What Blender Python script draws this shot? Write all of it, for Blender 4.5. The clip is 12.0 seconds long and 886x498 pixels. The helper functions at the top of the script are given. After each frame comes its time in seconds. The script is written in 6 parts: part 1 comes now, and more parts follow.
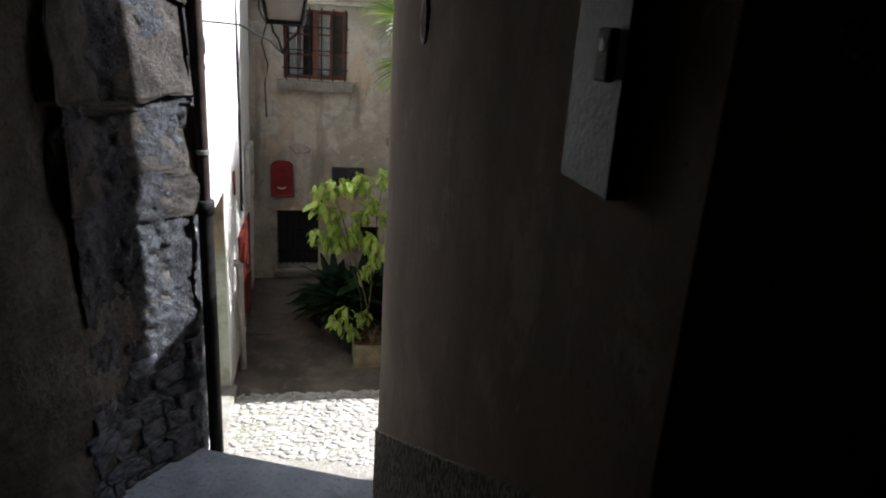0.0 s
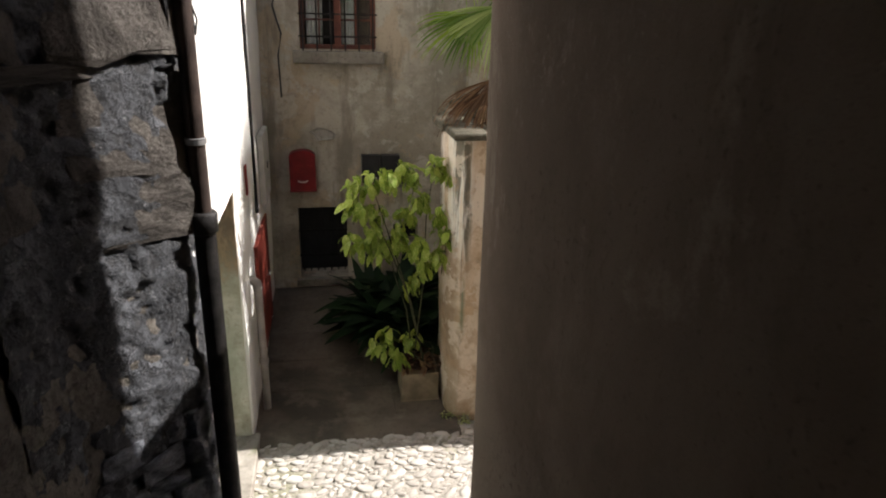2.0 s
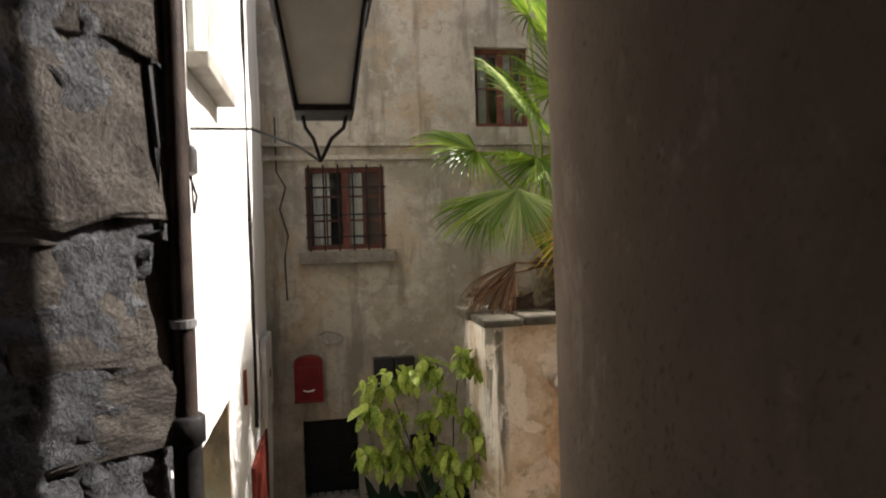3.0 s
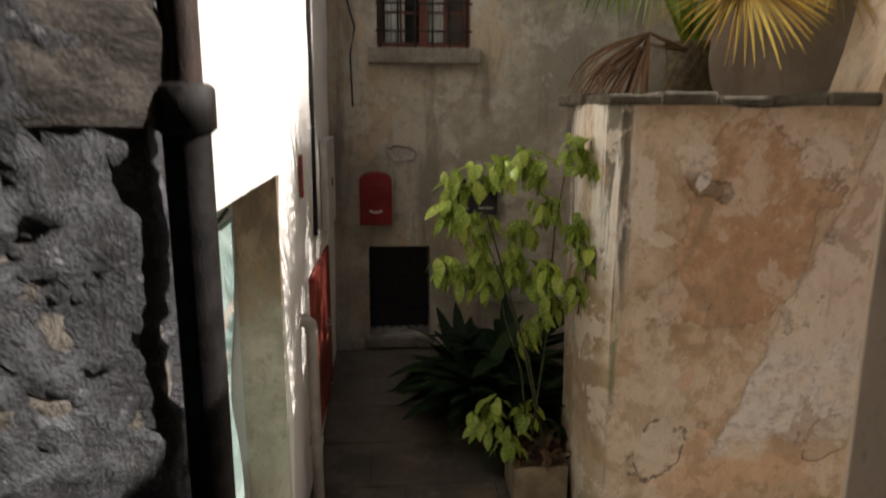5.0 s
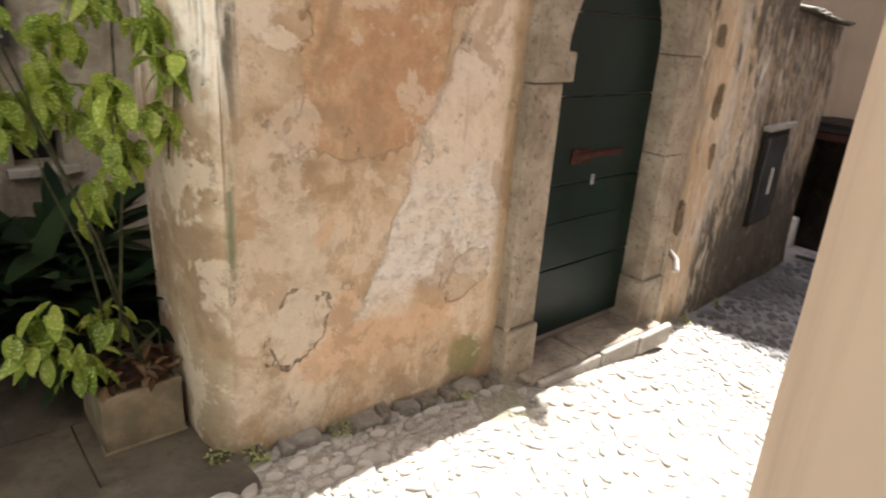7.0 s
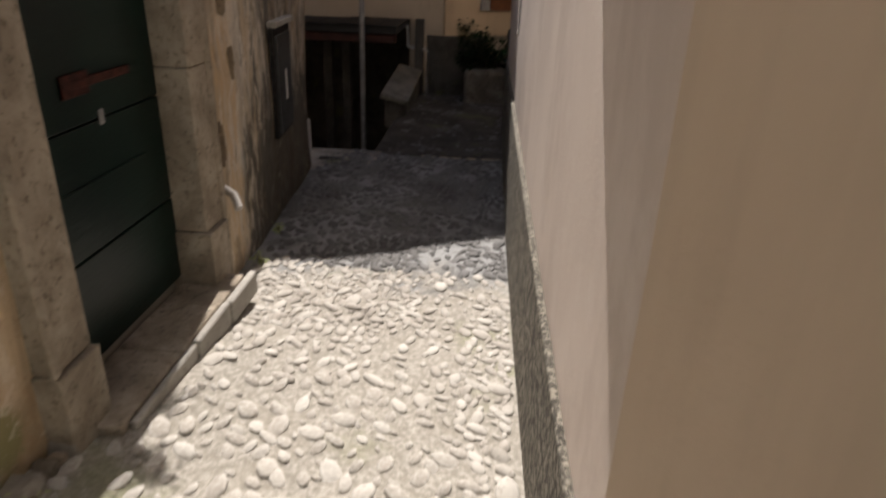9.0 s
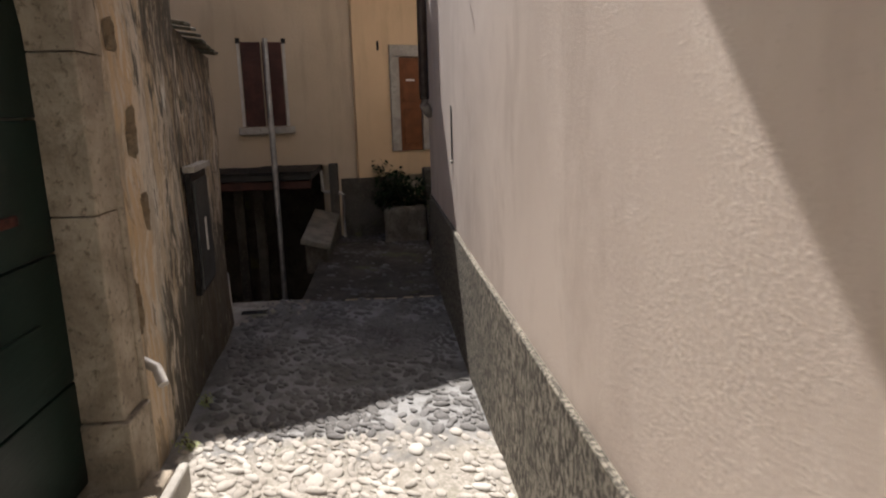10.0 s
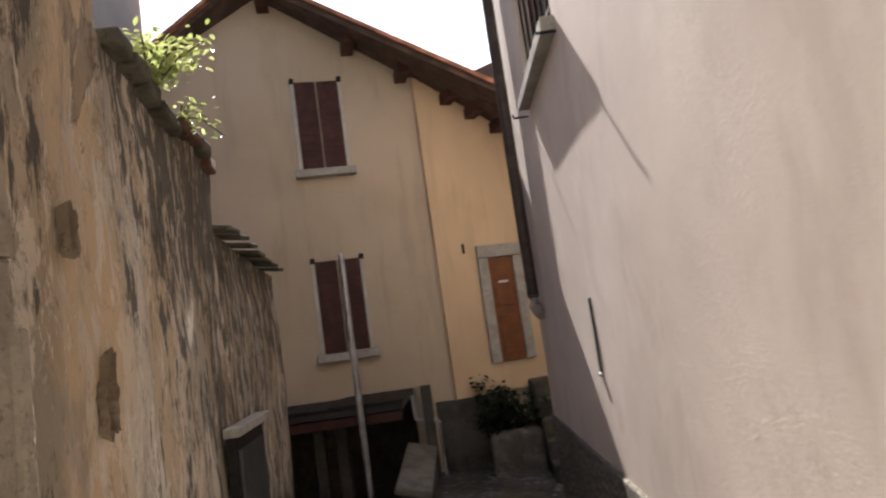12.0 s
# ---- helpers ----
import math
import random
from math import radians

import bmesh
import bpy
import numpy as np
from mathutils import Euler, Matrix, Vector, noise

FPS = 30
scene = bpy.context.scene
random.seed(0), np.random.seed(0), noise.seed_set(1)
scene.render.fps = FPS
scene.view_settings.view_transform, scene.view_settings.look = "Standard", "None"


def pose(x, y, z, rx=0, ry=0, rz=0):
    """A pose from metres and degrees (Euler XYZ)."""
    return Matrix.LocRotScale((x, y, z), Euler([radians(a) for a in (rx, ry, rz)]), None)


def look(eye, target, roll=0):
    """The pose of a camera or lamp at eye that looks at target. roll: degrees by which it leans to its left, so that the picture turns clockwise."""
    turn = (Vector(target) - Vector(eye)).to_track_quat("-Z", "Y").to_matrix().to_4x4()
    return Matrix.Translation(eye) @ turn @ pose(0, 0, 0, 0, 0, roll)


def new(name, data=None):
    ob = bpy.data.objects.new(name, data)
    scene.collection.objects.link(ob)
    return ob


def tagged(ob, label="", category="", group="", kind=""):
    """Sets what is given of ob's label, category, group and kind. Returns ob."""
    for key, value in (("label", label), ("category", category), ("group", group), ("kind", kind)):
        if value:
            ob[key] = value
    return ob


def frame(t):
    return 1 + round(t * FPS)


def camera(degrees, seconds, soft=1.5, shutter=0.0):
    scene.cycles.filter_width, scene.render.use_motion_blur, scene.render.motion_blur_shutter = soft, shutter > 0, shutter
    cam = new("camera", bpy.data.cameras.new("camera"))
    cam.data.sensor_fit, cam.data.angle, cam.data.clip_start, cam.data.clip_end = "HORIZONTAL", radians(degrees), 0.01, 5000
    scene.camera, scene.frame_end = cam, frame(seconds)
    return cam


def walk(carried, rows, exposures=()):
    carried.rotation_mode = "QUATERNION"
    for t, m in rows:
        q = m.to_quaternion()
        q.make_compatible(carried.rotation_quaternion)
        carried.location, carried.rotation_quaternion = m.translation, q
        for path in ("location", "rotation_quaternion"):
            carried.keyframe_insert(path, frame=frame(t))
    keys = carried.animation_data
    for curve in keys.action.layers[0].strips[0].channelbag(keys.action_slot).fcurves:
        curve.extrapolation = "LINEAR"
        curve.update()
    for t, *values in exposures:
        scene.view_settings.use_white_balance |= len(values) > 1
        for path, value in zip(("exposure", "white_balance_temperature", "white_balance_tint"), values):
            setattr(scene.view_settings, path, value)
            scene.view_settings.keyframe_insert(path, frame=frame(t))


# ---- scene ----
cam = camera(67.8, 12.0, soft=2.0, shutter=0.4)
METRES, EYE, TILT, LEAN, TURN = 7.4, 3.6, 0.0, 0.0, -11.4
PATH = [
    (0, (-0.01, 0.047, 3.543), (0.376, 1.911, 2.93), 3.8),
    (0.5, (-0.037, 0.434, 3.502), (0.377, 2.289, 2.88), 4.0),
    (1, (-0.087, 0.79, 3.466), (0.262, 2.664, 2.86), 2.7),
    (1.5, (-0.133, 1.095, 3.419), (0.16, 2.958, 2.751), 1.6),
    (2, (-0.15, 1.391, 3.29), (0.19, 3.246, 2.625), 1.4),
    (2.5, (-0.179, 1.678, 3.25), (0.156, 3.613, 2.867), 0.6),
    (2.7, (-0.207, 1.777, 3.178), (0.162, 3.742, 3.141), -1.4),
    (4.3, (-0.212, 2.505, 2.643), (-0.011, 4.492, 2.54), -1.5),
    (4.5, (-0.241, 2.57, 2.606), (-0.048, 4.555, 2.453), -0.0),
    (5, (-0.267, 2.802, 2.464), (-0.111, 4.754, 2.055), 0.2),
    (5.5, (-0.285, 3.092, 2.258), (0.042, 5.004, 1.77), 0.6),
    (6, (-0.211, 3.336, 2.085), (0.392, 5.15, 1.496), 2.3),
    (6.5, (-0.049, 3.502, 1.998), (0.947, 5.111, 1.351), 4.6),
    (6.8, (-0.073, 3.681, 2.006), (1.122, 5.138, 1.337), 4.8),
    (7, (-0.088, 3.695, 2.003), (1.173, 5.087, 1.314), 4.1),
    (7.2, (-0.078, 3.752, 2.007), (1.253, 5.056, 1.282), 3.7),
    (9, (0.534, 4.377, 1.761), (2.358, 4.484, 0.947), 2.2),
    (9.5, (0.771, 4.543, 1.657), (2.707, 4.511, 1.154), 0.5),
    (10, (1.029, 4.68, 1.594), (2.98, 4.521, 1.183), -1.6),
    (10.5, (1.353, 4.789, 1.586), (3.328, 4.653, 1.303), -4.3),
    (11, (1.699, 4.877, 1.62), (3.694, 4.727, 1.614), -6.0),
    (11.5, (2.094, 4.922, 1.641), (4.079, 4.763, 1.821), -7.6),
    (12, (2.49, 4.906, 1.593), (4.477, 4.929, 1.82), -8.1),
]
walk(cam, [(t, look(eye, target, roll)) for t, eye, target, roll in PATH],
     [(0, 1.4, 5600, 12), (1.5, 1.05, 6000, 13), (2.5, 1.3, 6500, 14), (4.3, 0.5, 6600, 14), (5, 0.95, 6600, 15), (5.5, 1.35, 6600, 15), (6, 1.75, 6600, 15), (6.5, 2.2, 6400, 14), (7.2, 2.1, 6300, 14), (8.8, 0.75, 6500, 14), (9.5, 0.92, 6400, 14), (10.5, 1.2, 6400, 14), (11.2, 1.48, 6400, 14), (12, 1.6, 6400, 14)])

# ---- world and light ----
SUN_EL, SUN_AZ = 45.0, 7.0          # azimuth from +x towards +y
world = bpy.data.worlds.new("world")
scene.world = world
world.use_nodes = True
wn = world.node_tree
sky = wn.nodes.new("ShaderNodeTexSky")
sky.sky_type = "NISHITA"
sky.sun_disc = False
sky.sun_elevation = radians(SUN_EL)
sky.sun_rotation = radians(90 - SUN_AZ)
sky.air_density, sky.dust_density, sky.ozone_density = 1.0, 2.0, 1.0
wn.links.new(sky.outputs[0], wn.nodes["Background"].inputs[0])
wn.nodes["Background"].inputs[1].default_value = 0.075
sun = new("sun", bpy.data.lights.new("sun", "SUN"))
sun.data.energy, sun.data.angle, sun.data.color = 5.0, radians(0.5), (1.0, 0.95, 0.87)
sun_from = Vector((math.cos(radians(SUN_EL)) * math.cos(radians(SUN_AZ)), math.cos(radians(SUN_EL)) * math.sin(radians(SUN_AZ)), math.sin(radians(SUN_EL))))
sun.matrix_world = look(sun_from * 30, (0, 0, 0))

# ---- materials ----


class Nodes:
    """A small writer of node materials."""

    def __init__(self, name):
        self.m = bpy.data.materials.new(name)
        self.m.use_nodes = True
        self.t = self.m.node_tree
        self.b = self.t.nodes["Principled BSDF"]
        self.co = self.t.nodes.new("ShaderNodeTexCoord").outputs["Object"]

    def put(self, socket, value):
        if isinstance(value, bpy.types.NodeSocket):
            self.t.links.new(value, socket)
        else:
            socket.default_value = value

    def at(self, sx=1.0, sy=1.0, sz=1.0, shift=0.0):
        n = self.t.nodes.new("ShaderNodeMapping")
        n.inputs["Scale"].default_value = (sx, sy, sz)
        n.inputs["Location"].default_value = (shift, shift * 0.7, shift * 1.3)
        self.t.links.new(self.co, n.inputs[0])
        return n.outputs[0]

    def noise(self, scale, detail=4.0, rough=0.55, co=None, distort=0.0):
        n = self.t.nodes.new("ShaderNodeTexNoise")
        n.inputs["Scale"].default_value, n.inputs["Detail"].default_value = scale, detail
        n.inputs["Roughness"].default_value, n.inputs["Distortion"].default_value = rough, distort
        self.t.links.new(co or self.co, n.inputs["Vector"])
        return n.outputs["Fac"]

    def cells(self, scale, feature="F1", co=None):
        n = self.t.nodes.new("ShaderNodeTexVoronoi")
        n.feature = feature
        n.inputs["Scale"].default_value = scale
        self.t.links.new(co or self.co, n.inputs["Vector"])
        return n.outputs["Distance"]

    def ramp(self, fac, lo, hi):
        n = self.t.nodes.new("ShaderNodeMapRange")
        n.inputs["From Min"].default_value, n.inputs["From Max"].default_value = lo, hi
        n.interpolation_type = "SMOOTHSTEP"
        self.t.links.new(fac, n.inputs["Value"])
        return n.outputs["Result"]

    def mix(self, fac, a, b):
        n = self.t.nodes.new("ShaderNodeMix")
        n.data_type = "RGBA"
        self.put(n.inputs[0], fac)
        self.put(n.inputs[6], a if isinstance(a, bpy.types.NodeSocket) else (*a, 1))
        self.put(n.inputs[7], b if isinstance(b, bpy.types.NodeSocket) else (*b, 1))
        return n.outputs[2]

    def math(self, op, a, b=0.0):
        n = self.t.nodes.new("ShaderNodeMath")
        n.operation = op
        self.put(n.inputs[0], a)
        self.put(n.inputs[1], b)
        return n.outputs[0]

    def axis(self, i):
        n = self.t.nodes.new("ShaderNodeSeparateXYZ")
        self.t.links.new(self.co, n.inputs[0])
        return n.outputs[i]

    def random(self):
        return self.t.nodes.new("ShaderNodeObjectInfo").outputs["Random"]

    def island(self):
        return self.t.nodes.new("ShaderNodeNewGeometry").outputs["Random Per Island"]

    def done(self, colour, rough=0.85, bump=None, depth=0.01, metal=0.0, spec=0.3):
        self.put(self.b.inputs["Base Color"], colour if isinstance(colour, bpy.types.NodeSocket) else (*colour, 1))
        self.put(self.b.inputs["Roughness"], rough)
        self.b.inputs["Metallic"].default_value = metal
        self.b.inputs["Specular IOR Level"].default_value = spec
        if bump is not None:
            n = self.t.nodes.new("ShaderNodeBump")
            n.inputs["Distance"].default_value = depth
            n.inputs["Strength"].default_value = 1.0
            self.t.links.new(bump, n.inputs["Height"])
            self.t.links.new(n.outputs[0], self.b.inputs["Normal"])
        return self.m


def plain(name, colour, rough=0.6, metal=0.0, var=0.25, scale=8.0, depth=0.002, spec=0.3):
    """A paint, metal or wood with soft blotches and fine grain."""
    n = Nodes(name)
    a = n.ramp(n.noise(scale, 5), 0.35, 0.7)
    c = n.mix(a, tuple(v * (1 - var) for v in colour), tuple(min(1, v * (1 + var * 0.6)) for v in colour))
    g = n.noise(scale * 14, 3)
    r = n.math("ADD", n.math("MULTIPLY", g, 0.2), rough - 0.1)
    return n.done(c, r, g, depth, metal, spec)


def orange_plaster():
    """Old lime plaster: tan and orange coats, bare pale render, runs of dirt and small losses."""
    n = Nodes("old_orange_plaster")
    x, z = n.axis(0), n.axis(2)
    wide = n.noise(1.0, 6, 0.62, distort=0.25)
    mid = n.noise(2.4, 8, 0.66, n.at(1, 1, 0.9, 3.0), 0.25)
    fine = n.noise(11, 6, 0.68)
    runs = n.noise(4.2, 6, 0.62, n.at(1.6, 1.6, 0.13, 5.0), 0.15)
    wander = n.math("MULTIPLY", n.math("SUBTRACT", n.noise(2.4, 8, 0.68), 0.5), 0.85)
    ragged = n.math("MULTIPLY", n.math("SUBTRACT", n.noise(5.5, 9, 0.74, n.at(1, 1, 1, 23.0)), 0.5), 1.6)
    bend = n.math("MULTIPLY", n.math("SUBTRACT", n.noise(1.9, 3, 0.5, n.at(1, 1, 1, 63.0)), 0.5), 2.2)

    def blob(cx, cz, rx, rz, lean=0.0, fray=1.0):
        """Distance from the middle of a ragged patch, 1 at its rim."""
        dz = n.math("SUBTRACT", z, cz)
        dx = n.math("SUBTRACT", n.math("SUBTRACT", x, cx), n.math("MULTIPLY", dz, lean))
        a, b = n.math("DIVIDE", dx, rx), n.math("DIVIDE", dz, rz)
        d = n.math("SQRT", n.math("ADD", n.math("MULTIPLY", a, a), n.math("MULTIPLY", b, b)))
        return n.math("ADD", d, n.math("MULTIPLY", n.math("ADD", n.math("ADD", ragged, wander), bend), fray))

    def rim_of(d, width=0.05):
        return n.ramp(n.math("ABSOLUTE", n.math("SUBTRACT", d, 1.0)), width, 0.0)
    c = n.mix(n.ramp(mid, 0.40, 0.60), (0.50, 0.365, 0.235), (0.665, 0.54, 0.40))
    # greyer, paler coat low down by the corner
    pale = blob(1.02, 0.85, 0.36, 0.62, 0.0, 1.1)
    c = n.mix(n.math("MULTIPLY", n.ramp(pale, 1.06, 0.94), 0.8), c, n.mix(n.ramp(fine, 0.40, 0.60), (0.66, 0.56, 0.44), (0.56, 0.47, 0.36)))
    # the warm orange coat that is left over the upper middle
    coat = blob(1.44, 1.92, 0.40, 0.56, 0.15, 0.9)
    warm = n.mix(n.ramp(fine, 0.38, 0.62), (0.47, 0.275, 0.155), (0.63, 0.43, 0.27))
    c = n.mix(n.math("MULTIPLY", n.ramp(coat, 1.06, 0.92), 0.85), c, warm)
    c = n.mix(n.math("MULTIPLY", n.math("MULTIPLY", rim_of(coat, 0.08), n.ramp(mid, 0.46, 0.56)), 0.45), c, (0.30, 0.20, 0.12))
    core = blob(1.52, 1.68, 0.20, 0.34, 0.1, 0.9)
    c = n.mix(n.math("MULTIPLY", n.ramp(core, 1.3, 0.6), 0.5), c, (0.48, 0.285, 0.17))
    # old brown stains that run through the coats
    c = n.mix(n.math("MULTIPLY", n.ramp(n.noise(2.2, 9, 0.72, n.at(1, 1, 0.8, 43.0), 0.2), 0.53, 0.63), 0.6), c, (0.37, 0.255, 0.15))
    for cx, cz, rx, rz, lean in ((1.14, 1.42, 0.13, 0.035, -1.2), (1.23, 1.98, 0.025, 0.26, 0.35), (1.02, 1.62, 0.16, 0.03, -1.8), (1.40, 1.40, 0.09, 0.07, 0.0)):
        c = n.mix(n.math("MULTIPLY", n.ramp(blob(cx, cz, rx, rz, lean, 1.8), 1.5, 0.4), 0.55), c, (0.33, 0.235, 0.145))
    # cream scabs of an older limewash high up
    for cx, cz, rx, rz in ((0.93, 2.02, 0.065, 0.24), (1.16, 2.26, 0.10, 0.10), (1.80, 2.28, 0.15, 0.13), (1.02, 1.86, 0.10, 0.06)):
        lime1 = blob(cx, cz, rx, rz, 0.0, 1.5)
        c = n.mix(n.math("MULTIPLY", n.ramp(lime1, 1.05, 0.92), 0.85), c, (0.75, 0.65, 0.53))
        c = n.mix(n.math("MULTIPLY", n.math("MULTIPLY", rim_of(lime1, 0.12), n.ramp(fine, 0.44, 0.56)), 0.4), c, (0.30, 0.21, 0.13))
    # the large bare patch of pale render that runs up beside the door
    edge = n.math("ADD", n.math("SUBTRACT", x, n.math("MULTIPLY", z, 0.40)), n.math("MULTIPLY", wander, 0.30))
    edge = n.math("ADD", edge, n.math("MULTIPLY", ragged, 0.10))
    band = n.math("MULTIPLY", n.ramp(edge, 1.07, 1.10), n.ramp(n.math("ADD", x, n.math("MULTIPLY", ragged, 0.12)), 2.20, 2.15))
    band = n.math("MULTIPLY", band, n.ramp(n.math("ADD", z, n.math("MULTIPLY", wander, 0.7)), 0.74, 0.80))
    low_band = n.ramp(n.math("ADD", z, n.math("MULTIPLY", wander, 0.9)), 1.42, 1.22)
    speck = n.math("MULTIPLY", n.ramp(n.noise(17, 5, 0.72, n.at(1, 1, 1.5, 9.0)), 0.555, 0.60), n.math("MULTIPLY", low_band, band))
    grey = n.mix(n.ramp(fine, 0.4, 0.62), (0.76, 0.715, 0.655), (0.63, 0.585, 0.53))
    grey = n.mix(n.math("MULTIPLY", speck, 0.5), grey, (0.40, 0.36, 0.31))
    c = n.mix(n.math("MULTIPLY", band, 0.92), c, n.mix(low_band, n.mix(n.ramp(mid, 0.42, 0.58), (0.77, 0.67, 0.565), (0.68, 0.555, 0.44)), grey))
    c = n.mix(n.math("MULTIPLY", n.math("MULTIPLY", n.ramp(n.math("ABSOLUTE", n.math("SUBTRACT", edge, 1.085)), 0.022, 0.0), n.ramp(fine, 0.40, 0.55)), 0.4), c, (0.40, 0.28, 0.17))
    # ochre runs in the strip beside the stone surround
    strip = n.math("MULTIPLY", n.ramp(x, 2.12, 2.19), n.ramp(x, 2.36, 2.28))
    c = n.mix(n.math("MULTIPLY", n.math("MULTIPLY", strip, n.ramp(runs, 0.40, 0.58)), 0.6), c, (0.54, 0.40, 0.25))
    # limewash in drips on the corner, with a green seep beside it
    edge2 = n.math("ADD", x, n.math("MULTIPLY", wander, 0.28))
    lime = n.math("MULTIPLY", n.ramp(edge2, 0.90, 0.82), n.ramp(n.math("ADD", z, wander), 1.35, 1.8))
    c = n.mix(n.math("MULTIPLY", lime, n.ramp(runs, 0.38, 0.48)), c, n.mix(n.ramp(runs, 0.47, 0.54), (0.70, 0.665, 0.59), (0.17, 0.155, 0.12)))
    # brown stain of the side face, deepened to carry that face's shade
    c = n.mix(n.math("MULTIPLY", n.math("MULTIPLY", n.ramp(edge2, 0.82, 0.75), n.ramp(n.math("ADD", z, wander), 1.95, 1.45)), 0.85), c, n.mix(n.ramp(mid, 0.42, 0.58), (0.24, 0.165, 0.10), (0.38, 0.29, 0.195)))
    seep = n.math("MULTIPLY", n.ramp(n.math("ABSOLUTE", n.math("SUBTRACT", n.math("ADD", x, n.math("MULTIPLY", wander, 0.06)), 0.815)), 0.024, 0.0), n.ramp(n.math("ABSOLUTE", n.math("SUBTRACT", z, 1.25)), 0.30, 0.10))
    c = n.mix(n.math("MULTIPLY", seep, 0.8), c, (0.15, 0.20, 0.125))
    # a knocked-off chip with a dark hollow beside it
    hollow = blob(1.22, 2.115, 0.085, 0.075, -0.6, 1.8)
    c = n.mix(n.math("MULTIPLY", n.ramp(hollow, 1.15, 0.6), 0.75), c, (0.22, 0.165, 0.115))
    chip = blob(1.205, 2.145, 0.038, 0.055, 0.3, 1.3)
    c = n.mix(n.ramp(chip, 1.05, 0.85), c, (0.74, 0.69, 0.62))
    # pink and orange patches near the foot
    for cx, cz, rx, rz, lean in ((1.28, 0.80, 0.07, 0.12, 0.5), (1.42, 0.60, 0.34, 0.11, 0.0), (1.20, 1.15, 0.05, 0.08, 0.3)):
        c = n.mix(n.math("MULTIPLY", n.ramp(blob(cx, cz, rx, rz, lean, 1.6), 1.2, 0.7), 0.7), c, (0.64, 0.42, 0.265))
    # hollow plaster, cracked round its rim
    crack = blob(1.09, 0.80, 0.15, 0.17, 0.3, 1.0)
    c = n.mix(n.math("MULTIPLY", n.ramp(crack, 1.02, 0.95), 0.55), c, (0.64, 0.565, 0.465))
    crack_line = n.math("MULTIPLY", rim_of(crack, 0.045), n.ramp(n.noise(6, 4, 0.6, n.at(1, 1, 1, 71.0)), 0.46, 0.54))
    c = n.mix(n.math("MULTIPLY", crack_line, 0.8), c, (0.20, 0.15, 0.105))
    flaw = blob(2.02, 0.80, 0.10, 0.09, 0.4, 1.2)
    c = n.mix(n.math("MULTIPLY", n.ramp(flaw, 1.05, 0.9), 0.5), c, (0.46, 0.37, 0.28))
    # damp foot with moss by the door stone
    low = n.math("ADD", z, n.math("MULTIPLY", wander, 1.2))
    c = n.mix(n.math("MULTIPLY", n.ramp(low, 0.40, 0.24), 0.6), c, (0.33, 0.265, 0.18))
    c = n.mix(n.math("MULTIPLY", n.ramp(blob(2.05, 0.34, 0.12, 0.10, 0.0, 1.4), 1.2, 0.6), 0.8), c, (0.22, 0.215, 0.095))
    cloud = n.noise(4.0, 9, 0.70, n.at(1, 1, 0.9, 83.0), 0.3)
    c = n.mix(n.math("MULTIPLY", n.ramp(cloud, 0.53, 0.57), 0.55), c, (0.72, 0.62, 0.50))
    c = n.mix(n.math("MULTIPLY", n.ramp(cloud, 0.455, 0.41), 0.55), c, (0.39, 0.27, 0.165))
    c = n.mix(n.math("MULTIPLY", n.ramp(runs, 0.55, 0.70), 0.4), c, (0.27, 0.21, 0.15))
    c = n.mix(n.math("MULTIPLY", n.ramp(fine, 0.54, 0.68), 0.4), c, (0.42, 0.31, 0.20))
    # small scabs of lost plaster with ragged rims
    scab = n.noise(3.6, 9, 0.72, n.at(1, 1, 0.85, 31.0), 0.2)
    loss = n.ramp(scab, 0.612, 0.628)
    c = n.mix(n.math("MULTIPLY", loss, 0.6), c, (0.55, 0.48, 0.385))
    rim = n.math("MULTIPLY", n.ramp(n.math("ABSOLUTE", n.math("SUBTRACT", scab, 0.607)), 0.012, 0.0), n.ramp(fine, 0.42, 0.52))
    c = n.mix(n.math("MULTIPLY", rim, 0.55), c, (0.20, 0.15, 0.10))
    c = n.mix(n.math("MULTIPLY", n.ramp(n.noise(48, 4, 0.7), 0.60, 0.68), 0.4), c, (0.27, 0.21, 0.15))
    h = n.math("ADD", n.math("MULTIPLY", mid, 1.2), n.math("MULTIPLY", fine, 0.55))
    for lower, by in ((loss, 0.35), (band, 0.25), (n.ramp(hollow, 1.05, 0.8), 0.5), (crack_line, 0.5), (speck, 0.12), (n.ramp(flaw, 1.05, 0.95), 0.4)):
        h = n.math("SUBTRACT", h, n.math("MULTIPLY", lower, by))
    h = n.math("ADD", h, n.math("MULTIPLY", n.ramp(coat, 1.03, 0.97), 0.2))
    return n.done(c, 0.93, h, 0.02, spec=0.15)


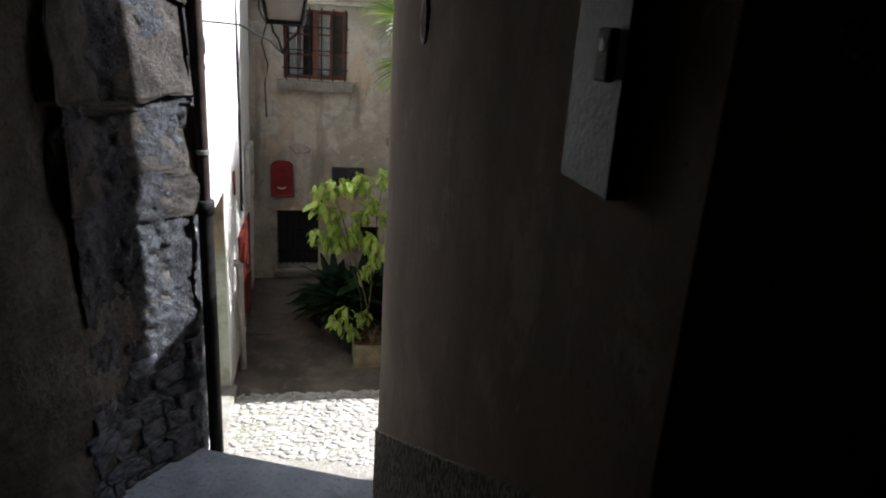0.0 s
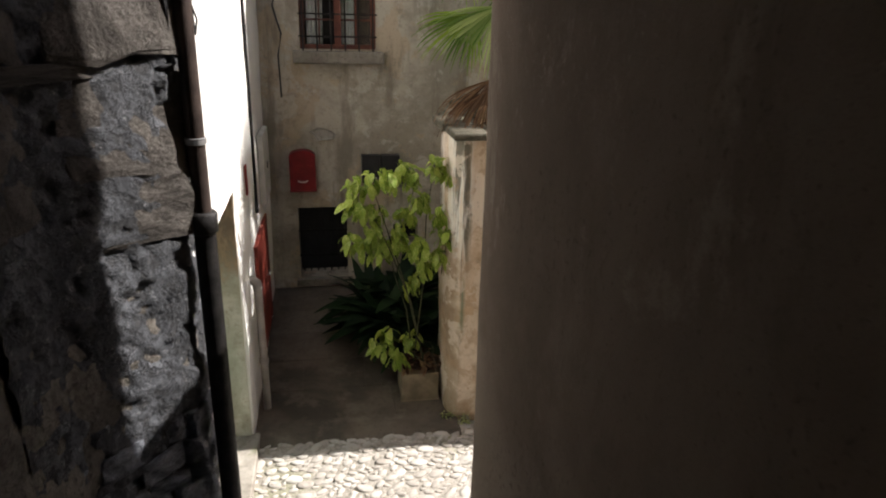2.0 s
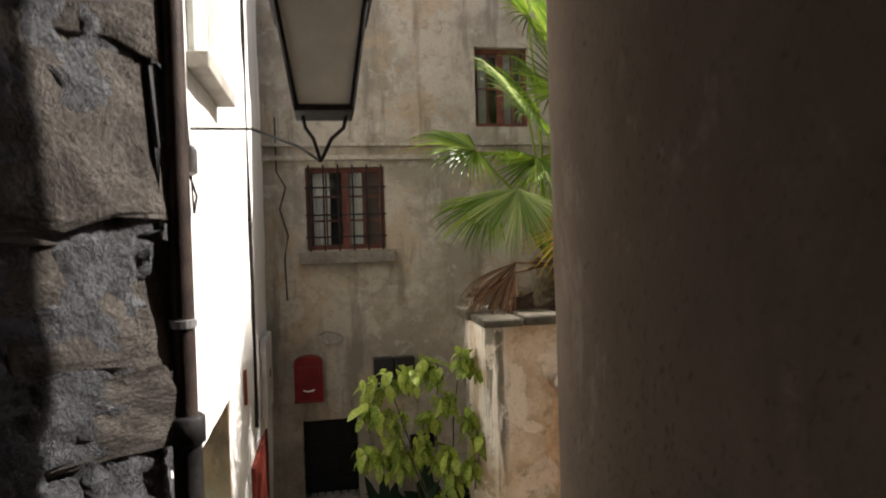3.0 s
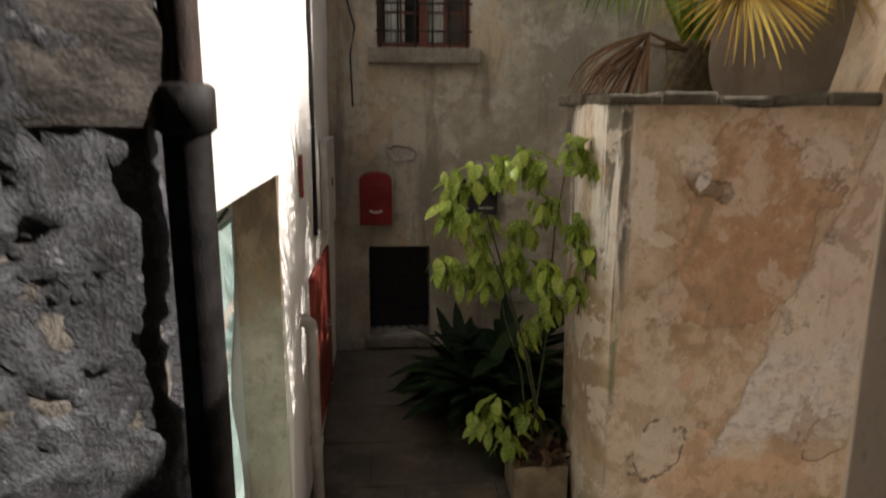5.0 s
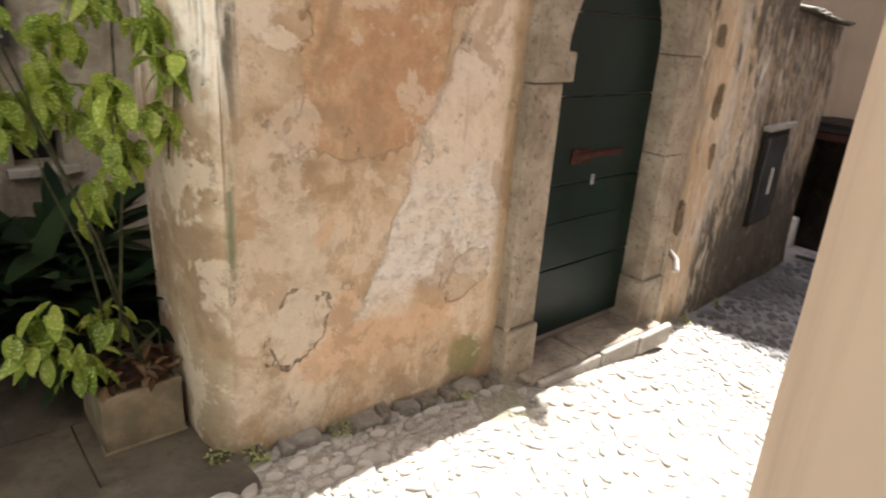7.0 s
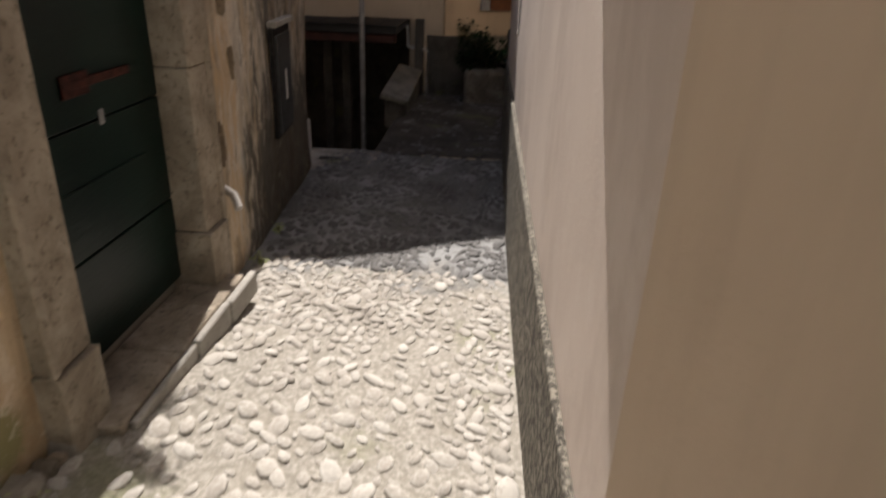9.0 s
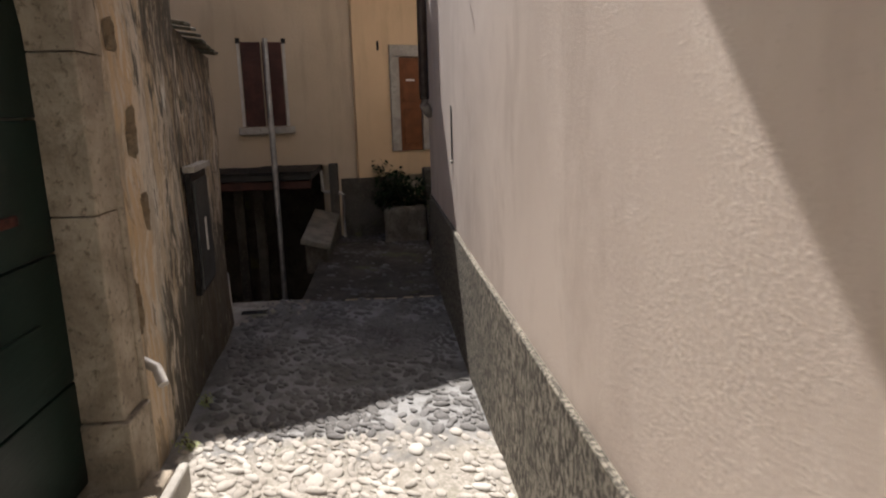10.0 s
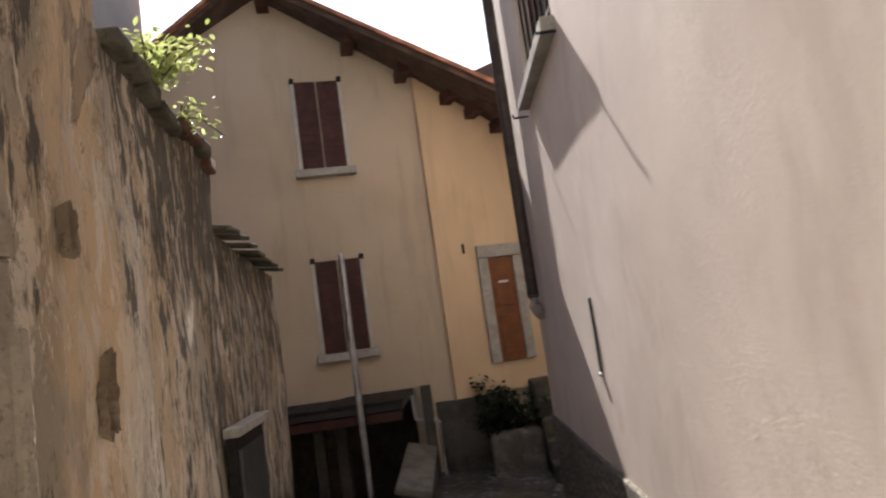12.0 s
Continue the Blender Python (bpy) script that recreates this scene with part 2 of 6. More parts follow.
def stained_plaster():
    """The wall past the door: long pale, ochre and grey runs under black lichen that thickens towards the top."""
    n = Nodes("streaked_plaster")
    x, z = n.axis(0), n.axis(2)
    big = n.noise(1.1, 8, 0.64, n.at(1, 1, 0.35, 1.0), 0.15)
    drip = n.noise(3.4, 9, 0.68, n.at(1, 1, 0.11, 9.0), 0.25)
    thread = n.noise(20.0, 8, 0.72, n.at(1, 1, 0.20, 4.0), 0.5)
    grain = n.noise(18, 6, 0.72, n.at(1, 1, 0.6, 3.0))
    flake = n.noise(4.6, 9, 0.74, n.at(1, 1, 0.32, 19.0), 0.35)
    sway = n.math("MULTIPLY", n.math("SUBTRACT", n.noise(1.6, 7, 0.66, n.at(1, 1, 0.5, 13.0)), 0.5), 0.5)
    where = n.math("ADD", x, sway)
    c = n.mix(n.ramp(big, 0.40, 0.60), (0.40, 0.32, 0.225), (0.57, 0.455, 0.315))
    c = n.mix(n.math("MULTIPLY", n.ramp(drip, 0.46, 0.58), 0.7), c, (0.45, 0.42, 0.37))
    near = n.noise(2.4, 8, 0.70, n.at(1, 1, 0.45, 53.0), 0.4)
    c = n.mix(n.math("MULTIPLY", n.math("MULTIPLY", n.ramp(near, 0.49, 0.53), n.ramp(where, 4.15, 3.95)), 0.8), c, (0.33, 0.285, 0.22))
    c = n.mix(n.math("MULTIPLY", n.ramp(n.math("ABSOLUTE", n.math("SUBTRACT", near, 0.487)), 0.009, 0.0), 0.6), c, (0.15, 0.115, 0.08))
    # warm ochre run
    ochre = n.math("MULTIPLY", n.ramp(where, 4.02, 4.10), n.ramp(where, 4.42, 4.30))
    c = n.mix(n.math("MULTIPLY", ochre, 0.6), c, n.mix(n.ramp(thread, 0.42, 0.60), (0.70, 0.49, 0.275), (0.62, 0.47, 0.31)))
    # pale flakes and threads of lime
    c = n.mix(n.math("MULTIPLY", n.ramp(flake, 0.52, 0.56), 0.7), c, (0.72, 0.63, 0.51))
    c = n.mix(n.math("MULTIPLY", n.math("MULTIPLY", n.ramp(thread, 0.52, 0.57), n.ramp(where, 3.95, 4.4)), 0.85), c, (0.76, 0.71, 0.62))
    c = n.mix(n.math("MULTIPLY", n.ramp(n.noise(2.1, 8, 0.7, n.at(1, 1, 0.3, 27.0)), 0.55, 0.63), 0.7), c, (0.34, 0.30, 0.245))
    # brown losses with dark rims
    scab = n.noise(3.8, 8, 0.70, n.at(1, 1, 0.40, 37.0), 0.4)
    c = n.mix(n.math("MULTIPLY", n.ramp(scab, 0.605, 0.62), 0.75), c, (0.33, 0.265, 0.19))
    c = n.mix(n.math("MULTIPLY", n.ramp(n.math("ABSOLUTE", n.math("SUBTRACT", scab, 0.602)), 0.010, 0.0), 0.6), c, (0.14, 0.11, 0.08))
    # black lichen, in threads, thick on the upper and farther part and low in one damp corner
    thick = n.math("ADD", n.math("MULTIPLY", n.ramp(where, 4.3, 5.0), 0.065), n.math("MULTIPLY", n.ramp(z, 1.5, 2.5), 0.065))
    thick = n.math("ADD", thick, n.math("MULTIPLY", n.math("MULTIPLY", n.ramp(where, 4.15, 4.35), n.ramp(z, 1.0, 0.4)), 0.09))
    lichen = n.math("ADD", n.math("ADD", n.math("MULTIPLY", thread, 0.55), n.math("MULTIPLY", n.noise(9.0, 9, 0.78, n.at(1.1, 1.1, 0.38, 6.0)), 0.45)), thick)
    lichen = n.math("MULTIPLY", n.ramp(lichen, 0.545, 0.612), n.math("SUBTRACT", 1.0, n.math("MULTIPLY", ochre, 0.85)))
    c = n.mix(n.math("MULTIPLY", lichen, 0.88), c, (0.075, 0.068, 0.056))
    c = n.mix(n.math("MULTIPLY", n.ramp(grain, 0.54, 0.68), 0.45), c, (0.24, 0.195, 0.145))
    h = n.math("ADD", n.math("MULTIPLY", flake, 0.8), n.math("ADD", n.math("MULTIPLY", grain, 0.4), n.math("MULTIPLY", thread, 0.5)))
    return n.done(c, 0.93, n.math("SUBTRACT", h, n.math("MULTIPLY", n.ramp(scab, 0.600, 0.615), 0.4)), 0.022, spec=0.15)


def house_plaster():
    """Grey-beige render with rain runs, ochre patches and pitted spots."""
    n = Nodes("grey_plaster")
    wide, fine = n.noise(1.3, 8, 0.68, distort=0.2), n.noise(10, 7, 0.7)
    runs = n.noise(2.8, 7, 0.66, n.at(1.5, 1, 0.22, 4.0))
    c = n.mix(n.ramp(wide, 0.42, 0.58), (0.29, 0.262, 0.21), (0.44, 0.40, 0.33))
    c = n.mix(n.math("MULTIPLY", n.ramp(n.noise(1.7, 9, 0.7, n.at(1, 1, 1, 8.0), 0.2), 0.53, 0.58), 0.6), c, (0.42, 0.325, 0.215))
    c = n.mix(n.math("MULTIPLY", n.ramp(n.noise(2.6, 9, 0.72, n.at(1, 1, 1, 18.0), 0.2), 0.56, 0.60), 0.6), c, (0.50, 0.47, 0.41))
    c = n.mix(n.math("MULTIPLY", n.ramp(runs, 0.50, 0.64), 0.7), c, (0.17, 0.15, 0.12))
    c = n.mix(n.math("MULTIPLY", n.ramp(n.noise(45, 4, 0.7), 0.58, 0.66), 0.5), c, (0.18, 0.16, 0.125))
    c = n.mix(n.math("MULTIPLY", n.ramp(fine, 0.54, 0.66), 0.55), c, (0.22, 0.195, 0.155))
    return n.done(c, 0.93, n.math("ADD", fine, n.math("MULTIPLY", wide, 1.5)), 0.015, spec=0.15)


def pitted_mortar():
    n = Nodes("pitted_grey_mortar")
    w, m, f = n.noise(4.0, 7, 0.66), n.noise(16, 7, 0.7), n.noise(60, 5, 0.7)
    c = n.mix(n.ramp(w, 0.38, 0.62), (0.045, 0.047, 0.052), (0.105, 0.109, 0.119))
    c = n.mix(n.math("MULTIPLY", n.ramp(m, 0.50, 0.62), 0.8), c, (0.028, 0.027, 0.027))
    c = n.mix(n.math("MULTIPLY", n.ramp(n.noise(24, 6, 0.72, n.at(1, 1, 1, 6.0)), 0.58, 0.66), 0.7), c, (0.26, 0.26, 0.265))
    h = n.math("ADD", n.math("MULTIPLY", n.ramp(m, 0.60, 0.46), 0.9), n.math("MULTIPLY", f, 0.35))
    return n.done(c, 0.72, n.math("ADD", h, w), 0.03, spec=0.4)


def smooth_plaster(name, a, b, grain=38.0, depth=0.006, dirt=0.0):
    n = Nodes(name)
    wide = n.noise(0.8, 5, 0.6, distort=0.4)
    c = n.mix(n.ramp(wide, 0.35, 0.65), a, b)
    c = n.mix(n.math("MULTIPLY", n.ramp(n.noise(3.0, 5, 0.6, n.at(1.5, 1.5, 0.2, 2.0)), 0.5, 0.7), 0.25 + dirt), c, tuple(v * 0.6 for v in a))
    g = n.noise(grain, 5, 0.6)
    patch = n.ramp(n.noise(1.3, 4, 0.6, n.at(1, 1, 1, 6.0)), 0.45, 0.6)
    h = n.math("ADD", n.math("MULTIPLY", g, n.math("ADD", n.math("MULTIPLY", patch, 0.9), 0.3)), n.math("MULTIPLY", n.noise(2.5, 6, 0.6), 0.6))
    return n.done(c, 0.92, h, depth, spec=0.15)


def roughcast():
    """Pale render: brushed smooth in places, thrown rough in others."""
    n = Nodes("beige_render")
    wide, mid = n.noise(0.8, 5, 0.6, distort=0.4), n.noise(2.2, 7, 0.66, n.at(1, 1, 0.5, 2.0), 0.3)
    c = n.mix(n.ramp(wide, 0.35, 0.65), (0.575, 0.488, 0.43), (0.655, 0.565, 0.50))
    c = n.mix(n.math("MULTIPLY", n.ramp(mid, 0.50, 0.66), 0.45), c, (0.48, 0.395, 0.34))
    c = n.mix(n.math("MULTIPLY", n.ramp(n.noise(3.1, 7, 0.68, n.at(1, 1, 0.7, 12.0), 0.2), 0.54, 0.64), 0.35), c, (0.69, 0.61, 0.55))
    lump, fine = n.noise(64, 6, 0.68, n.at(1, 1, 1.2, 5.0), 0.2), n.noise(150, 4, 0.65)
    rough = n.ramp(n.noise(1.2, 5, 0.6, n.at(1, 1, 1, 6.0)), 0.42, 0.60)
    c = n.mix(n.math("MULTIPLY", n.ramp(lump, 0.60, 0.70), 0.3), c, (0.42, 0.35, 0.30))
    h = n.math("MULTIPLY", n.ramp(lump, 0.44, 0.66), n.math("ADD", n.math("MULTIPLY", rough, 0.30), 0.10))
    h = n.math("ADD", h, n.math("ADD", n.math("MULTIPLY", fine, 0.22), n.math("MULTIPLY", mid, 0.9)))
    return n.done(c, 0.92, h, 0.0014, spec=0.15)


def jamb_plaster():
    """Doorway jamb: grey-green plaster under a brown stain that hangs from the lintel."""
    n = Nodes("stained_jamb_plaster")
    w, m, f = n.noise(2.0, 7, 0.66, distort=0.4), n.noise(7.0, 8, 0.70, n.at(1, 1, 0.5, 5.0)), n.noise(40, 5, 0.7)
    c = n.mix(n.ramp(w, 0.38, 0.60), (0.36, 0.34, 0.255), (0.55, 0.52, 0.43))
    stain = n.ramp(n.math("ADD", n.axis(2), n.math("MULTIPLY", n.math("SUBTRACT", m, 0.5), 1.6)), 1.45, 1.85)
    c = n.mix(n.math("MULTIPLY", stain, 0.85), c, n.mix(n.ramp(m, 0.42, 0.58), (0.16, 0.095, 0.055), (0.34, 0.22, 0.13)))
    c = n.mix(n.math("MULTIPLY", n.ramp(m, 0.54, 0.62), 0.5), c, (0.27, 0.235, 0.165))
    c = n.mix(n.math("MULTIPLY", n.ramp(f, 0.54, 0.66), 0.4), c, (0.22, 0.18, 0.13))
    return n.done(c, 0.93, n.math("ADD", m, n.math("MULTIPLY", f, 0.3)), 0.015, spec=0.15)


def passage_plaster():
    """Brown lime plaster rubbed smooth, with pits, scratches and dark rising stains."""
    n = Nodes("brown_plaster")
    wide, mid = n.noise(0.9, 6, 0.62, distort=0.4), n.noise(3.2, 8, 0.68, n.at(1, 1, 0.45, 7.0), 0.3)
    pits, grain = n.noise(75, 6, 0.70, n.at(1, 1, 0.6, 3.0)), n.noise(160, 4, 0.65)
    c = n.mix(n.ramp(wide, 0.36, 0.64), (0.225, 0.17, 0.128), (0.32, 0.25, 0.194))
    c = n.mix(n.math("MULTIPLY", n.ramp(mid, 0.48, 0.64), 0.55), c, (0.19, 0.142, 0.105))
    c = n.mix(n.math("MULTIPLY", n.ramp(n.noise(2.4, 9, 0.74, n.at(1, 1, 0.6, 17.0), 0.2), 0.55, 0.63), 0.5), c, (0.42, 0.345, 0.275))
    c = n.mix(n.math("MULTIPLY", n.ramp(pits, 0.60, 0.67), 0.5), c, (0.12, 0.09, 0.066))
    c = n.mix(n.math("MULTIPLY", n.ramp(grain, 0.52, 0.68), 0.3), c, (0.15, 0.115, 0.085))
    h = n.math("SUBTRACT", n.math("MULTIPLY", mid, 1.4), n.math("MULTIPLY", n.ramp(pits, 0.58, 0.66), 0.25))
    return n.done(c, 0.9, n.math("ADD", h, n.math("MULTIPLY", grain, 0.15)), 0.008, spec=0.2)


def rough_stone(name, a, b, dark, depth=0.02, per=None):
    n = Nodes(name)
    w, f = n.noise(3.5, 7, 0.65, distort=0.4), n.noise(30, 6, 0.7)
    c = n.mix(n.ramp(w, 0.35, 0.65), a, b)
    c = n.mix(n.math("MULTIPLY", n.ramp(f, 0.52, 0.68), 0.7), c, dark)
    if per:
        v = n.island() if per == "island" else n.random()
        c = n.mix(n.math("MULTIPLY", v, 0.5), c, n.mix(v, (0.105, 0.088, 0.073), (0.25, 0.265, 0.29)) if per == "pier" else n.mix(v, (0.22, 0.17, 0.13), (0.54, 0.515, 0.47)))
    return n.done(c, 0.9, n.math("ADD", w, n.math("MULTIPLY", f, 0.45)), depth, spec=0.2)


def dado_render():
    n = Nodes("speckled_dado")
    f = n.noise(55, 5, 0.72, n.at(1.0, 1.0, 0.42), 0.3)
    c = n.mix(n.ramp(f, 0.44, 0.60), (0.055, 0.05, 0.042), (0.30, 0.27, 0.22))
    c = n.mix(n.math("MULTIPLY", n.ramp(n.noise(2, 5), 0.45, 0.65), 0.4), c, (0.12, 0.11, 0.09))
    return n.done(c, 0.95, f, 0.012, spec=0.15)


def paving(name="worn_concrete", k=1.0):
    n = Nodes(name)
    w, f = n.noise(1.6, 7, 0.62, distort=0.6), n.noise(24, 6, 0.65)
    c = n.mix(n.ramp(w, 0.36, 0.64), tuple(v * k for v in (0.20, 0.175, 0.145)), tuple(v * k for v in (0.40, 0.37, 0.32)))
    c = n.mix(n.math("MULTIPLY", n.ramp(f, 0.5, 0.66), 0.45), c, (0.14, 0.125, 0.10))
    c = n.mix(n.math("MULTIPLY", n.ramp(n.noise(2.3, 6, 0.6, n.at(1, 1, 1, 7.0)), 0.58, 0.66), 0.6), c, (0.12, 0.13, 0.06))
    return n.done(c, 0.9, n.math("ADD", n.math("MULTIPLY", w, 0.8), n.math("MULTIPLY", f, 0.4)), 0.012, spec=0.25)


def brown_concrete():
    """Smooth court floor with darker trodden stains."""
    n = Nodes("brown_court_concrete")
    w, m, f = n.noise(1.4, 7, 0.62, distort=0.5), n.noise(4.5, 6, 0.62, n.at(1, 1, 1, 4.0)), n.noise(26, 6, 0.66)
    c = n.mix(n.ramp(w, 0.36, 0.62), (0.065, 0.055, 0.043), (0.135, 0.112, 0.085))
    c = n.mix(n.math("MULTIPLY", n.ramp(m, 0.50, 0.64), 0.5), c, (0.17, 0.145, 0.112))
    c = n.mix(n.math("MULTIPLY", n.ramp(f, 0.5, 0.68), 0.4), c, (0.05, 0.042, 0.032))
    return n.done(c, 0.85, n.math("ADD", n.math("MULTIPLY", w, 0.8), n.math("MULTIPLY", f, 0.35)), 0.010, spec=0.25)


def mortar():
    n = Nodes("cobble_mortar")
    w, f = n.noise(1.3, 6, 0.6), n.noise(40, 6, 0.7)
    c = n.mix(n.ramp(f, 0.4, 0.65), (0.24, 0.22, 0.185), (0.40, 0.37, 0.325))
    c = n.mix(n.math("MULTIPLY", n.ramp(n.noise(4.0, 6, 0.65, n.at(1, 1, 1, 5.0)), 0.5, 0.66), 0.5), c, (0.25, 0.225, 0.185))
    c = n.mix(n.math("MULTIPLY", n.ramp(w, 0.57, 0.68), 0.55), c, (0.20, 0.205, 0.11))
    # grey cement skin further down the alley, darkened to carry the shade there
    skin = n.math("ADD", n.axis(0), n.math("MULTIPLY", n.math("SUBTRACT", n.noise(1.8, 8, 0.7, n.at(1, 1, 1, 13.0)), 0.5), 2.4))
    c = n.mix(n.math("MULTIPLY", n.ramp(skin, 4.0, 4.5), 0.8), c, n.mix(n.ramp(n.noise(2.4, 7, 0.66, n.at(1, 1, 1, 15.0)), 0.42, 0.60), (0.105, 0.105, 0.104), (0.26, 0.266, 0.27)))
    return n.done(c, 0.9, f, 0.01, spec=0.2)


def leaf(name, a, b, spots=None, per="island", rough=0.42, spec=0.4, thin=0.42):
    n = Nodes(name)
    c = n.mix(n.random() if per == "object" else n.island(), a, b)
    if spots:
        c = n.mix(n.ramp(n.noise(120, 4), 0.54, 0.62), c, spots)
    m = n.done(c, rough, n.noise(60, 2), 0.002, spec=spec)
    n.b.inputs["Subsurface Weight"].default_value = 0.0
    tr = n.t.nodes.new("ShaderNodeBsdfTranslucent")
    n.t.links.new(c, tr.inputs[0])
    mx = n.t.nodes.new("ShaderNodeMixShader")
    mx.inputs[0].default_value = thin
    out = n.t.nodes["Material Output"]
    n.t.links.new(n.b.outputs[0], mx.inputs[1])
    n.t.links.new(tr.outputs[0], mx.inputs[2])
    n.t.links.new(mx.outputs[0], out.inputs[0])
    return m


def green_paint():
    n = Nodes("dark_green_paint")
    w, f = n.noise(2.0, 6, 0.6, n.at(1, 1, 0.5)), n.noise(22, 5, 0.65, n.at(0.3, 1, 2.0))
    c = n.mix(n.ramp(w, 0.38, 0.66), (0.0025, 0.010, 0.0075), (0.005, 0.017, 0.013))
    c = n.mix(n.math("MULTIPLY", n.ramp(f, 0.60, 0.70), 0.5), c, (0.010, 0.022, 0.017))
    return n.done(c, n.math("ADD", n.math("MULTIPLY", w, 0.35), 0.2), f, 0.0015, spec=0.22)


def tarp_cloth():
    n = Nodes("green_cloth")
    w = n.noise(3.0, 5, 0.6, distort=0.7)
    c = n.mix(n.ramp(w, 0.38, 0.62), (0.34, 0.46, 0.43), (0.54, 0.66, 0.62))
    z = n.math("ADD", n.axis(2), n.math("MULTIPLY", n.axis(1), -0.35))
    print_ = n.math("MULTIPLY", n.ramp(z, -0.62, -0.55), n.ramp(z, -0.28, -0.36))
    c = n.mix(n.math("MULTIPLY", print_, n.ramp(n.noise(5, 5), 0.46, 0.54)), c, (0.62, 0.55, 0.48))
    return n.done(c, 0.8, n.noise(9, 4, 0.6, n.at(1, 1, 0.35), 0.8), 0.03, spec=0.2)


def glass_pane():
    n = Nodes("window_glass")
    n.b.inputs["Transmission Weight"].default_value = 1.0
    n.b.inputs["IOR"].default_value = 1.45
    return n.done((0.9, 0.93, 0.92), 0.03, spec=0.5)


M_ORANGE, M_STREAK, M_HOUSE = orange_plaster(), stained_plaster(), house_plaster()
M_BEIGE = roughcast()
# tan passage plaster, lightened for light bounced off the alley ground
M_CORNER = smooth_plaster("bounce_lit_tan_plaster", (0.49, 0.382, 0.29), (0.55, 0.435, 0.333), 60, 0.002)
# worn concrete scaled down, so its colour carries the shade of passage, slope and pit
M_SHADECONC = paving("shade_dark_concrete", 0.22)
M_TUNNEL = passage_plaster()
M_WHITE = smooth_plaster("white_limewash", (0.72, 0.70, 0.66), (0.80, 0.78, 0.74), 24, 0.010, 0.05)
M_OCHRE = smooth_plaster("ochre_house_plaster", (0.455, 0.375, 0.275), (0.505, 0.42, 0.315), 30, 0.006)
# lit copy of the house plaster, lighter and warmer for the brighter facet
M_OCHRE_LIT = smooth_plaster("lit_ochre_plaster", (0.58, 0.43, 0.275), (0.64, 0.48, 0.31), 30, 0.006)
M_DULL = smooth_plaster("plain_grey_plaster", (0.36, 0.33, 0.29), (0.44, 0.41, 0.36), 30, 0.006)
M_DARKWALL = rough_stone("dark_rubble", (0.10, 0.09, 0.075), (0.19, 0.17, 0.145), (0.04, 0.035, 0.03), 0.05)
# grey stone whose blue tinge carries the skylight on the pier
M_PIER = rough_stone("grey_rubble_stone", (0.15, 0.16, 0.18), (0.29, 0.306, 0.338), (0.05, 0.05, 0.056), 0.03, "pier")
M_COAT = pitted_mortar()
# brown stone kept dark, as the upper pier lies in shade
M_SHADEBLOCK = rough_stone("shade_dark_dressed_stone", (0.06, 0.053, 0.046), (0.125, 0.112, 0.098), (0.03, 0.026, 0.022), 0.03)
M_LOSS = rough_stone("bare_brown_render", (0.23, 0.18, 0.125), (0.35, 0.28, 0.20), (0.11, 0.085, 0.06), 0.02)
M_OLDSILL = rough_stone("weathered_sill_stone", (0.15, 0.135, 0.11), (0.25, 0.23, 0.19), (0.07, 0.065, 0.05), 0.01)
M_FOOT = rough_stone("footing_stone", (0.22, 0.19, 0.15), (0.36, 0.32, 0.26), (0.10, 0.09, 0.06), 0.02, "object")
# shaded copy of the river pebble, with the shade in its colour
M_SHADEPEBBLE = rough_stone("shaded_cobble", (0.11, 0.105, 0.10), (0.19, 0.185, 0.18), (0.06, 0.055, 0.05), 0.004)
M_GRANITE = rough_stone("granite", (0.235, 0.195, 0.148), (0.42, 0.36, 0.285), (0.09, 0.073, 0.055), 0.028)
M_PEBBLE = rough_stone("river_pebble", (0.30, 0.275, 0.24), (0.47, 0.445, 0.40), (0.20, 0.18, 0.155), 0.004, "island")
M_COBBLE = rough_stone("river_cobble", (0.30, 0.275, 0.24), (0.47, 0.445, 0.40), (0.20, 0.18, 0.155), 0.004, "object")
M_DADO, M_PAVING, M_MORTAR = dado_render(), paving(), mortar()
M_JAMB = jamb_plaster()
M_GREEN, M_TARP, M_GLASS = green_paint(), tarp_cloth(), glass_pane()
M_RED = plain("red_paint", (0.18, 0.007, 0.009), 0.45)
M_BRICKRED = plain("red_board", (0.22, 0.036, 0.022), 0.75, var=0.35, scale=5)
M_RUST = plain("rusty_iron", (0.062, 0.018, 0.012), 0.8, 0.2, 0.5, 30)
M_IRON = plain("dark_iron", (0.028, 0.026, 0.025), 0.55, 0.6, 0.4, 20)
M_STEEL = plain("galvanised_steel", (0.42, 0.42, 0.42), 0.42, 0.8, 0.25, 10)
M_PIPE = plain("brown_pipe_paint", (0.055, 0.04, 0.034), 0.45, 0.2, 0.35, 9)
M_PIPEGREY = plain("grey_plastic_pipe", (0.36, 0.33, 0.30), 0.6, 0.0, 0.3, 6)
M_CABLE = plain("black_cable", (0.03, 0.03, 0.032), 0.6)
M_BROWN = plain("brown_shutter_paint", (0.062, 0.022, 0.017), 0.6, 0.0, 0.35, 6)
M_WINWOOD = plain("red_brown_window_paint", (0.13, 0.045, 0.03), 0.6, 0.0, 0.35, 9)
M_DOORWOOD = plain("varnished_door_wood", (0.17, 0.062, 0.022), 0.5, 0.0, 0.2, 7)
M_ROOF = plain("roof_boards", (0.095, 0.062, 0.048), 0.8, 0.0, 0.35, 5)
M_TILE = plain("clay_roof_tile", (0.36, 0.17, 0.10), 0.9, 0.0, 0.4, 6, 0.01)
M_SILL = rough_stone("grey_sill_stone", (0.30, 0.28, 0.25), (0.40, 0.38, 0.34), (0.18, 0.17, 0.15), 0.006)
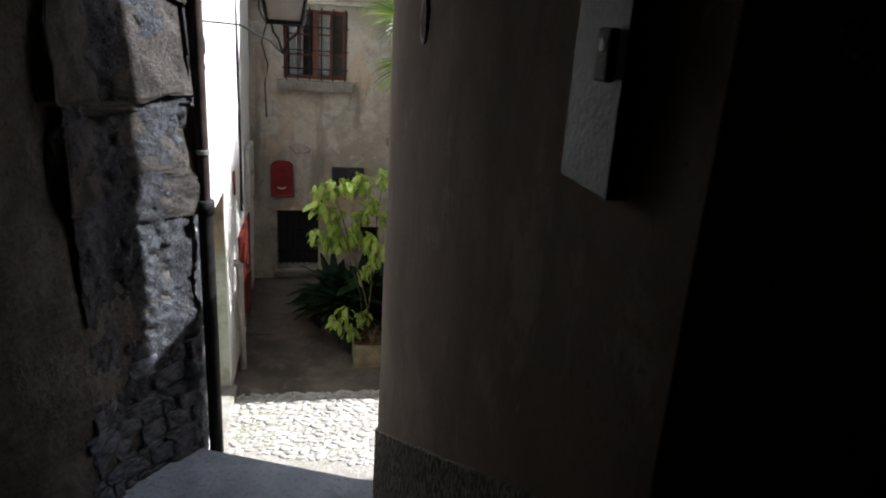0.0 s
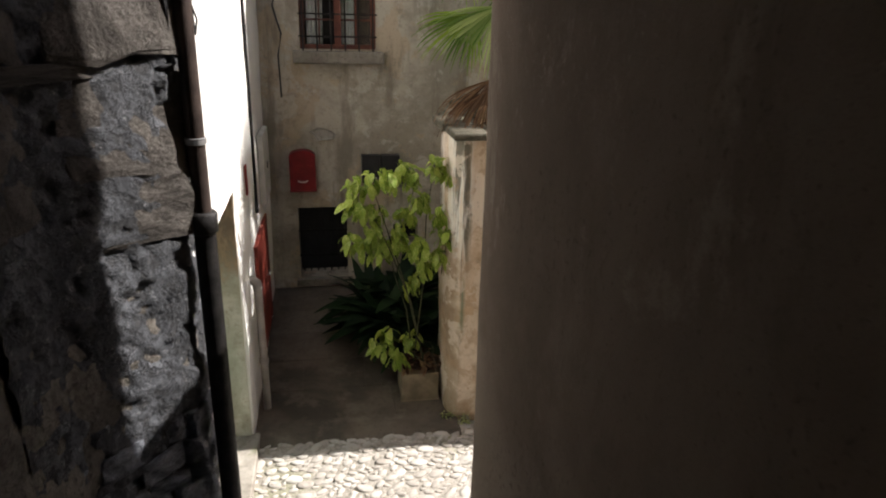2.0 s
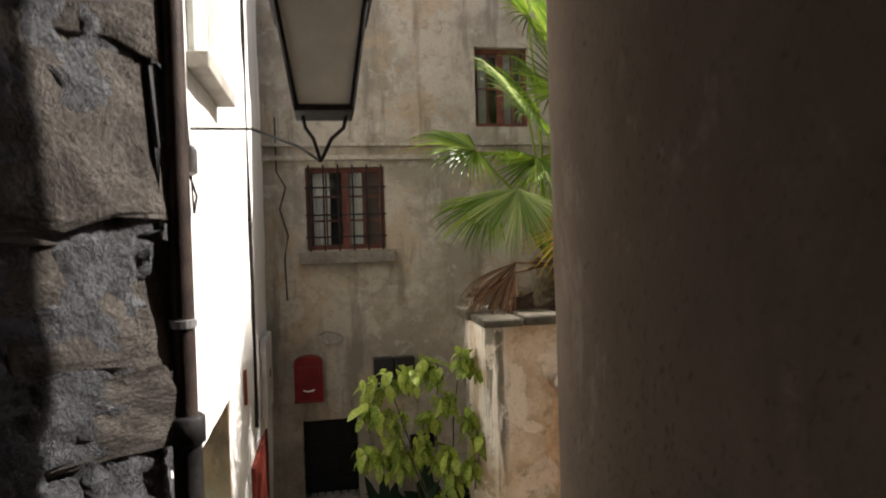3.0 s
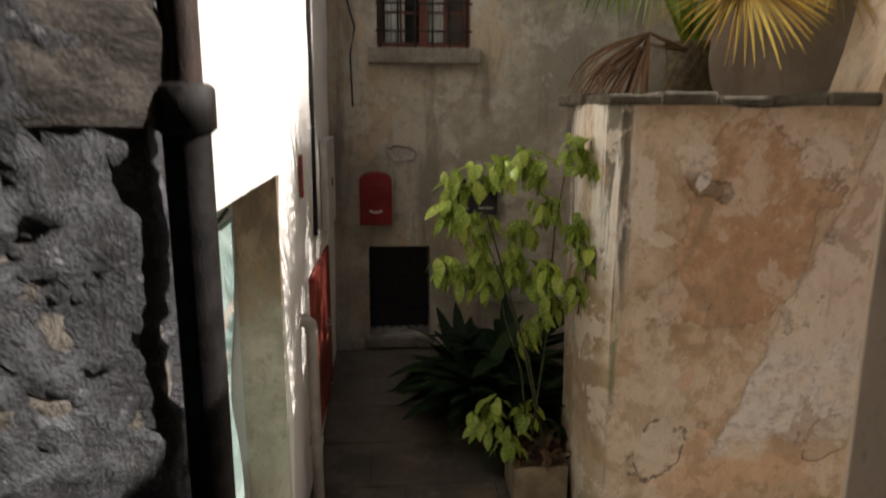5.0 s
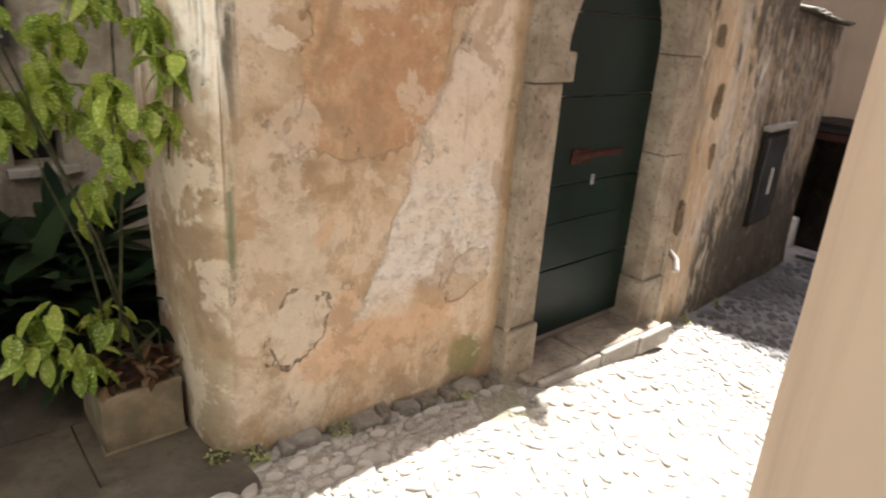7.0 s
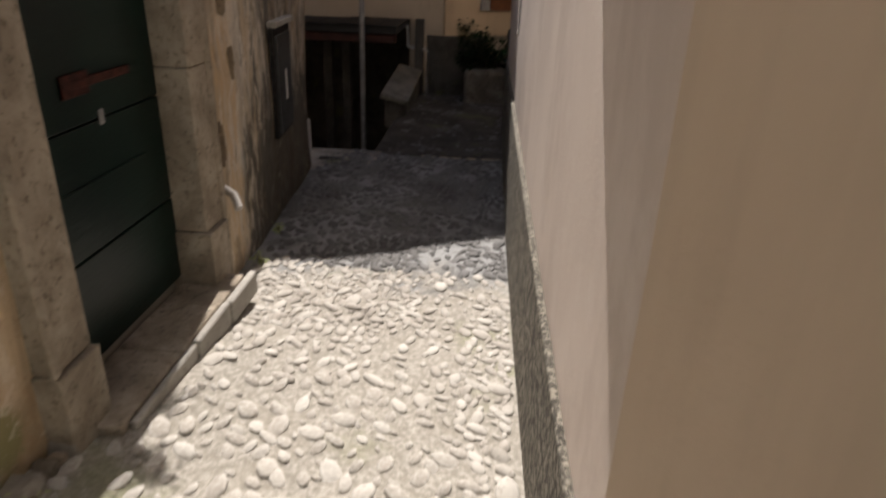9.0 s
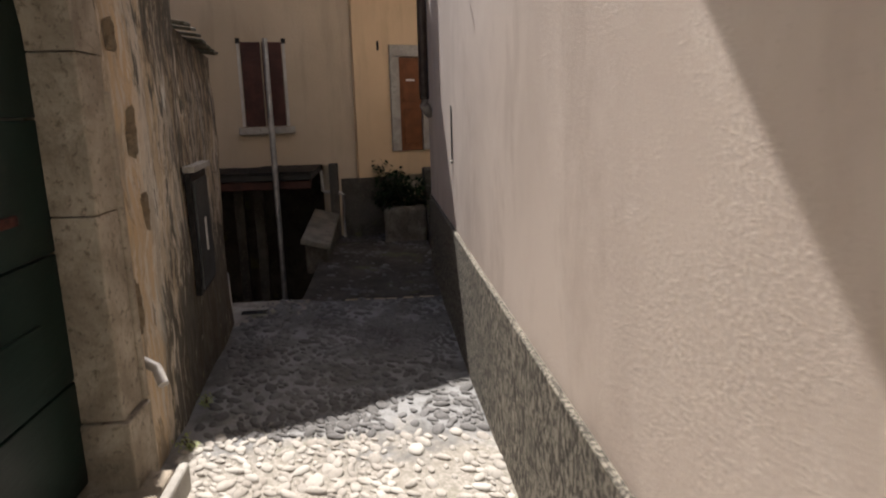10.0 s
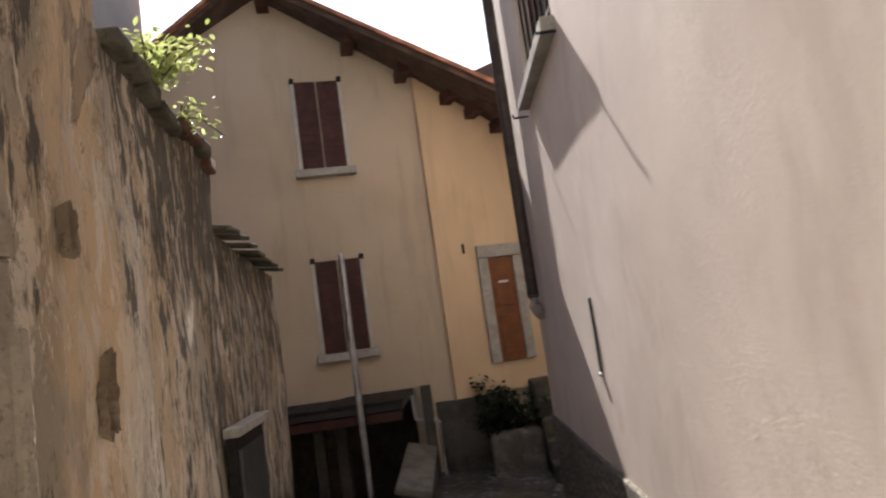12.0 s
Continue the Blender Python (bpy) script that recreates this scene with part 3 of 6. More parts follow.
# also stands for the shade inside windows, grates and other openings
M_BLACK = plain("black_plastic_and_hole_shade", (0.02, 0.02, 0.022), 0.4)
M_BOX = plain("grey_metal_cover", (0.075, 0.078, 0.08), 0.5, 0.5, 0.3, 5)
M_LABEL = plain("white_enamel", (0.68, 0.67, 0.64), 0.5, 0.0, 0.1)
M_WHITEBOX = plain("off_white_board", (0.50, 0.49, 0.46), 0.6, 0.0, 0.15)
M_FROST = plain("frosted_lamp_glass", (0.78, 0.80, 0.76), 0.35, 0.0, 0.15, 4)
M_CLAY = plain("weathered_clay", (0.29, 0.23, 0.155), 0.9, 0.0, 0.3, 7, 0.004)
M_TERRA = plain("terracotta", (0.12, 0.06, 0.04), 0.9, 0.0, 0.3, 8, 0.004)
M_SOIL = plain("dry_leaf_soil", (0.09, 0.045, 0.03), 0.95, 0.0, 0.6, 30, 0.02)
M_STEM = plain("green_stem", (0.06, 0.062, 0.03), 0.8, 0.0, 0.4, 30, 0.004)
# blue skylight at the passage mouth is put into this stone's colour
M_SKYLITSTEP = rough_stone("skylit_step_stone", (0.36, 0.39, 0.43), (0.50, 0.54, 0.59), (0.17, 0.18, 0.195), 0.02)
M_COURTFLOOR = brown_concrete()
M_BARK = plain("stem_bark", (0.16, 0.13, 0.08), 0.9, 0.0, 0.4, 30, 0.004)
M_AUCUBA = leaf("spotted_leaf", (0.15, 0.25, 0.025), (0.36, 0.45, 0.07), (0.62, 0.64, 0.22), "object")
M_AUCUBA2 = leaf("small_spotted_leaf", (0.13, 0.22, 0.022), (0.33, 0.42, 0.065), (0.60, 0.62, 0.21))
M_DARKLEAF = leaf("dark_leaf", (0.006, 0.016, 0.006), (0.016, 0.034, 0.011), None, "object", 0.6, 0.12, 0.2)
M_PALM = leaf("palm_leaf", (0.055, 0.125, 0.012), (0.30, 0.42, 0.05))
M_PALMPALE = leaf("pale_palm_leaf", (0.12, 0.22, 0.04), (0.50, 0.58, 0.24))
M_PALMDRY = leaf("yellow_palm_leaf", (0.26, 0.15, 0.025), (0.62, 0.46, 0.08))
M_PALMDEAD = leaf("dead_palm_leaf", (0.10, 0.05, 0.028), (0.30, 0.18, 0.10))
M_WEED = leaf("weed_leaf", (0.26, 0.33, 0.09), (0.55, 0.58, 0.26))
# distance haze is put into the hill's blue colour
M_HILL = plain("haze_blue_hill", (0.10, 0.16, 0.20), 0.95, 0.0, 0.2, 0.02, 0.1)
M_CURTAIN = plain("white_curtain", (0.85, 0.85, 0.83), 0.9, 0.0, 0.12, 12)

# ---- builders ----


def link(name, bm, material, parent=None, label="", smooth=False):
    me = bpy.data.meshes.new(name)
    bmesh.ops.recalc_face_normals(bm, faces=bm.faces[:])
    bm.to_mesh(me)
    bm.free()
    me.materials.append(material)
    if smooth:
        me.polygons.foreach_set("use_smooth", [True] * len(me.polygons))
        me.set_sharp_from_angle(angle=radians(55))
    ob = new(name, me)
    if parent:
        ob.parent = parent
    if label:
        ob["label"] = label
    return ob


def part(name, bm, material, parent, label="", smooth=False):
    return link(name, bm, material, parent, label, smooth)


def structure(name, bm, material, label, category, smooth=False):
    return tagged(link(name, bm, material, None, "", smooth), label, category, "", "structure")


def thing(name, label, category, place=(0, 0, 0), group=""):
    ob = new(name)
    ob.location = place
    ob.empty_display_size = 0.1
    return tagged(ob, label, category, group)


def add_box(bm, lo, hi, bevel=0.0, m=None):
    c = [(a + b) / 2 for a, b in zip(lo, hi)]
    s = [abs(b - a) for a, b in zip(lo, hi)]
    r = bmesh.ops.create_cube(bm, size=1.0, matrix=Matrix.Translation(c) @ Matrix.Diagonal((*s, 1)))
    vs = r["verts"]
    if bevel:
        es = list({e for v in vs for e in v.link_edges})
        r2 = bmesh.ops.bevel(bm, geom=es, offset=bevel, segments=2, affect="EDGES", profile=0.5)
        vs = list({v for f in r2["faces"] for v in f.verts} | {v for v in vs if v.is_valid})
    if m is not None:
        bmesh.ops.transform(bm, matrix=m, verts=[v for v in vs if v.is_valid])
    return vs


def box(lo, hi, bevel=0.0, m=None):
    bm = bmesh.new()
    add_box(bm, lo, hi, bevel, m)
    return bm


def add_tube(bm, points, radius, sides=10, caps=True):
    """A round bar through the points; radius may be a list."""
    pts = [Vector(p) for p in points]
    rr = radius if isinstance(radius, (list, tuple)) else [radius] * len(pts)
    rings = []
    for i, p in enumerate(pts):
        d = (pts[min(i + 1, len(pts) - 1)] - pts[max(i - 1, 0)]).normalized()
        u = d.cross(Vector((0, 0, 1)))
        u = u.normalized() if u.length > 1e-3 else Vector((1, 0, 0))
        v = d.cross(u).normalized()
        rings.append([bm.verts.new(p + rr[i] * (math.cos(a) * u + math.sin(a) * v)) for a in (2 * math.pi * k / sides for k in range(sides))])
    for a, b in zip(rings, rings[1:]):
        for k in range(sides):
            bm.faces.new((a[k], a[(k + 1) % sides], b[(k + 1) % sides], b[k]))
    if caps:
        bm.faces.new(rings[0][::-1])
        bm.faces.new(rings[-1])


def tube(points, radius, sides=10, caps=True):
    bm = bmesh.new()
    add_tube(bm, points, radius, sides, caps)
    return bm


def prism(outline, lo, hi, axis=2):
    """A closed outline (pairs) drawn out along an axis from lo to hi."""
    bm = bmesh.new()

    def at(p, h):
        return {0: (h, p[0], p[1]), 1: (p[0], h, p[1]), 2: (p[0], p[1], h)}[axis]
    a = [bm.verts.new(at(p, lo)) for p in outline]
    b = [bm.verts.new(at(p, hi)) for p in outline]
    bm.faces.new(a)
    bm.faces.new(b[::-1])
    n = len(a)
    for i in range(n):
        bm.faces.new((a[i], a[(i + 1) % n], b[(i + 1) % n], b[i]))
    return bm


def lathe(profile, sides=20, at=(0, 0, 0)):
    bm = bmesh.new()
    rings = [[bm.verts.new((at[0] + r * math.cos(2 * math.pi * k / sides), at[1] + r * math.sin(2 * math.pi * k / sides), at[2] + z)) for k in range(sides)] for r, z in profile]
    for a, b in zip(rings, rings[1:]):
        for k in range(sides):
            bm.faces.new((a[k], a[(k + 1) % sides], b[(k + 1) % sides], b[k]))
    bm.faces.new(rings[0][::-1])
    bm.faces.new(rings[-1])
    return bm


def wall_grid(p0, p1, z0, z1, thick, step=0.12, holes=(), rough=0.0, seed=0.0, normal_side=1, top=None):
    """A wall along p0-p1 (plan), its face to the side normal_side (1: left of the way), with rectangular holes (s0, s1, z0, z1),
    a lightly uneven face and an optional ragged top, top(s)."""
    p0, p1 = Vector((*p0, 0)), Vector((*p1, 0))
    d = p1 - p0
    length = d.length
    d.normalize()
    nrm = Vector((-d.y, d.x, 0)) * normal_side

    def cuts(lo, hi, extra):
        xs = {lo, hi, *[e for e in extra if lo < e < hi]}
        n = max(1, round((hi - lo) / step))
        for i in range(1, n):
            v = lo + (hi - lo) * i / n
            if min(abs(v - x) for x in xs) > step * 0.35:
                xs.add(v)
        return sorted(xs)
    ss = cuts(0, length, [h for q in holes for h in q[:2]])
    zs = cuts(z0, z1, [h for q in holes for h in q[2:]])
    bm = bmesh.new()

    def solid(i, j):
        if not (0 <= i < len(ss) - 1 and 0 <= j < len(zs) - 1):
            return False
        s, z = (ss[i] + ss[i + 1]) / 2, (zs[j] + zs[j + 1]) / 2
        return not any(a < s < b and c < z < e for a, b, c, e in holes)
    edge = {round(h, 4) for q in holes for h in q}
    vf, vb = {}, {}

    def vert(i, j, back):
        store = vb if back else vf
        if (i, j) not in store:
            s, z = ss[i], zs[j]
            if top and j == len(zs) - 1:
                z = top(s)
            elif top:
                z = z0 + (z - z0) * min(1.0, max(0.05, (top(s) - z0) / (z1 - z0)))
            p = p0 + d * s + Vector((0, 0, z))
            if back:
                p -= nrm * thick
            elif rough:
                q = p * 1.0 + Vector((seed, seed * 2, 0))
                k = noise.noise(q * 1.1) * 0.6 + noise.noise(q * 3.3) * 0.3 + noise.noise(q * 9.0) * 0.1
                p += nrm * rough * k
            store[(i, j)] = bm.verts.new(p)
        return store[(i, j)]
    for i in range(len(ss) - 1):
        for j in range(len(zs) - 1):
            if not solid(i, j):
                continue
            for back in (False, True):
                q = [vert(a, b, back) for a, b in ((i, j), (i + 1, j), (i + 1, j + 1), (i, j + 1))]
                bm.faces.new(q)
            for di, dj, e in ((-1, 0, ((i, j), (i, j + 1))), (1, 0, ((i + 1, j), (i + 1, j + 1))), (0, -1, ((i, j), (i + 1, j))), (0, 1, ((i, j + 1), (i + 1, j + 1)))):
                if not solid(i + di, j + dj):
                    bm.faces.new([vert(*e[0], False), vert(*e[1], False), vert(*e[1], True), vert(*e[0], True)])
    return bm

# ---- ground ----


def alley_z(x, y):
    """Height of the alley's ground: it falls along x, then runs level."""
    pts = [(-2.0, 0.30), (0.5, 0.28), (1.0, 0.23), (2.4, 0.08), (3.6, -0.05), (5.2, -0.18), (7.6, -0.25), (14.0, -0.30)]
    for (a, za), (b, zb) in zip(pts, pts[1:]):
        if x <= b:
            return za + (zb - za) * (x - a) / (b - a) + (0.03 + 0.04 * math.exp(-((x - 3.0) / 0.8) ** 2)) * math.exp(-((y - 5.7) / 0.35) ** 2)
    return -0.30


def court_z(y):
    return 0.27 + 0.075 * (y - 5.9)


def sheet(x0, x1, y0, y1, fn, step=0.12, skip=None):
    bm = bmesh.new()
    nx, ny = max(1, round((x1 - x0) / step)), max(1, round((y1 - y0) / step))
    g = [[bm.verts.new((x0 + (x1 - x0) * i / nx, y0 + (y1 - y0) * j / ny, fn(x0 + (x1 - x0) * i / nx, y0 + (y1 - y0) * j / ny))) for j in range(ny + 1)] for i in range(nx + 1)]
    for i in range(nx):
        for j in range(ny):
            bm.faces.new((g[i][j], g[i + 1][j], g[i + 1][j + 1], g[i][j + 1]))
    return bm


def wob(p, k=1.0):
    return noise.noise(Vector(p) * k)


ground = structure("ground", sheet(-1.6, 7.5, 4.1, 6.3, lambda x, y: alley_z(x, y) - 0.012 + 0.012 * wob((x, y, 0), 2.5) - (0.14 if x < 0.70 and y > 5.66 else 0.0), 0.08), M_MORTAR, "pale cobbled alley bedded in mortar with moss", "ground")
# the slope's shade is put into the dark concrete
structure("pavement", sheet(7.5, 14.0, 2.5, 5.58, lambda x, y: alley_z(x, y) + 0.02 * wob((x, y, 0), 3.0), 0.15), M_SHADECONC, "cobbled slope before the far house, darkened for its shade", "pavement")
structure("court_floor", sheet(-0.9, 1.6, 5.82, 8.4, lambda x, y: court_z(y) + 0.008 * wob((x, y, 3), 2.0), 0.1), M_COURTFLOOR, "worn stained concrete floor of the small court", "floor")
structure("court_apron", sheet(-0.74, 0.80, 5.58, 5.86, lambda x, y: max(alley_z(x, y), court_z(y)) + 0.014 + 0.006 * wob((x, y, 3), 4.0) - 0.03 * max(0.0, (5.62 - y) / 0.04), 0.04), M_COURTFLOOR, "worn concrete apron between the court and the cobbles", "floor")
structure("ground_far", box((-400, -400, -3.2), (400, 400, -3.0)), M_PAVING, "plain ground far below the village", "ground")

# steps that lead down through the covered passage
STEP_Y, STEP_D, STEP_H = 1.55, 0.315, 0.172
# landing and upper steps take the darkened concrete to keep the passage dim
stair = tagged(link("passage_floor", box((-1.45, -3.0, -0.2), (0.55, STEP_Y, 1.83)), M_SHADECONC), "worn stone landing of the covered passage, darkened for its shade", "floor", "", "structure")
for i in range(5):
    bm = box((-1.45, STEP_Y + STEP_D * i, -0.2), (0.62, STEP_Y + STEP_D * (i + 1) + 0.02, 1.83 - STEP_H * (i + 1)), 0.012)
    part("step", bm, M_SHADECONC, stair)
# the last steps end askew, square to the alley's mouth
for i in range(3):
    y0 = STEP_Y + STEP_D * 5
    top = 1.83 - STEP_H * (6 + i)
    bm = prism([(-1.45, y0), (0.62, y0), (0.62, 3.515 + 0.21 * i), (-1.45, 4.377 + 0.21 * i)], -0.2, top)
    bmesh.ops.bevel(bm, geom=[e for e in bm.edges if min(v.co.z for v in e.verts) > 0], offset=0.018, segments=2, affect="EDGES", profile=0.5)
    # lower steps wear the skylight-tinted stone
    part("step", bm, M_SKYLITSTEP, stair, "worn stone step, tinted pale blue for the skylight")

# ---- covered passage ----
RIGHT = [(0.545, 0.88), (0.53, 1.5), (0.45, 2.4), (0.385, 3.1), (0.372, 3.35), (0.378, 3.5), (0.412, 3.65)]
CORNER = [(0.412, 3.65), (0.50, 3.77), (0.60, 3.82), (0.74, 3.885), (1.0, 4.0), (1.375, 4.142)]


def sweep_wall(line, zs, back, rough=0.0, seed=0.0, sub=0.12):
    """A wall whose face follows a bent line in plan; back: thickness to the right of the way."""
    pts = []
    for a, b in zip(line, line[1:]):
        a, b = Vector((*a, 0)), Vector((*b, 0))
        n = max(1, round((b - a).length / sub))
        pts += [a + (b - a) * i / n for i in range(n)]
    pts.append(Vector((*line[-1], 0)))
    bm = bmesh.new()
    cols = []
    for i, p in enumerate(pts):
        d = (pts[min(i + 1, len(pts) - 1)] - pts[max(i - 1, 0)]).normalized()
        n = Vector((-d.y, d.x, 0))
        col = []
        for z in zs:
            q = p + Vector((0, 0, z))
            k = wob(q + Vector((seed, 0, 0)), 1.2) * 0.7 + wob(q, 4.0) * 0.3
            col.append((bm.verts.new(q + n * rough * k), bm.verts.new(q - n * back)))
        cols.append(col)
    for a, b in zip(cols, cols[1:]):
        for j in range(len(zs) - 1):
            bm.faces.new((a[j][0], b[j][0], b[j + 1][0], a[j + 1][0]))
            bm.faces.new((a[j][1], a[j + 1][1], b[j + 1][1], b[j][1]))
        bm.faces.new((a[0][0], a[0][1], b[0][1], b[0][0]))
        bm.faces.new((a[-1][0], b[-1][0], b[-1][1], a[-1][1]))
    for c in (cols[0], cols[-1]):
        for j in range(len(zs) - 1):
            bm.faces.new((c[j][0], c[j + 1][0], c[j + 1][1], c[j][1]))
    return bm


ZS = [-0.2 + 0.2 * i for i in range(36)]
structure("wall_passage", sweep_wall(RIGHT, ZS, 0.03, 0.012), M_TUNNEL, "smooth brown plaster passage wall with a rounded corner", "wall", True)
structure("wall_splay", sweep_wall(CORNER, ZS, 0.03, 0.008), M_CORNER, "tan plaster splay between passage and alley, lightened for bounced light", "wall", True)
for n_, (lo, hi) in enumerate((((0.575, 0.90, -0.3), (1.3, 2.2, 6.8)), ((0.62, 2.2, -0.3), (1.3, 3.6, 6.8)), ((0.56, -3.0, -0.3), (1.3, -0.35, 6.8)))):
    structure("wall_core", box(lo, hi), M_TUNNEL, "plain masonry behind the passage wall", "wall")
# the doorway's darkness is a black panel set at its back
structure("recess_dark_panel", box((1.0, -0.35, 1.0), (1.3, 0.90, 4.4)), M_BLACK, "black panel standing for the dark inside of a doorway", "doorway")
# added out of view to keep skylight off the recess
structure("wall_over_recess", box((0.63, -0.35, 4.0), (1.3, 0.90, 6.8)), M_TUNNEL, "unseen masonry that keeps skylight out of the doorway recess", "wall")
structure("floor_recess", box((0.56, -0.345, -0.2), (0.995, 0.895, 1.82)), M_SHADECONC, "stone floor of the doorway off the passage, darkened for shade", "floor")
structure("wall_end", box((-1.6, -3.3, 1.0), (0.7, -3.0, 6.0)), M_DARKWALL, "plain wall that closes the passage", "wall")
# dark rubble colour on this ceiling keeps bounced light down
structure("ceiling", box((-1.6, -3.3, 4.05), (0.62, 3.75, 4.25)), M_DARKWALL, "unseen passage ceiling, coloured dark to cut bounced light", "ceiling")
structure("wall_above", box((-1.6, -3.3, 4.25), (0.5, 3.78, 6.8)), M_TUNNEL, "plain house wall over the passage", "wall")
# rubble wall and pier on the other side
LEFT = [(-0.74, 4.30), (-0.76, 4.08), (-0.98, 3.88), (-1.12, 3.70), (-1.22, 3.3), (-1.32, 2.6), (-1.36, 1.0), (-1.36, -3.0)]
pier = structure("wall_rubble", sweep_wall(LEFT, [-0.2 + 0.1 * i for i in range(72)], 0.25, 0.07, 5.0, 0.07), M_DARKWALL, "dark rough rubble wall of the passage", "wall")

# dado along the passage and the alley
def sloped_band(line, z_low, z_high, out):
    bm = bmesh.new()
    rows = []
    for i, (x, y) in enumerate(line):
        a, b = line[max(i - 1, 0)], line[min(i + 1, len(line) - 1)]
        d = Vector((b[0] - a[0], b[1] - a[1], 0)).normalized()
        n = Vector((-d.y, d.x, 0))
        p = Vector((x, y, 0))
        rows.append([bm.verts.new(p + n * o + Vector((0, 0, z))) for o, z in ((-0.01, z_low(x, y)), (out, z_low(x, y)), (out, z_high(x, y) - 0.004), (out - 0.004, z_high(x, y)), (-0.01, z_high(x, y)))])
    for a, b in zip(rows, rows[1:]):
        for k in range(5):
            bm.faces.new((a[k], b[k], b[(k + 1) % 5], a[(k + 1) % 5]))
    bm.faces.new(rows[0])
    bm.faces.new(rows[-1][::-1])
    return bm


def passage_dado_top(x, y):
    return max(0.86, min(2.85, 1.85 + (2.45 - y) * 0.56)) if x < 1 else 0.74


structure("trim_dado_passage", sloped_band(RIGHT + CORNER[1:], lambda x, y: -0.2, passage_dado_top, 0.018), M_DADO, "dark grey cement dado along the passage", "dado")
structure("trim_dado", sloped_band([(1.375, 4.14), (3.0, 4.15), (5.0, 4.16), (7.0, 4.16), (8.9, 4.16)], lambda x, y: -0.6, lambda x, y: 0.735 - 0.013 * x, 0.02), M_DADO, "dark speckled cement dado on the alley wall", "dado")

# ---- alley wall opposite the door ----
win = (4.695, 5.995, 3.22, 4.75)
structure("wall_alley", wall_grid((1.375, 4.14), (8.9, 4.16), -0.5, 6.8, 0.4, 0.14, [win, (4.925, 4.975, 1.20, 1.63)], 0.007, 3.0, 1), M_BEIGE, "pale beige rough rendered wall of the alley", "wall", True)
structure("wall_alley_end", box((8.5, 1.5, -0.5), (8.88, 3.77, 6.8)), M_BEIGE, "beige rendered end wall", "wall")
structure("wall_alley_back", box((1.3, 1.2, -0.5), (8.5, 1.5, 6.8)), M_BEIGE, "plain back wall of the beige house", "wall")

# ---- white house on the other side of the passage mouth ----
structure("wall_white", wall_grid((-0.74, 4.24), (-0.75, 8.24), 0.0, 8.5, 0.5, 0.12, [(0.22, 1.44, -0.1, 2.2)], 0.03, 7.0, -1), M_WHITE, "white limewashed wall over a shop doorway", "wall", True)
structure("wall_jamb", box((-0.945, 5.665, 0.2), (-0.755, 5.70, 2.2)), M_JAMB, "brown and green stained doorway jamb", "wall")

# ---- house at the end of the court ----
structure("wall_house", wall_grid((-0.9, 8.25), (4.2, 8.25), 0.0, 9.5, 0.35, 0.14,
          [(0.54, 1.28, 2.96, 3.74), (0.44, 0.955, 0.57, 1.35), (1.45, 1.72, 0.93, 1.14), (2.2, 2.75, 4.12, 4.9)], 0.02, 9.0, -1), M_HOUSE, "stained grey-beige plaster house wall", "wall", True)

# ---- garden wall with the arched door ----
DOOR_X0, DOOR_X1, SPRING = 2.46, 3.50, 1.83


def past_top(s):
    return 3.3 if s < 0.77 else 2.60 - 0.14 * (s - 0.8) + 0.03 * math.sin(s * 9)


structure("wall_garden", wall_grid((0.80, 5.80), (3.62, 5.82), -0.2, 3.3, 0.35, 0.07, [(1.50, 2.79, -0.2, 2.50)], 0.035, 1.0, -1,
          lambda s: 2.50 + 0.015 * math.sin(s * 7) + 0.8 * max(0.0, min(1.0, (s - 1.22) / 0.15))), M_ORANGE, "peeling orange and ochre plaster garden wall", "wall", True)
structure("wall_garden_side", sweep_wall([(1.42, 8.3), (0.88, 6.9), (0.745, 6.45), (0.715, 6.1), (0.722, 5.95), (0.75, 5.86), (0.80, 5.80)], [0.0 + 0.1 * i for i in range(26)], -0.3, 0.03, 2.0, 0.08), M_ORANGE, "peeling plaster side of the garden wall with a rounded corner", "wall", True)
structure("wall_past_door", wall_grid((3.62, 5.80), (5.45, 5.965), -0.4, 3.3, 0.3, 0.06, [], 0.05, 4.0, -1, past_top), M_STREAK, "black-streaked ochre plaster wall past the door", "wall", True)
structure("wall_past_low", wall_grid((5.45, 5.97), (6.83, 6.11), -0.5, 2.2, 0.3, 0.08, [], 0.05, 6.0, -1, lambda s: 2.17 - 0.07 * s), M_STREAK, "lower black-streaked wall under a tile coping", "wall", True)

# ---- far house ----
FAR = [(10.35, 9.4), (10.875, 6.68), (11.02, 6.10), (11.24, 5.12), (11.50, 4.45), (12.0, 3.1)]


def far_frame(y):
    """Place and pose of the far house's face at y: local x runs along the face, local y into the wall."""
    for a, b in zip(FAR, FAR[1:]):
        if b[1] <= y <= a[1]:
            k = (a[1] - y) / (a[1] - b[1])
            d = Vector((b[0] - a[0], b[1] - a[1], 0)).normalized()
            return Vector((a[0] + (b[0] - a[0]) * k, y, 0)), Matrix(((d.x, -d.y, 0, 0), (d.y, d.x, 0, 0), (0, 0, 1, 0), (0, 0, 0, 1)))
    return None


def far_pose(y, z):
    p, r = far_frame(y)
    return Matrix.Translation(p + Vector((0, 0, z))) @ r


def far_roof(y):
    return 6.30 - abs(y - 7.03) * 0.65


def far_wall():
    bm = sweep_wall(FAR, [-2.2, -1.0, 0.0, 0.85, 2.0, 3.0, 4.0, 5.0, 6.0, 7.0], -0.3, 0.0, 8.0, 0.25)
    for v in bm.verts:
        if v.co.z > 3.5:
            v.co.z = 3.5 + (v.co.z - 3.5) * (far_roof(v.co.y) - 3.5) / 3.5
    return bm


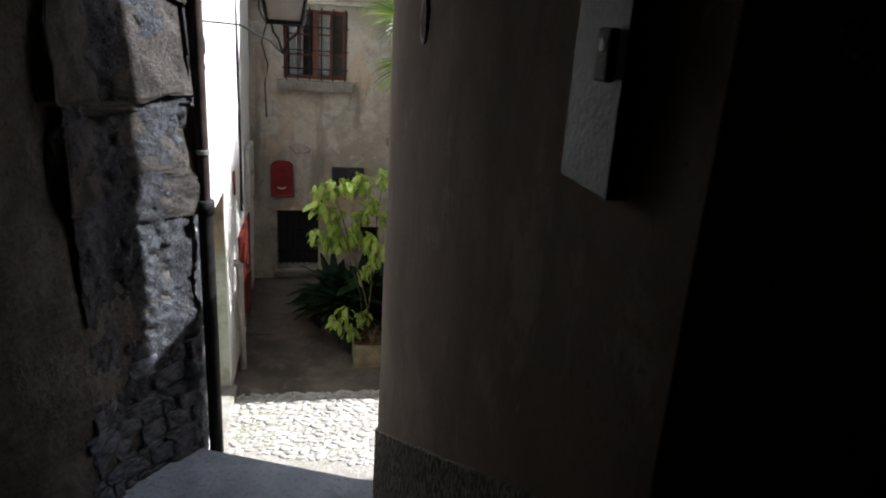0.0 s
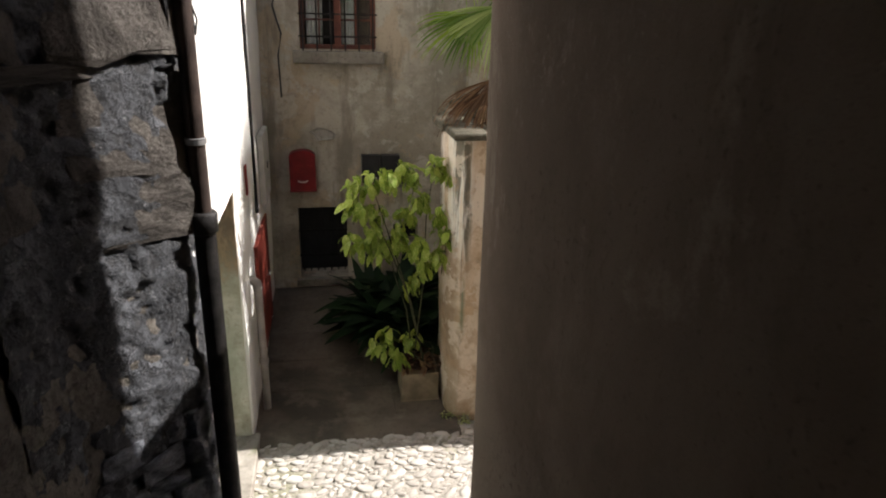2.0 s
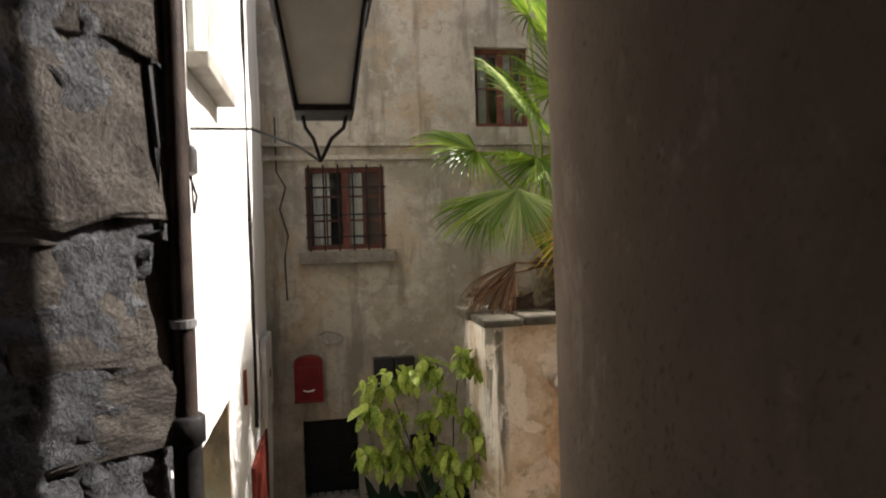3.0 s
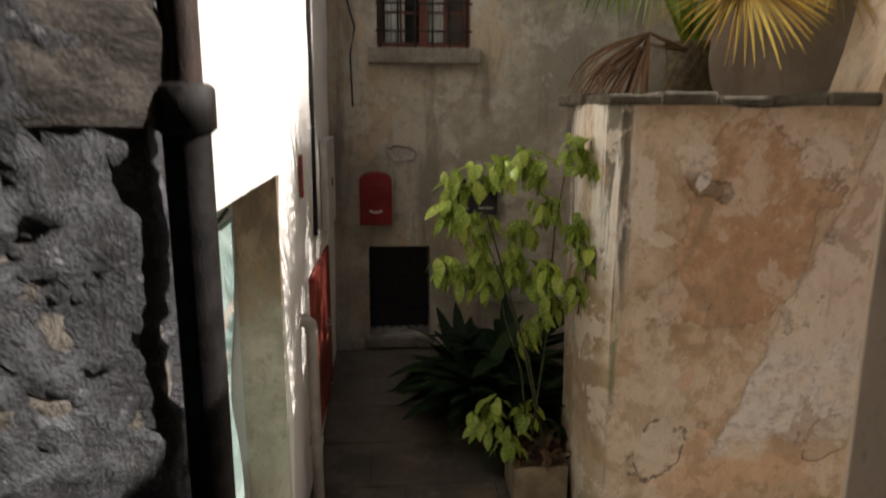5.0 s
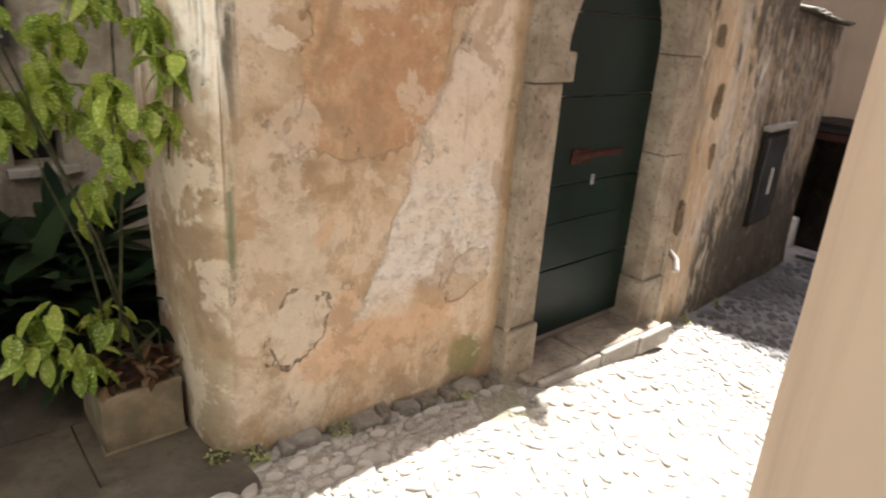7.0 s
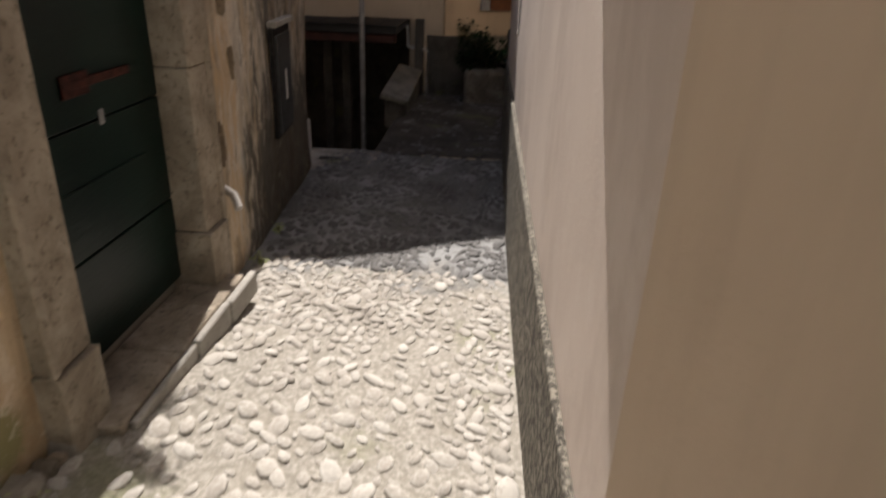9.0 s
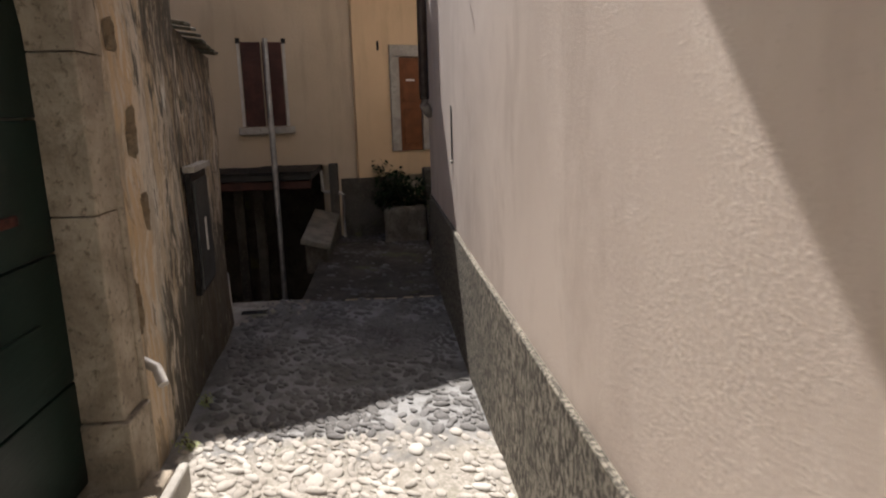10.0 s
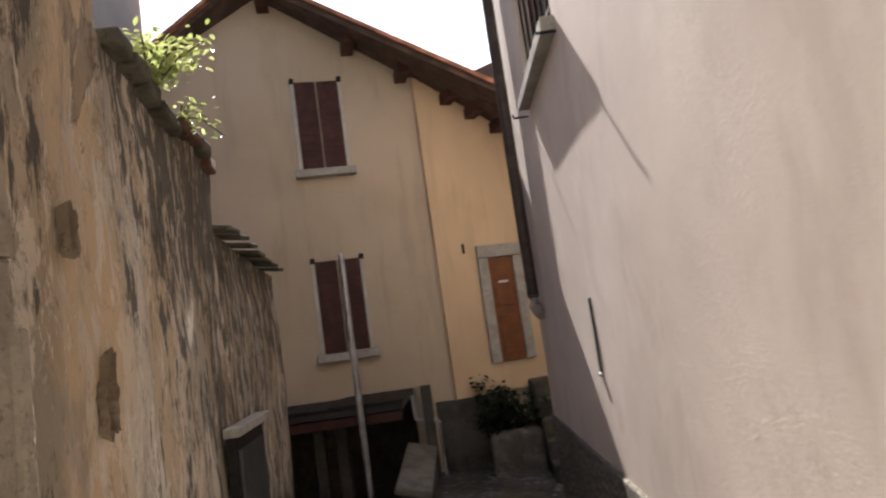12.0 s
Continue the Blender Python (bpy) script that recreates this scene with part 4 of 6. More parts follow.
def far_wall_open():
    bm = far_wall()
    gone = [f for f in bm.faces if f.calc_center_median().z < 0.9 and 5.72 < f.calc_center_median().y < 7.85]
    bmesh.ops.delete(bm, geom=gone, context="FACES")
    return bm


structure("wall_far_house", far_wall_open(), M_OCHRE, "plain ochre plaster gable wall of a far house", "wall")
# the wing's brighter light is put into its plaster colour
WING = [(11.16, 5.10), (11.44, 4.45), (11.94, 3.1)]
wing = sweep_wall(WING, [0.62, 1.0, 2.0, 3.0, 4.0, 5.0, 6.0], -0.12, 0.0, 8.0, 0.25)
for v in wing.verts:
    if v.co.z > 3.5:
        v.co.z = 3.5 + (v.co.z - 3.5) * (far_roof(v.co.y) - 3.56) / 2.5
structure("wall_far_wing", wing, M_OCHRE_LIT, "ochre plaster wing wall of the far house, coloured as lit", "wall")

# ---- plain masonry that closes the houses ----
structure("wall_house_back", box((-0.9, 9.3, 0.0), (4.2, 9.5, 9.5)), M_DULL, "plain inner wall of the house", "wall")
structure("wall_house_side", box((-1.3, 8.26, 0.0), (-0.9, 9.5, 9.5)), M_DULL, "plain side wall of the house", "wall")
structure("roof_house", box((-1.6, 8.0, 9.5), (4.5, 9.6, 9.7)), M_TILE, "clay tile roof of the house", "roof")
structure("floor_house", box((-0.9, 8.62, 2.2), (4.2, 9.3, 2.4)), M_DULL, "dark floor inside the house", "floor")
structure("wall_white_back", box((-2.4, 4.0, 0.0), (-1.6, 8.3, 8.5)), M_DULL, "plain inner wall behind the shop doorway", "wall")
structure("roof_white", box((-2.4, 4.26, 8.5), (-0.72, 8.24, 8.7)), M_TILE, "clay tile roof of the white house", "roof")
structure("roof_beige", box((1.3, 1.2, 6.8), (8.9, 4.2, 7.0)), M_TILE, "clay tile roof of the beige house", "roof")
structure("garden_bed", prism([(1.0, 6.12), (4.2, 6.12), (4.2, 8.24), (1.62, 8.24)], 0.0, 2.32), M_SOIL, "raised garden soil behind the wall", "ground")
# added above view to shade the white wall's far end and the court
structure("shade_block_over_court", box((2.35, 7.85, 4.0), (4.34, 8.24, 7.6)), M_TUNNEL, "tall block behind the garden, added to shade the white wall", "wall")
structure("house_over_garden", box((2.35, 6.18, 0.0), (4.34, 8.24, 4.0)), M_TUNNEL, "plain grey house wall behind the garden", "wall")
# two blocks added to close off skylight over the far ground
structure("house_beyond_lane", box((5.6, 8.3, -1.0), (10.2, 9.2, 6.2)), M_DULL, "plain house block beyond the lane, added to cut skylight", "wall")
structure("sky_block_across", box((9.2, -1.5, -1.0), (13.5, 2.4, 6.6)), M_DULL, "unseen block across from the far door, added to cut skylight", "wall")
# the sunk entrance gets its shade from the darkened concrete
structure("cellar_back", box((12.6, 5.5, -2.4), (12.8, 8.0, 1.2)), M_SHADECONC, "back wall of the sunk entrance, darkened for its shade", "wall")
structure("cellar_roof", box((11.35, 5.5, 0.86), (12.8, 8.0, 1.0)), M_SHADECONC, "ceiling of the sunk entrance, darkened for its shade", "ceiling")
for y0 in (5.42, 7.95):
    structure("cellar_side", box((10.95, y0, -2.4), (12.6, y0 + 0.12, 0.86)), M_SHADECONC, "side wall of the sunk entrance, darkened for its shade", "wall")
structure("cellar_floor", box((11.6, 5.5, -2.4), (12.6, 8.0, -2.2)), M_SHADECONC, "floor of the sunk entrance, darkened for its shade", "floor")
# slab and brackets added above view, only to throw the wall's slanting shadow
balcony = tagged(new("balcony"), "unseen balcony slab placed to cast the beige wall's slanting shadow", "balcony", "", "structure")
part("slab", box((1.7, 4.15, 4.10), (4.35, 4.80, 4.24), 0.01), M_SILL, balcony)
for x0 in (1.9, 3.0, 4.1):
    part("bracket", box((x0, 4.15, 3.86), (x0 + 0.14, 4.55, 4.095), 0.02), M_SILL, balcony)

# ---- stones of the rubble pier ----
rnd = random.Random(4)


def stone_mesh(seed, flat=0.16, mat=M_PIER):
    """A worn squared stone, one metre wide, high and deep before scaling."""
    r = random.Random(seed)
    bm = bmesh.new()
    bmesh.ops.create_cube(bm, size=1.0)
    bmesh.ops.bevel(bm, geom=bm.edges[:], offset=flat, segments=2, affect="EDGES", profile=0.6)
    bmesh.ops.subdivide_edges(bm, edges=[e for e in bm.edges if e.calc_length() > 0.4], cuts=2, use_grid_fill=True)
    for v in bm.verts:
        q = v.co * 2.3 + Vector((seed * 3.7, seed, 0))
        v.co += Vector((noise.noise(q), noise.noise(q + Vector((9, 0, 0))), noise.noise(q + Vector((0, 9, 0))))) * 0.10
        v.co += Vector((noise.noise(q * 3), noise.noise(q * 3 + Vector((9, 0, 0))), noise.noise(q * 3 + Vector((0, 9, 0))))) * 0.07
    me = bpy.data.meshes.new("stone")
    bm.to_mesh(me)
    bm.free()
    me.materials.append(mat)
    return me


STONES = [stone_mesh(i) for i in range(7)]
BLOCKS = [stone_mesh(30 + i, 0.07, M_SHADEBLOCK) for i in range(4)]
PIER_LINE = [(-0.74, 4.30), (-0.765, 4.08), (-0.98, 3.88), (-1.12, 3.70), (-1.20, 3.38)]


def along(line, s):
    for a, b in zip(line, line[1:]):
        a, b = Vector((*a, 0)), Vector((*b, 0))
        length = (b - a).length
        if s <= length:
            return a + (b - a) * s / length, math.degrees(math.atan2(b.y - a.y, b.x - a.x))
        s -= length
    return None, 0


def lay_stone(s, z, w, h, depth, proud, shapes=STONES):
    p, turn = along(PIER_LINE, s)
    if p is None:
        return
    ob = new("stone", rnd.choice(shapes))
    ob.parent = pier
    d = Vector((math.cos(radians(turn)), math.sin(radians(turn)), 0))
    n = Vector((-d.y, d.x, 0))
    q = p + n * (proud - depth / 2)
    ob.matrix_basis = pose(q.x, q.y, z, rnd.uniform(-5, 5), rnd.uniform(-6, 6), turn + rnd.uniform(-7, 7)) @ Matrix.Diagonal((w, depth, h, 1))


z = 0.32
while z < 1.62:
    h = rnd.uniform(0.055, 0.13)
    s = rnd.uniform(0.0, 0.08)
    while s < 1.0:
        w = rnd.uniform(0.08, 0.24)
        lay_stone(s + w / 2, z + h / 2 + rnd.uniform(-0.012, 0.012), w * 1.02, h * rnd.uniform(0.92, 1.08), 0.16, rnd.uniform(0.014, 0.046))
        s += w + 0.012
    z += h + 0.008
# the dressed blocks of the upper corner, half sunk in mortar and darkened for shade
for s_, z_, w_, h_, out_ in ((0.42, 2.55, 0.56, 0.24, 0.03), (0.36, 2.88, 0.50, 0.38, 0.03), (0.84, 2.80, 0.46, 0.44, 0.025), (0.38, 3.36, 0.54, 0.50, 0.045),
                             (0.86, 3.40, 0.50, 0.56, 0.04), (0.38, 3.90, 0.54, 0.50, 0.045), (0.86, 3.96, 0.50, 0.52, 0.04), (0.60, 3.09, 0.74, 0.06, 0.04)):
    lay_stone(s_, z_, w_, h_, 0.16, out_, BLOCKS)


def mortar_coat():
    """The pitted mortar that covers the rubble but for its foot."""
    bm = bmesh.new()
    cols = []
    for i in range(47):
        p, turn = along(PIER_LINE, 0.004 + 0.022 * i)
        if p is None:
            break
        # the outward way is eased from bend to bend
        q0, t0 = along(PIER_LINE, max(0.004, 0.022 * i - 0.10))
        q1, t1 = along(PIER_LINE, 0.022 * i + 0.10)
        d = ((q1 if q1 is not None else p) - q0).normalized()
        n = Vector((-d.y, d.x, 0))
        col = []
        for j in range(176):
            z = 0.3 + 0.024 * j
            q = p + Vector((0, 0, z))
            ease = max(0.0, min(1.0, (z - 1.25 + 0.7 * wob(q, 2.5)) / 0.3))
            pit = min(0.0, noise.noise(q * 16) + 0.05) * 0.055 + noise.noise(q * 30) * 0.010
            col.append(bm.verts.new(q + n * (0.004 + 0.028 * ease + 0.022 * wob(q + Vector((3, 0, 0)), 4.0) + pit)))
        cols.append(col)
    for a_, b_ in zip(cols, cols[1:]):
        for j in range(175):
            bm.faces.new((a_[j], b_[j], b_[j + 1], a_[j + 1]))
    return bm


part("mortar_coat", mortar_coat(), M_COAT, pier, "dark grey pitted mortar", True)

# ---- downpipe and cables on the pier ----
PX, PY = -0.655, 4.12
pipe = thing("downpipe", "dark brown metal downpipe on the corner of the rubble pier", "downpipe", (PX, PY, 0.3))


def rel(ob, pts):
    return [tuple(Vector(p) - ob.location) for p in pts]


part("upper_pipe", tube(rel(pipe, [(PX, PY, 2.47), (PX, PY, 4.0), (PX, PY, 6.8)]), 0.036, 16, True), M_PIPE, pipe, smooth=True)
part("lower_pipe", tube(rel(pipe, [(PX, PY, 0.42), (PX, PY, 1.6), (PX, PY, 2.46)]), 0.045, 16, True), M_IRON, pipe, "black cast iron lower pipe", True)
part("socket", lathe([(0.046, 0), (0.057, 0.01), (0.057, 0.085), (0.046, 0.095)], 18, tuple(Vector((PX, PY, 2.42)) - pipe.location)), M_IRON, pipe, smooth=True)
for bz in (2.79, 3.95):
    c = Vector((PX, PY, bz)) - pipe.location
    br = part("bracket", lathe([(0.037, 0), (0.043, 0.002), (0.043, 0.026), (0.037, 0.028)], 16, tuple(c)), M_STEEL, pipe, "pale metal clamp")
    part("bracket_arm", box((c.x - 0.10, c.y - 0.006, c.z + 0.006), (c.x - 0.035, c.y + 0.006, c.z + 0.022), 0.002), M_STEEL, br)
for k, (dx, dy, r) in enumerate(((-0.085, -0.03, 0.013), (-0.055, -0.045, 0.010), (-0.115, -0.035, 0.012))):
    cab = thing("cable", "dark cable running up the stone corner beside the downpipe", "cable", (PX + dx, PY + dy, 3.12), "cables on the pier")
    pts = [(PX + dx + 0.012 * math.sin(i * 1.3 + k), PY + dy + 0.008 * math.cos(i * 1.7 + k), 3.10 + 0.25 * i) for i in range(14)]
    pts = [(PX + dx - 0.10, PY + dy - 0.03, 3.085), (PX + dx - 0.02, PY + dy - 0.01, 3.09)] + pts
    part("sheath", tube(rel(cab, pts), r, 8), M_CABLE, cab, smooth=True)

# ---- lantern over the passage mouth ----
lamp = thing("street_lantern", "black iron street lantern with frosted glass on a bracket", "lantern", (-0.19, 4.6, 3.56))


def frustum(z0, w0, z1, w1):
    bm = bmesh.new()
    a = [bm.verts.new((sx * w0 / 2, sy * w0 / 2, z0)) for sx, sy in ((-1, -1), (1, -1), (1, 1), (-1, 1))]
    b = [bm.verts.new((sx * w1 / 2, sy * w1 / 2, z1)) for sx, sy in ((-1, -1), (1, -1), (1, 1), (-1, 1))]
    bm.faces.new(a[::-1])
    bm.faces.new(b)
    for i in range(4):
        bm.faces.new((a[i], a[(i + 1) % 4], b[(i + 1) % 4], b[i]))
    return bm


part("glass", frustum(0.015, 0.205, 0.40, 0.335), M_FROST, lamp, "dusty frosted glass panes")
for sx, sy in ((-1, -1), (1, -1), (1, 1), (-1, 1)):
    part("corner_bar", tube([(sx * 0.106, sy * 0.106, 0.0), (sx * 0.172, sy * 0.172, 0.42)], 0.011, 6), M_IRON, lamp)
part("base_frame", box((-0.115, -0.115, -0.012), (0.115, 0.115, 0.014), 0.004), M_IRON, lamp)
part("top_frame", box((-0.195, -0.195, 0.40), (0.195, 0.195, 0.428), 0.006), M_IRON, lamp)
part("hood", frustum(0.428, 0.31, 0.60, 0.20), M_IRON, lamp)
part("cap", frustum(0.60, 0.21, 0.66, 0.10), M_IRON, lamp)
for sx in (-1, 1):
    part("bracket_prong", tube([(sx * 0.085, 0, -0.01), (sx * 0.075, 0.0, -0.06), (sx * 0.035 - 0.01, 0.02, -0.10), (-0.02, 0.03, -0.19)], 0.008, 8), M_IRON, lamp, smooth=True)
part("bracket_arm", tube([(-0.02, 0.03, -0.19), (-0.10, 0.12, -0.12), (-0.3, 0.2, -0.03), (-0.56, 0.25, -0.02)], 0.006, 8), M_IRON, lamp, smooth=True)

# ---- meter box and ring on the passage wall ----
mb = thing("meter_box", "grey flat metal box with a dark latch on the passage wall", "meter box", (0.515, 1.225, 3.285))
part("cover", box((-0.02, -0.12, 0.0), (0.02, 0.11, 0.62), 0.004), M_BOX, mb)
latch = part("latch", box((-0.045, -0.105, 0.20), (-0.026, -0.05, 0.29), 0.006), M_IRON, mb, "dark metal latch")
part("keyhole", tube([(-0.047, -0.078, 0.262), (-0.043, -0.078, 0.262)], 0.012, 10), M_LABEL, latch)
ring = thing("wall_ring", "pale worn ring set round a dark hole in the passage wall", "ring", (0.425, 2.75, 3.60))
bm = bmesh.new()
add_tube(bm, [(-0.008, 0.065 * math.sin(2 * math.pi * k / 24), 0.085 * math.cos(2 * math.pi * k / 24)) for k in range(25)], 0.009, 8, False)
part("rim", bm, M_WHITEBOX, ring, smooth=True)
# flat black disc in place of the hole's shade
part("hole", prism([(0.06 * math.sin(2 * math.pi * k / 24), 0.08 * math.cos(2 * math.pi * k / 24)) for k in range(24)], -0.004, 0.01, 0), M_BLACK, ring, "black disc for the shade in the hole")

# ---- white house: doorway cloth, sill, pipe, red board ----
bm = bmesh.new()
nu, nv = 26, 30
g = []
for i in range(nu + 1):
    row = []
    for j in range(nv + 1):
        y, zz = 4.50 + 1.155 * i / nu, 0.36 + 1.66 * j / nv
        top_drop = 0.14 * (1 - math.cos(math.pi * i / nu)) / 2
        zz -= (1 - i / nu) * 0.18 * (j / nv)
        x = -0.965 + 0.022 * math.sin(y * 16 + zz * 2.2) * (0.4 + 0.6 * (1 - j / nv)) + 0.03 * wob((y * 2, zz * 1.2, 1.0), 1.6)
        row.append(bm.verts.new((x, y, zz)))
    g.append(row)
for i in range(nu):
    for j in range(nv):
        bm.faces.new((g[i][j], g[i + 1][j], g[i + 1][j + 1], g[i][j + 1]))
bmesh.ops.solidify(bm, geom=bm.faces[:], thickness=0.006)
cloth = tagged(link("door_cloth", bm, M_TARP, None, "", True), "pale green cloth with a faded print hung in the shop doorway", "cloth")
rail = thing("cloth_rail", "thin dark rail that carries the doorway cloth", "rail", (-0.965, 5.08, 2.03))
part("bar", tube([(0, -0.58, -0.16), (0, 0.58, 0.02)], 0.008, 8), M_IRON, rail)
stp = tagged(link("door_step", box((-1.6, 4.46, 0.0), (-0.70, 5.70, 0.36), 0.01), M_PAVING), "worn pale stone step of the shop doorway", "step", "", "structure")
structure("shop_back", box((-1.58, 4.3, 0.3), (-1.5, 5.8, 2.6)), M_DULL, "dark back of the shop doorway", "wall")

sill2 = thing("window_sill", "grey stone sill under a shuttered window on the white wall", "window sill", (-0.75, 5.2, 3.78))
part("slab", box((0.0, -0.42, 0.0), (0.10, 0.42, 0.07), 0.006), M_SILL, sill2)
sh2 = thing("shutter", "pale grey-green closed shutter on the white wall", "shutter", (-0.74, 5.2, 3.86))
for sy in (-1, 1):
    part("leaf", box((0.0, sy * 0.19 - 0.185, 0.0), (0.03, sy * 0.19 + 0.185, 1.3), 0.004), plain("pale_shutter_paint", (0.46, 0.48, 0.44), 0.7), sh2)
bellbox = thing("insulator", "grey metal cable fitting on the white wall", "fitting", (-0.735, 4.72, 3.33))
part("body", lathe([(0.02, 0), (0.036, 0.01), (0.036, 0.10), (0.024, 0.12)], 14), M_STEEL, bellbox, smooth=True)
part("wire", tube([(0, 0, 0.02), (0.02, 0.05, -0.08), (0.0, 0.09, -0.15), (-0.01, 0.05, 0.30)], 0.005, 6), M_CABLE, bellbox)

vent = thing("drain_pipe", "grey plastic drain pipe with an elbow on the white wall", "pipe", (-0.70, 6.12, 0.30))
part("riser", tube([(0.02, 0, -0.04), (0.018, 0, 0.5), (0.012, 0.01, 1.03)], 0.030, 12), M_PIPEGREY, vent, smooth=True)
part("elbow", tube([(0.012, 0.01, 1.03), (0.008, 0.012, 1.07), (-0.02, 0.012, 1.095), (-0.06, 0.012, 1.10)], 0.036, 12), M_PIPEGREY, vent, smooth=True)
part("collar", lathe([(0.031, 0), (0.037, 0.004), (0.037, 0.05), (0.031, 0.054)], 12, (0.018, 0.0, 0.40)), M_PIPEGREY, vent)
board = thing("red_board", "brick-red painted metal hatch on the white court wall", "hatch", (-0.745, 6.95, 0.50))
part("panel", box((0.0, -0.42, 0.0), (0.03, 0.55, 1.02), 0.006), M_BRICKRED, board)
part("handle", tube([(0.03, 0.25, 0.52), (0.05, 0.25, 0.52), (0.05, 0.33, 0.53), (0.03, 0.33, 0.53)], 0.006, 6), M_STEEL, board, "small pale handle")
fr = part("frame", box((-0.005, 0.552, -0.06), (0.02, 0.60, 1.10), 0.004), M_LABEL, board, "pale painted edge strip")
cnd = thing("conduit", "thin dark conduit running up the white wall", "conduit", (-0.735, 6.9, 2.2))
part("tube", tube([(0, 0, -0.5), (0.0, 0.02, 1.0), (0, 0.0, 2.4), (0, 0, 4.0)], 0.014, 8), M_IRON, cnd, smooth=True)
cbox = thing("meter_cupboard", "pale grey meter cupboard on the court wall", "meter box", (-0.735, 7.55, 1.66))
part("cover", box((0, -0.28, 0), (0.05, 0.28, 0.62), 0.006), M_WHITEBOX, cbox)
part("lock", box((0.05, -0.02, 0.28), (0.058, 0.02, 0.34), 0.002), M_BLACK, cbox)
tag_ = thing("wall_label", "small orange tag on the white wall", "tag", (-0.735, 6.28, 2.02))
part("plate", box((0, -0.03, 0), (0.012, 0.03, 0.22), 0.004), M_BRICKRED, tag_)
loose = thing("loose_cable", "dark loose cable hanging on the corner of the house", "cable", (-0.60, 8.22, 3.0))
part("sheath", tube([(-0.02, 0, 1.2), (-0.02, -0.01, 0.7), (0.06, -0.02, 0.55), (0.0, -0.03, 0.35), (0.07, -0.03, 0.1), (0.03, -0.02, -0.1), (0.04, -0.01, -0.5)], 0.008, 8), M_CABLE, loose, smooth=True)

# ---- the court house: window, grate, post box ----


def casement(name, label, x0, x1, z0, z1, y, cols, rows, grille=True):
    """A red-brown casement set back in the wall, with panes, a curtain and an iron grille before it."""
    w = tagged(new(name), label, "window", "", "structure")
    w.location = (x0, y, z0)
    W, H = x1 - x0, z1 - z0
    fw = 0.045
    for a, b, c, d in ((0, fw, 0, H), (W - fw, W, 0, H), (fw, W - fw, 0, fw), (fw, W - fw, H - fw, H), (W / 2 - 0.035, W / 2 + 0.035, fw, H - fw)):
        part("frame", box((a, 0.07, c), (b, 0.12, d), 0.004), M_WINWOOD, w)
    for side in (0, 1):
        a, b = (fw, W / 2 - 0.035) if side == 0 else (W / 2 + 0.035, W - fw)
        for i in range(1, rows):
            zz = fw + (H - 2 * fw) * i / rows
            part("glazing_bar", box((a, 0.085, zz - 0.009), (b, 0.108, zz + 0.009)), M_WINWOOD, w)
        part("glazing_bar", box(((a + b) / 2 - 0.009, 0.083, fw), ((a + b) / 2 + 0.009, 0.11, H - fw)), M_WINWOOD, w)
        pane = part("pane", box((a, 0.095, fw), (b, 0.099, H - fw)), M_GLASS, w)
        pane.visible_shadow = False
        bm = bmesh.new()
        n = 14
        c0, c1 = (a + 0.02, a + (b - a) * 0.62) if side == 0 else (a, a + (b - a) * 0.45)
        lo = [bm.verts.new((c0 + (c1 - c0) * i / n, 0.16 + 0.012 * math.sin(i * 2.1), 0.02)) for i in range(n + 1)]
        hi = [bm.verts.new((c0 + (c1 - c0) * i / n, 0.16 + 0.010 * math.sin(i * 2.1), H - 0.02)) for i in range(n + 1)]
        for i in range(n):
            bm.faces.new((lo[i], lo[i + 1], hi[i + 1], hi[i]))
        part("curtain", bm, M_CURTAIN, w, "gathered white curtain", True)
    # black sheet gives the unlit room behind the panes
    part("backing", box((-0.1, 0.55, -0.1), (W + 0.1, 0.56, H + 0.1)), M_BLACK, w, "black panel for the unlit room behind the glass")
    if grille:
        gr = tagged(new("window_grille"), "dark iron bars before the window of the house", "grille")
        gr.location = (x0, y, z0)
        for i in range(cols):
            xx = 0.03 + (W - 0.06) * i / (cols - 1)
            part("bar", tube([(xx, -0.02, -0.05), (xx, -0.02, H + 0.02)], 0.0085, 6), M_IRON, gr)
        for zz in (0.12, H * 0.42, H * 0.75):
            part("cross_bar", box((-0.01, -0.032, zz - 0.008), (W + 0.01, -0.022, zz + 0.008)), M_IRON, gr)
    return w


casement("window_1", "red-brown casement window with small panes and curtains", -0.36, 0.38, 2.96, 3.74, 8.25, 6, 3)
casement("window_2", "dark upper window of the court house", 1.30, 1.85, 4.12, 4.90, 8.25, 4, 2, False)
structure("sill_court", box((-0.43, 8.12, 2.83), (0.45, 8.30, 2.945), 0.008), M_OLDSILL, "grey stone sill under the barred window", "window sill")
for zz, hh in ((3.80, 0.045), (3.93, 0.03)):
    structure("trim_course", box((-0.76, 8.19, zz), (4.2, 8.245, zz + hh), 0.006), M_HOUSE, "thin plaster string course on the house", "trim")
grate = thing("cellar_grate", "dark iron grate over a black cellar opening", "grate", (-0.46, 8.25, 0.57))
# black sheet stands for the cellar's darkness
part("backing", box((-0.02, 0.25, -0.02), (0.54, 0.27, 0.80)), M_BLACK, grate, "black panel for the shade in the opening")
for i in range(7):
    part("bar", tube([(0.04 + 0.073 * i, 0.05, 0.05), (0.04 + 0.073 * i, 0.05, 0.77)], 0.007, 6), M_IRON, grate)
for zz in (0.24, 0.52):
    part("cross_bar", box((0.0, 0.018, zz - 0.012), (0.515, 0.024, zz + 0.012)), M_IRON, grate)
structure("sill_grate", box((-0.50, 8.20, 0.47), (0.10, 8.26, 0.555), 0.012), M_OLDSILL, "low worn stone ledge under the cellar grate", "ledge")
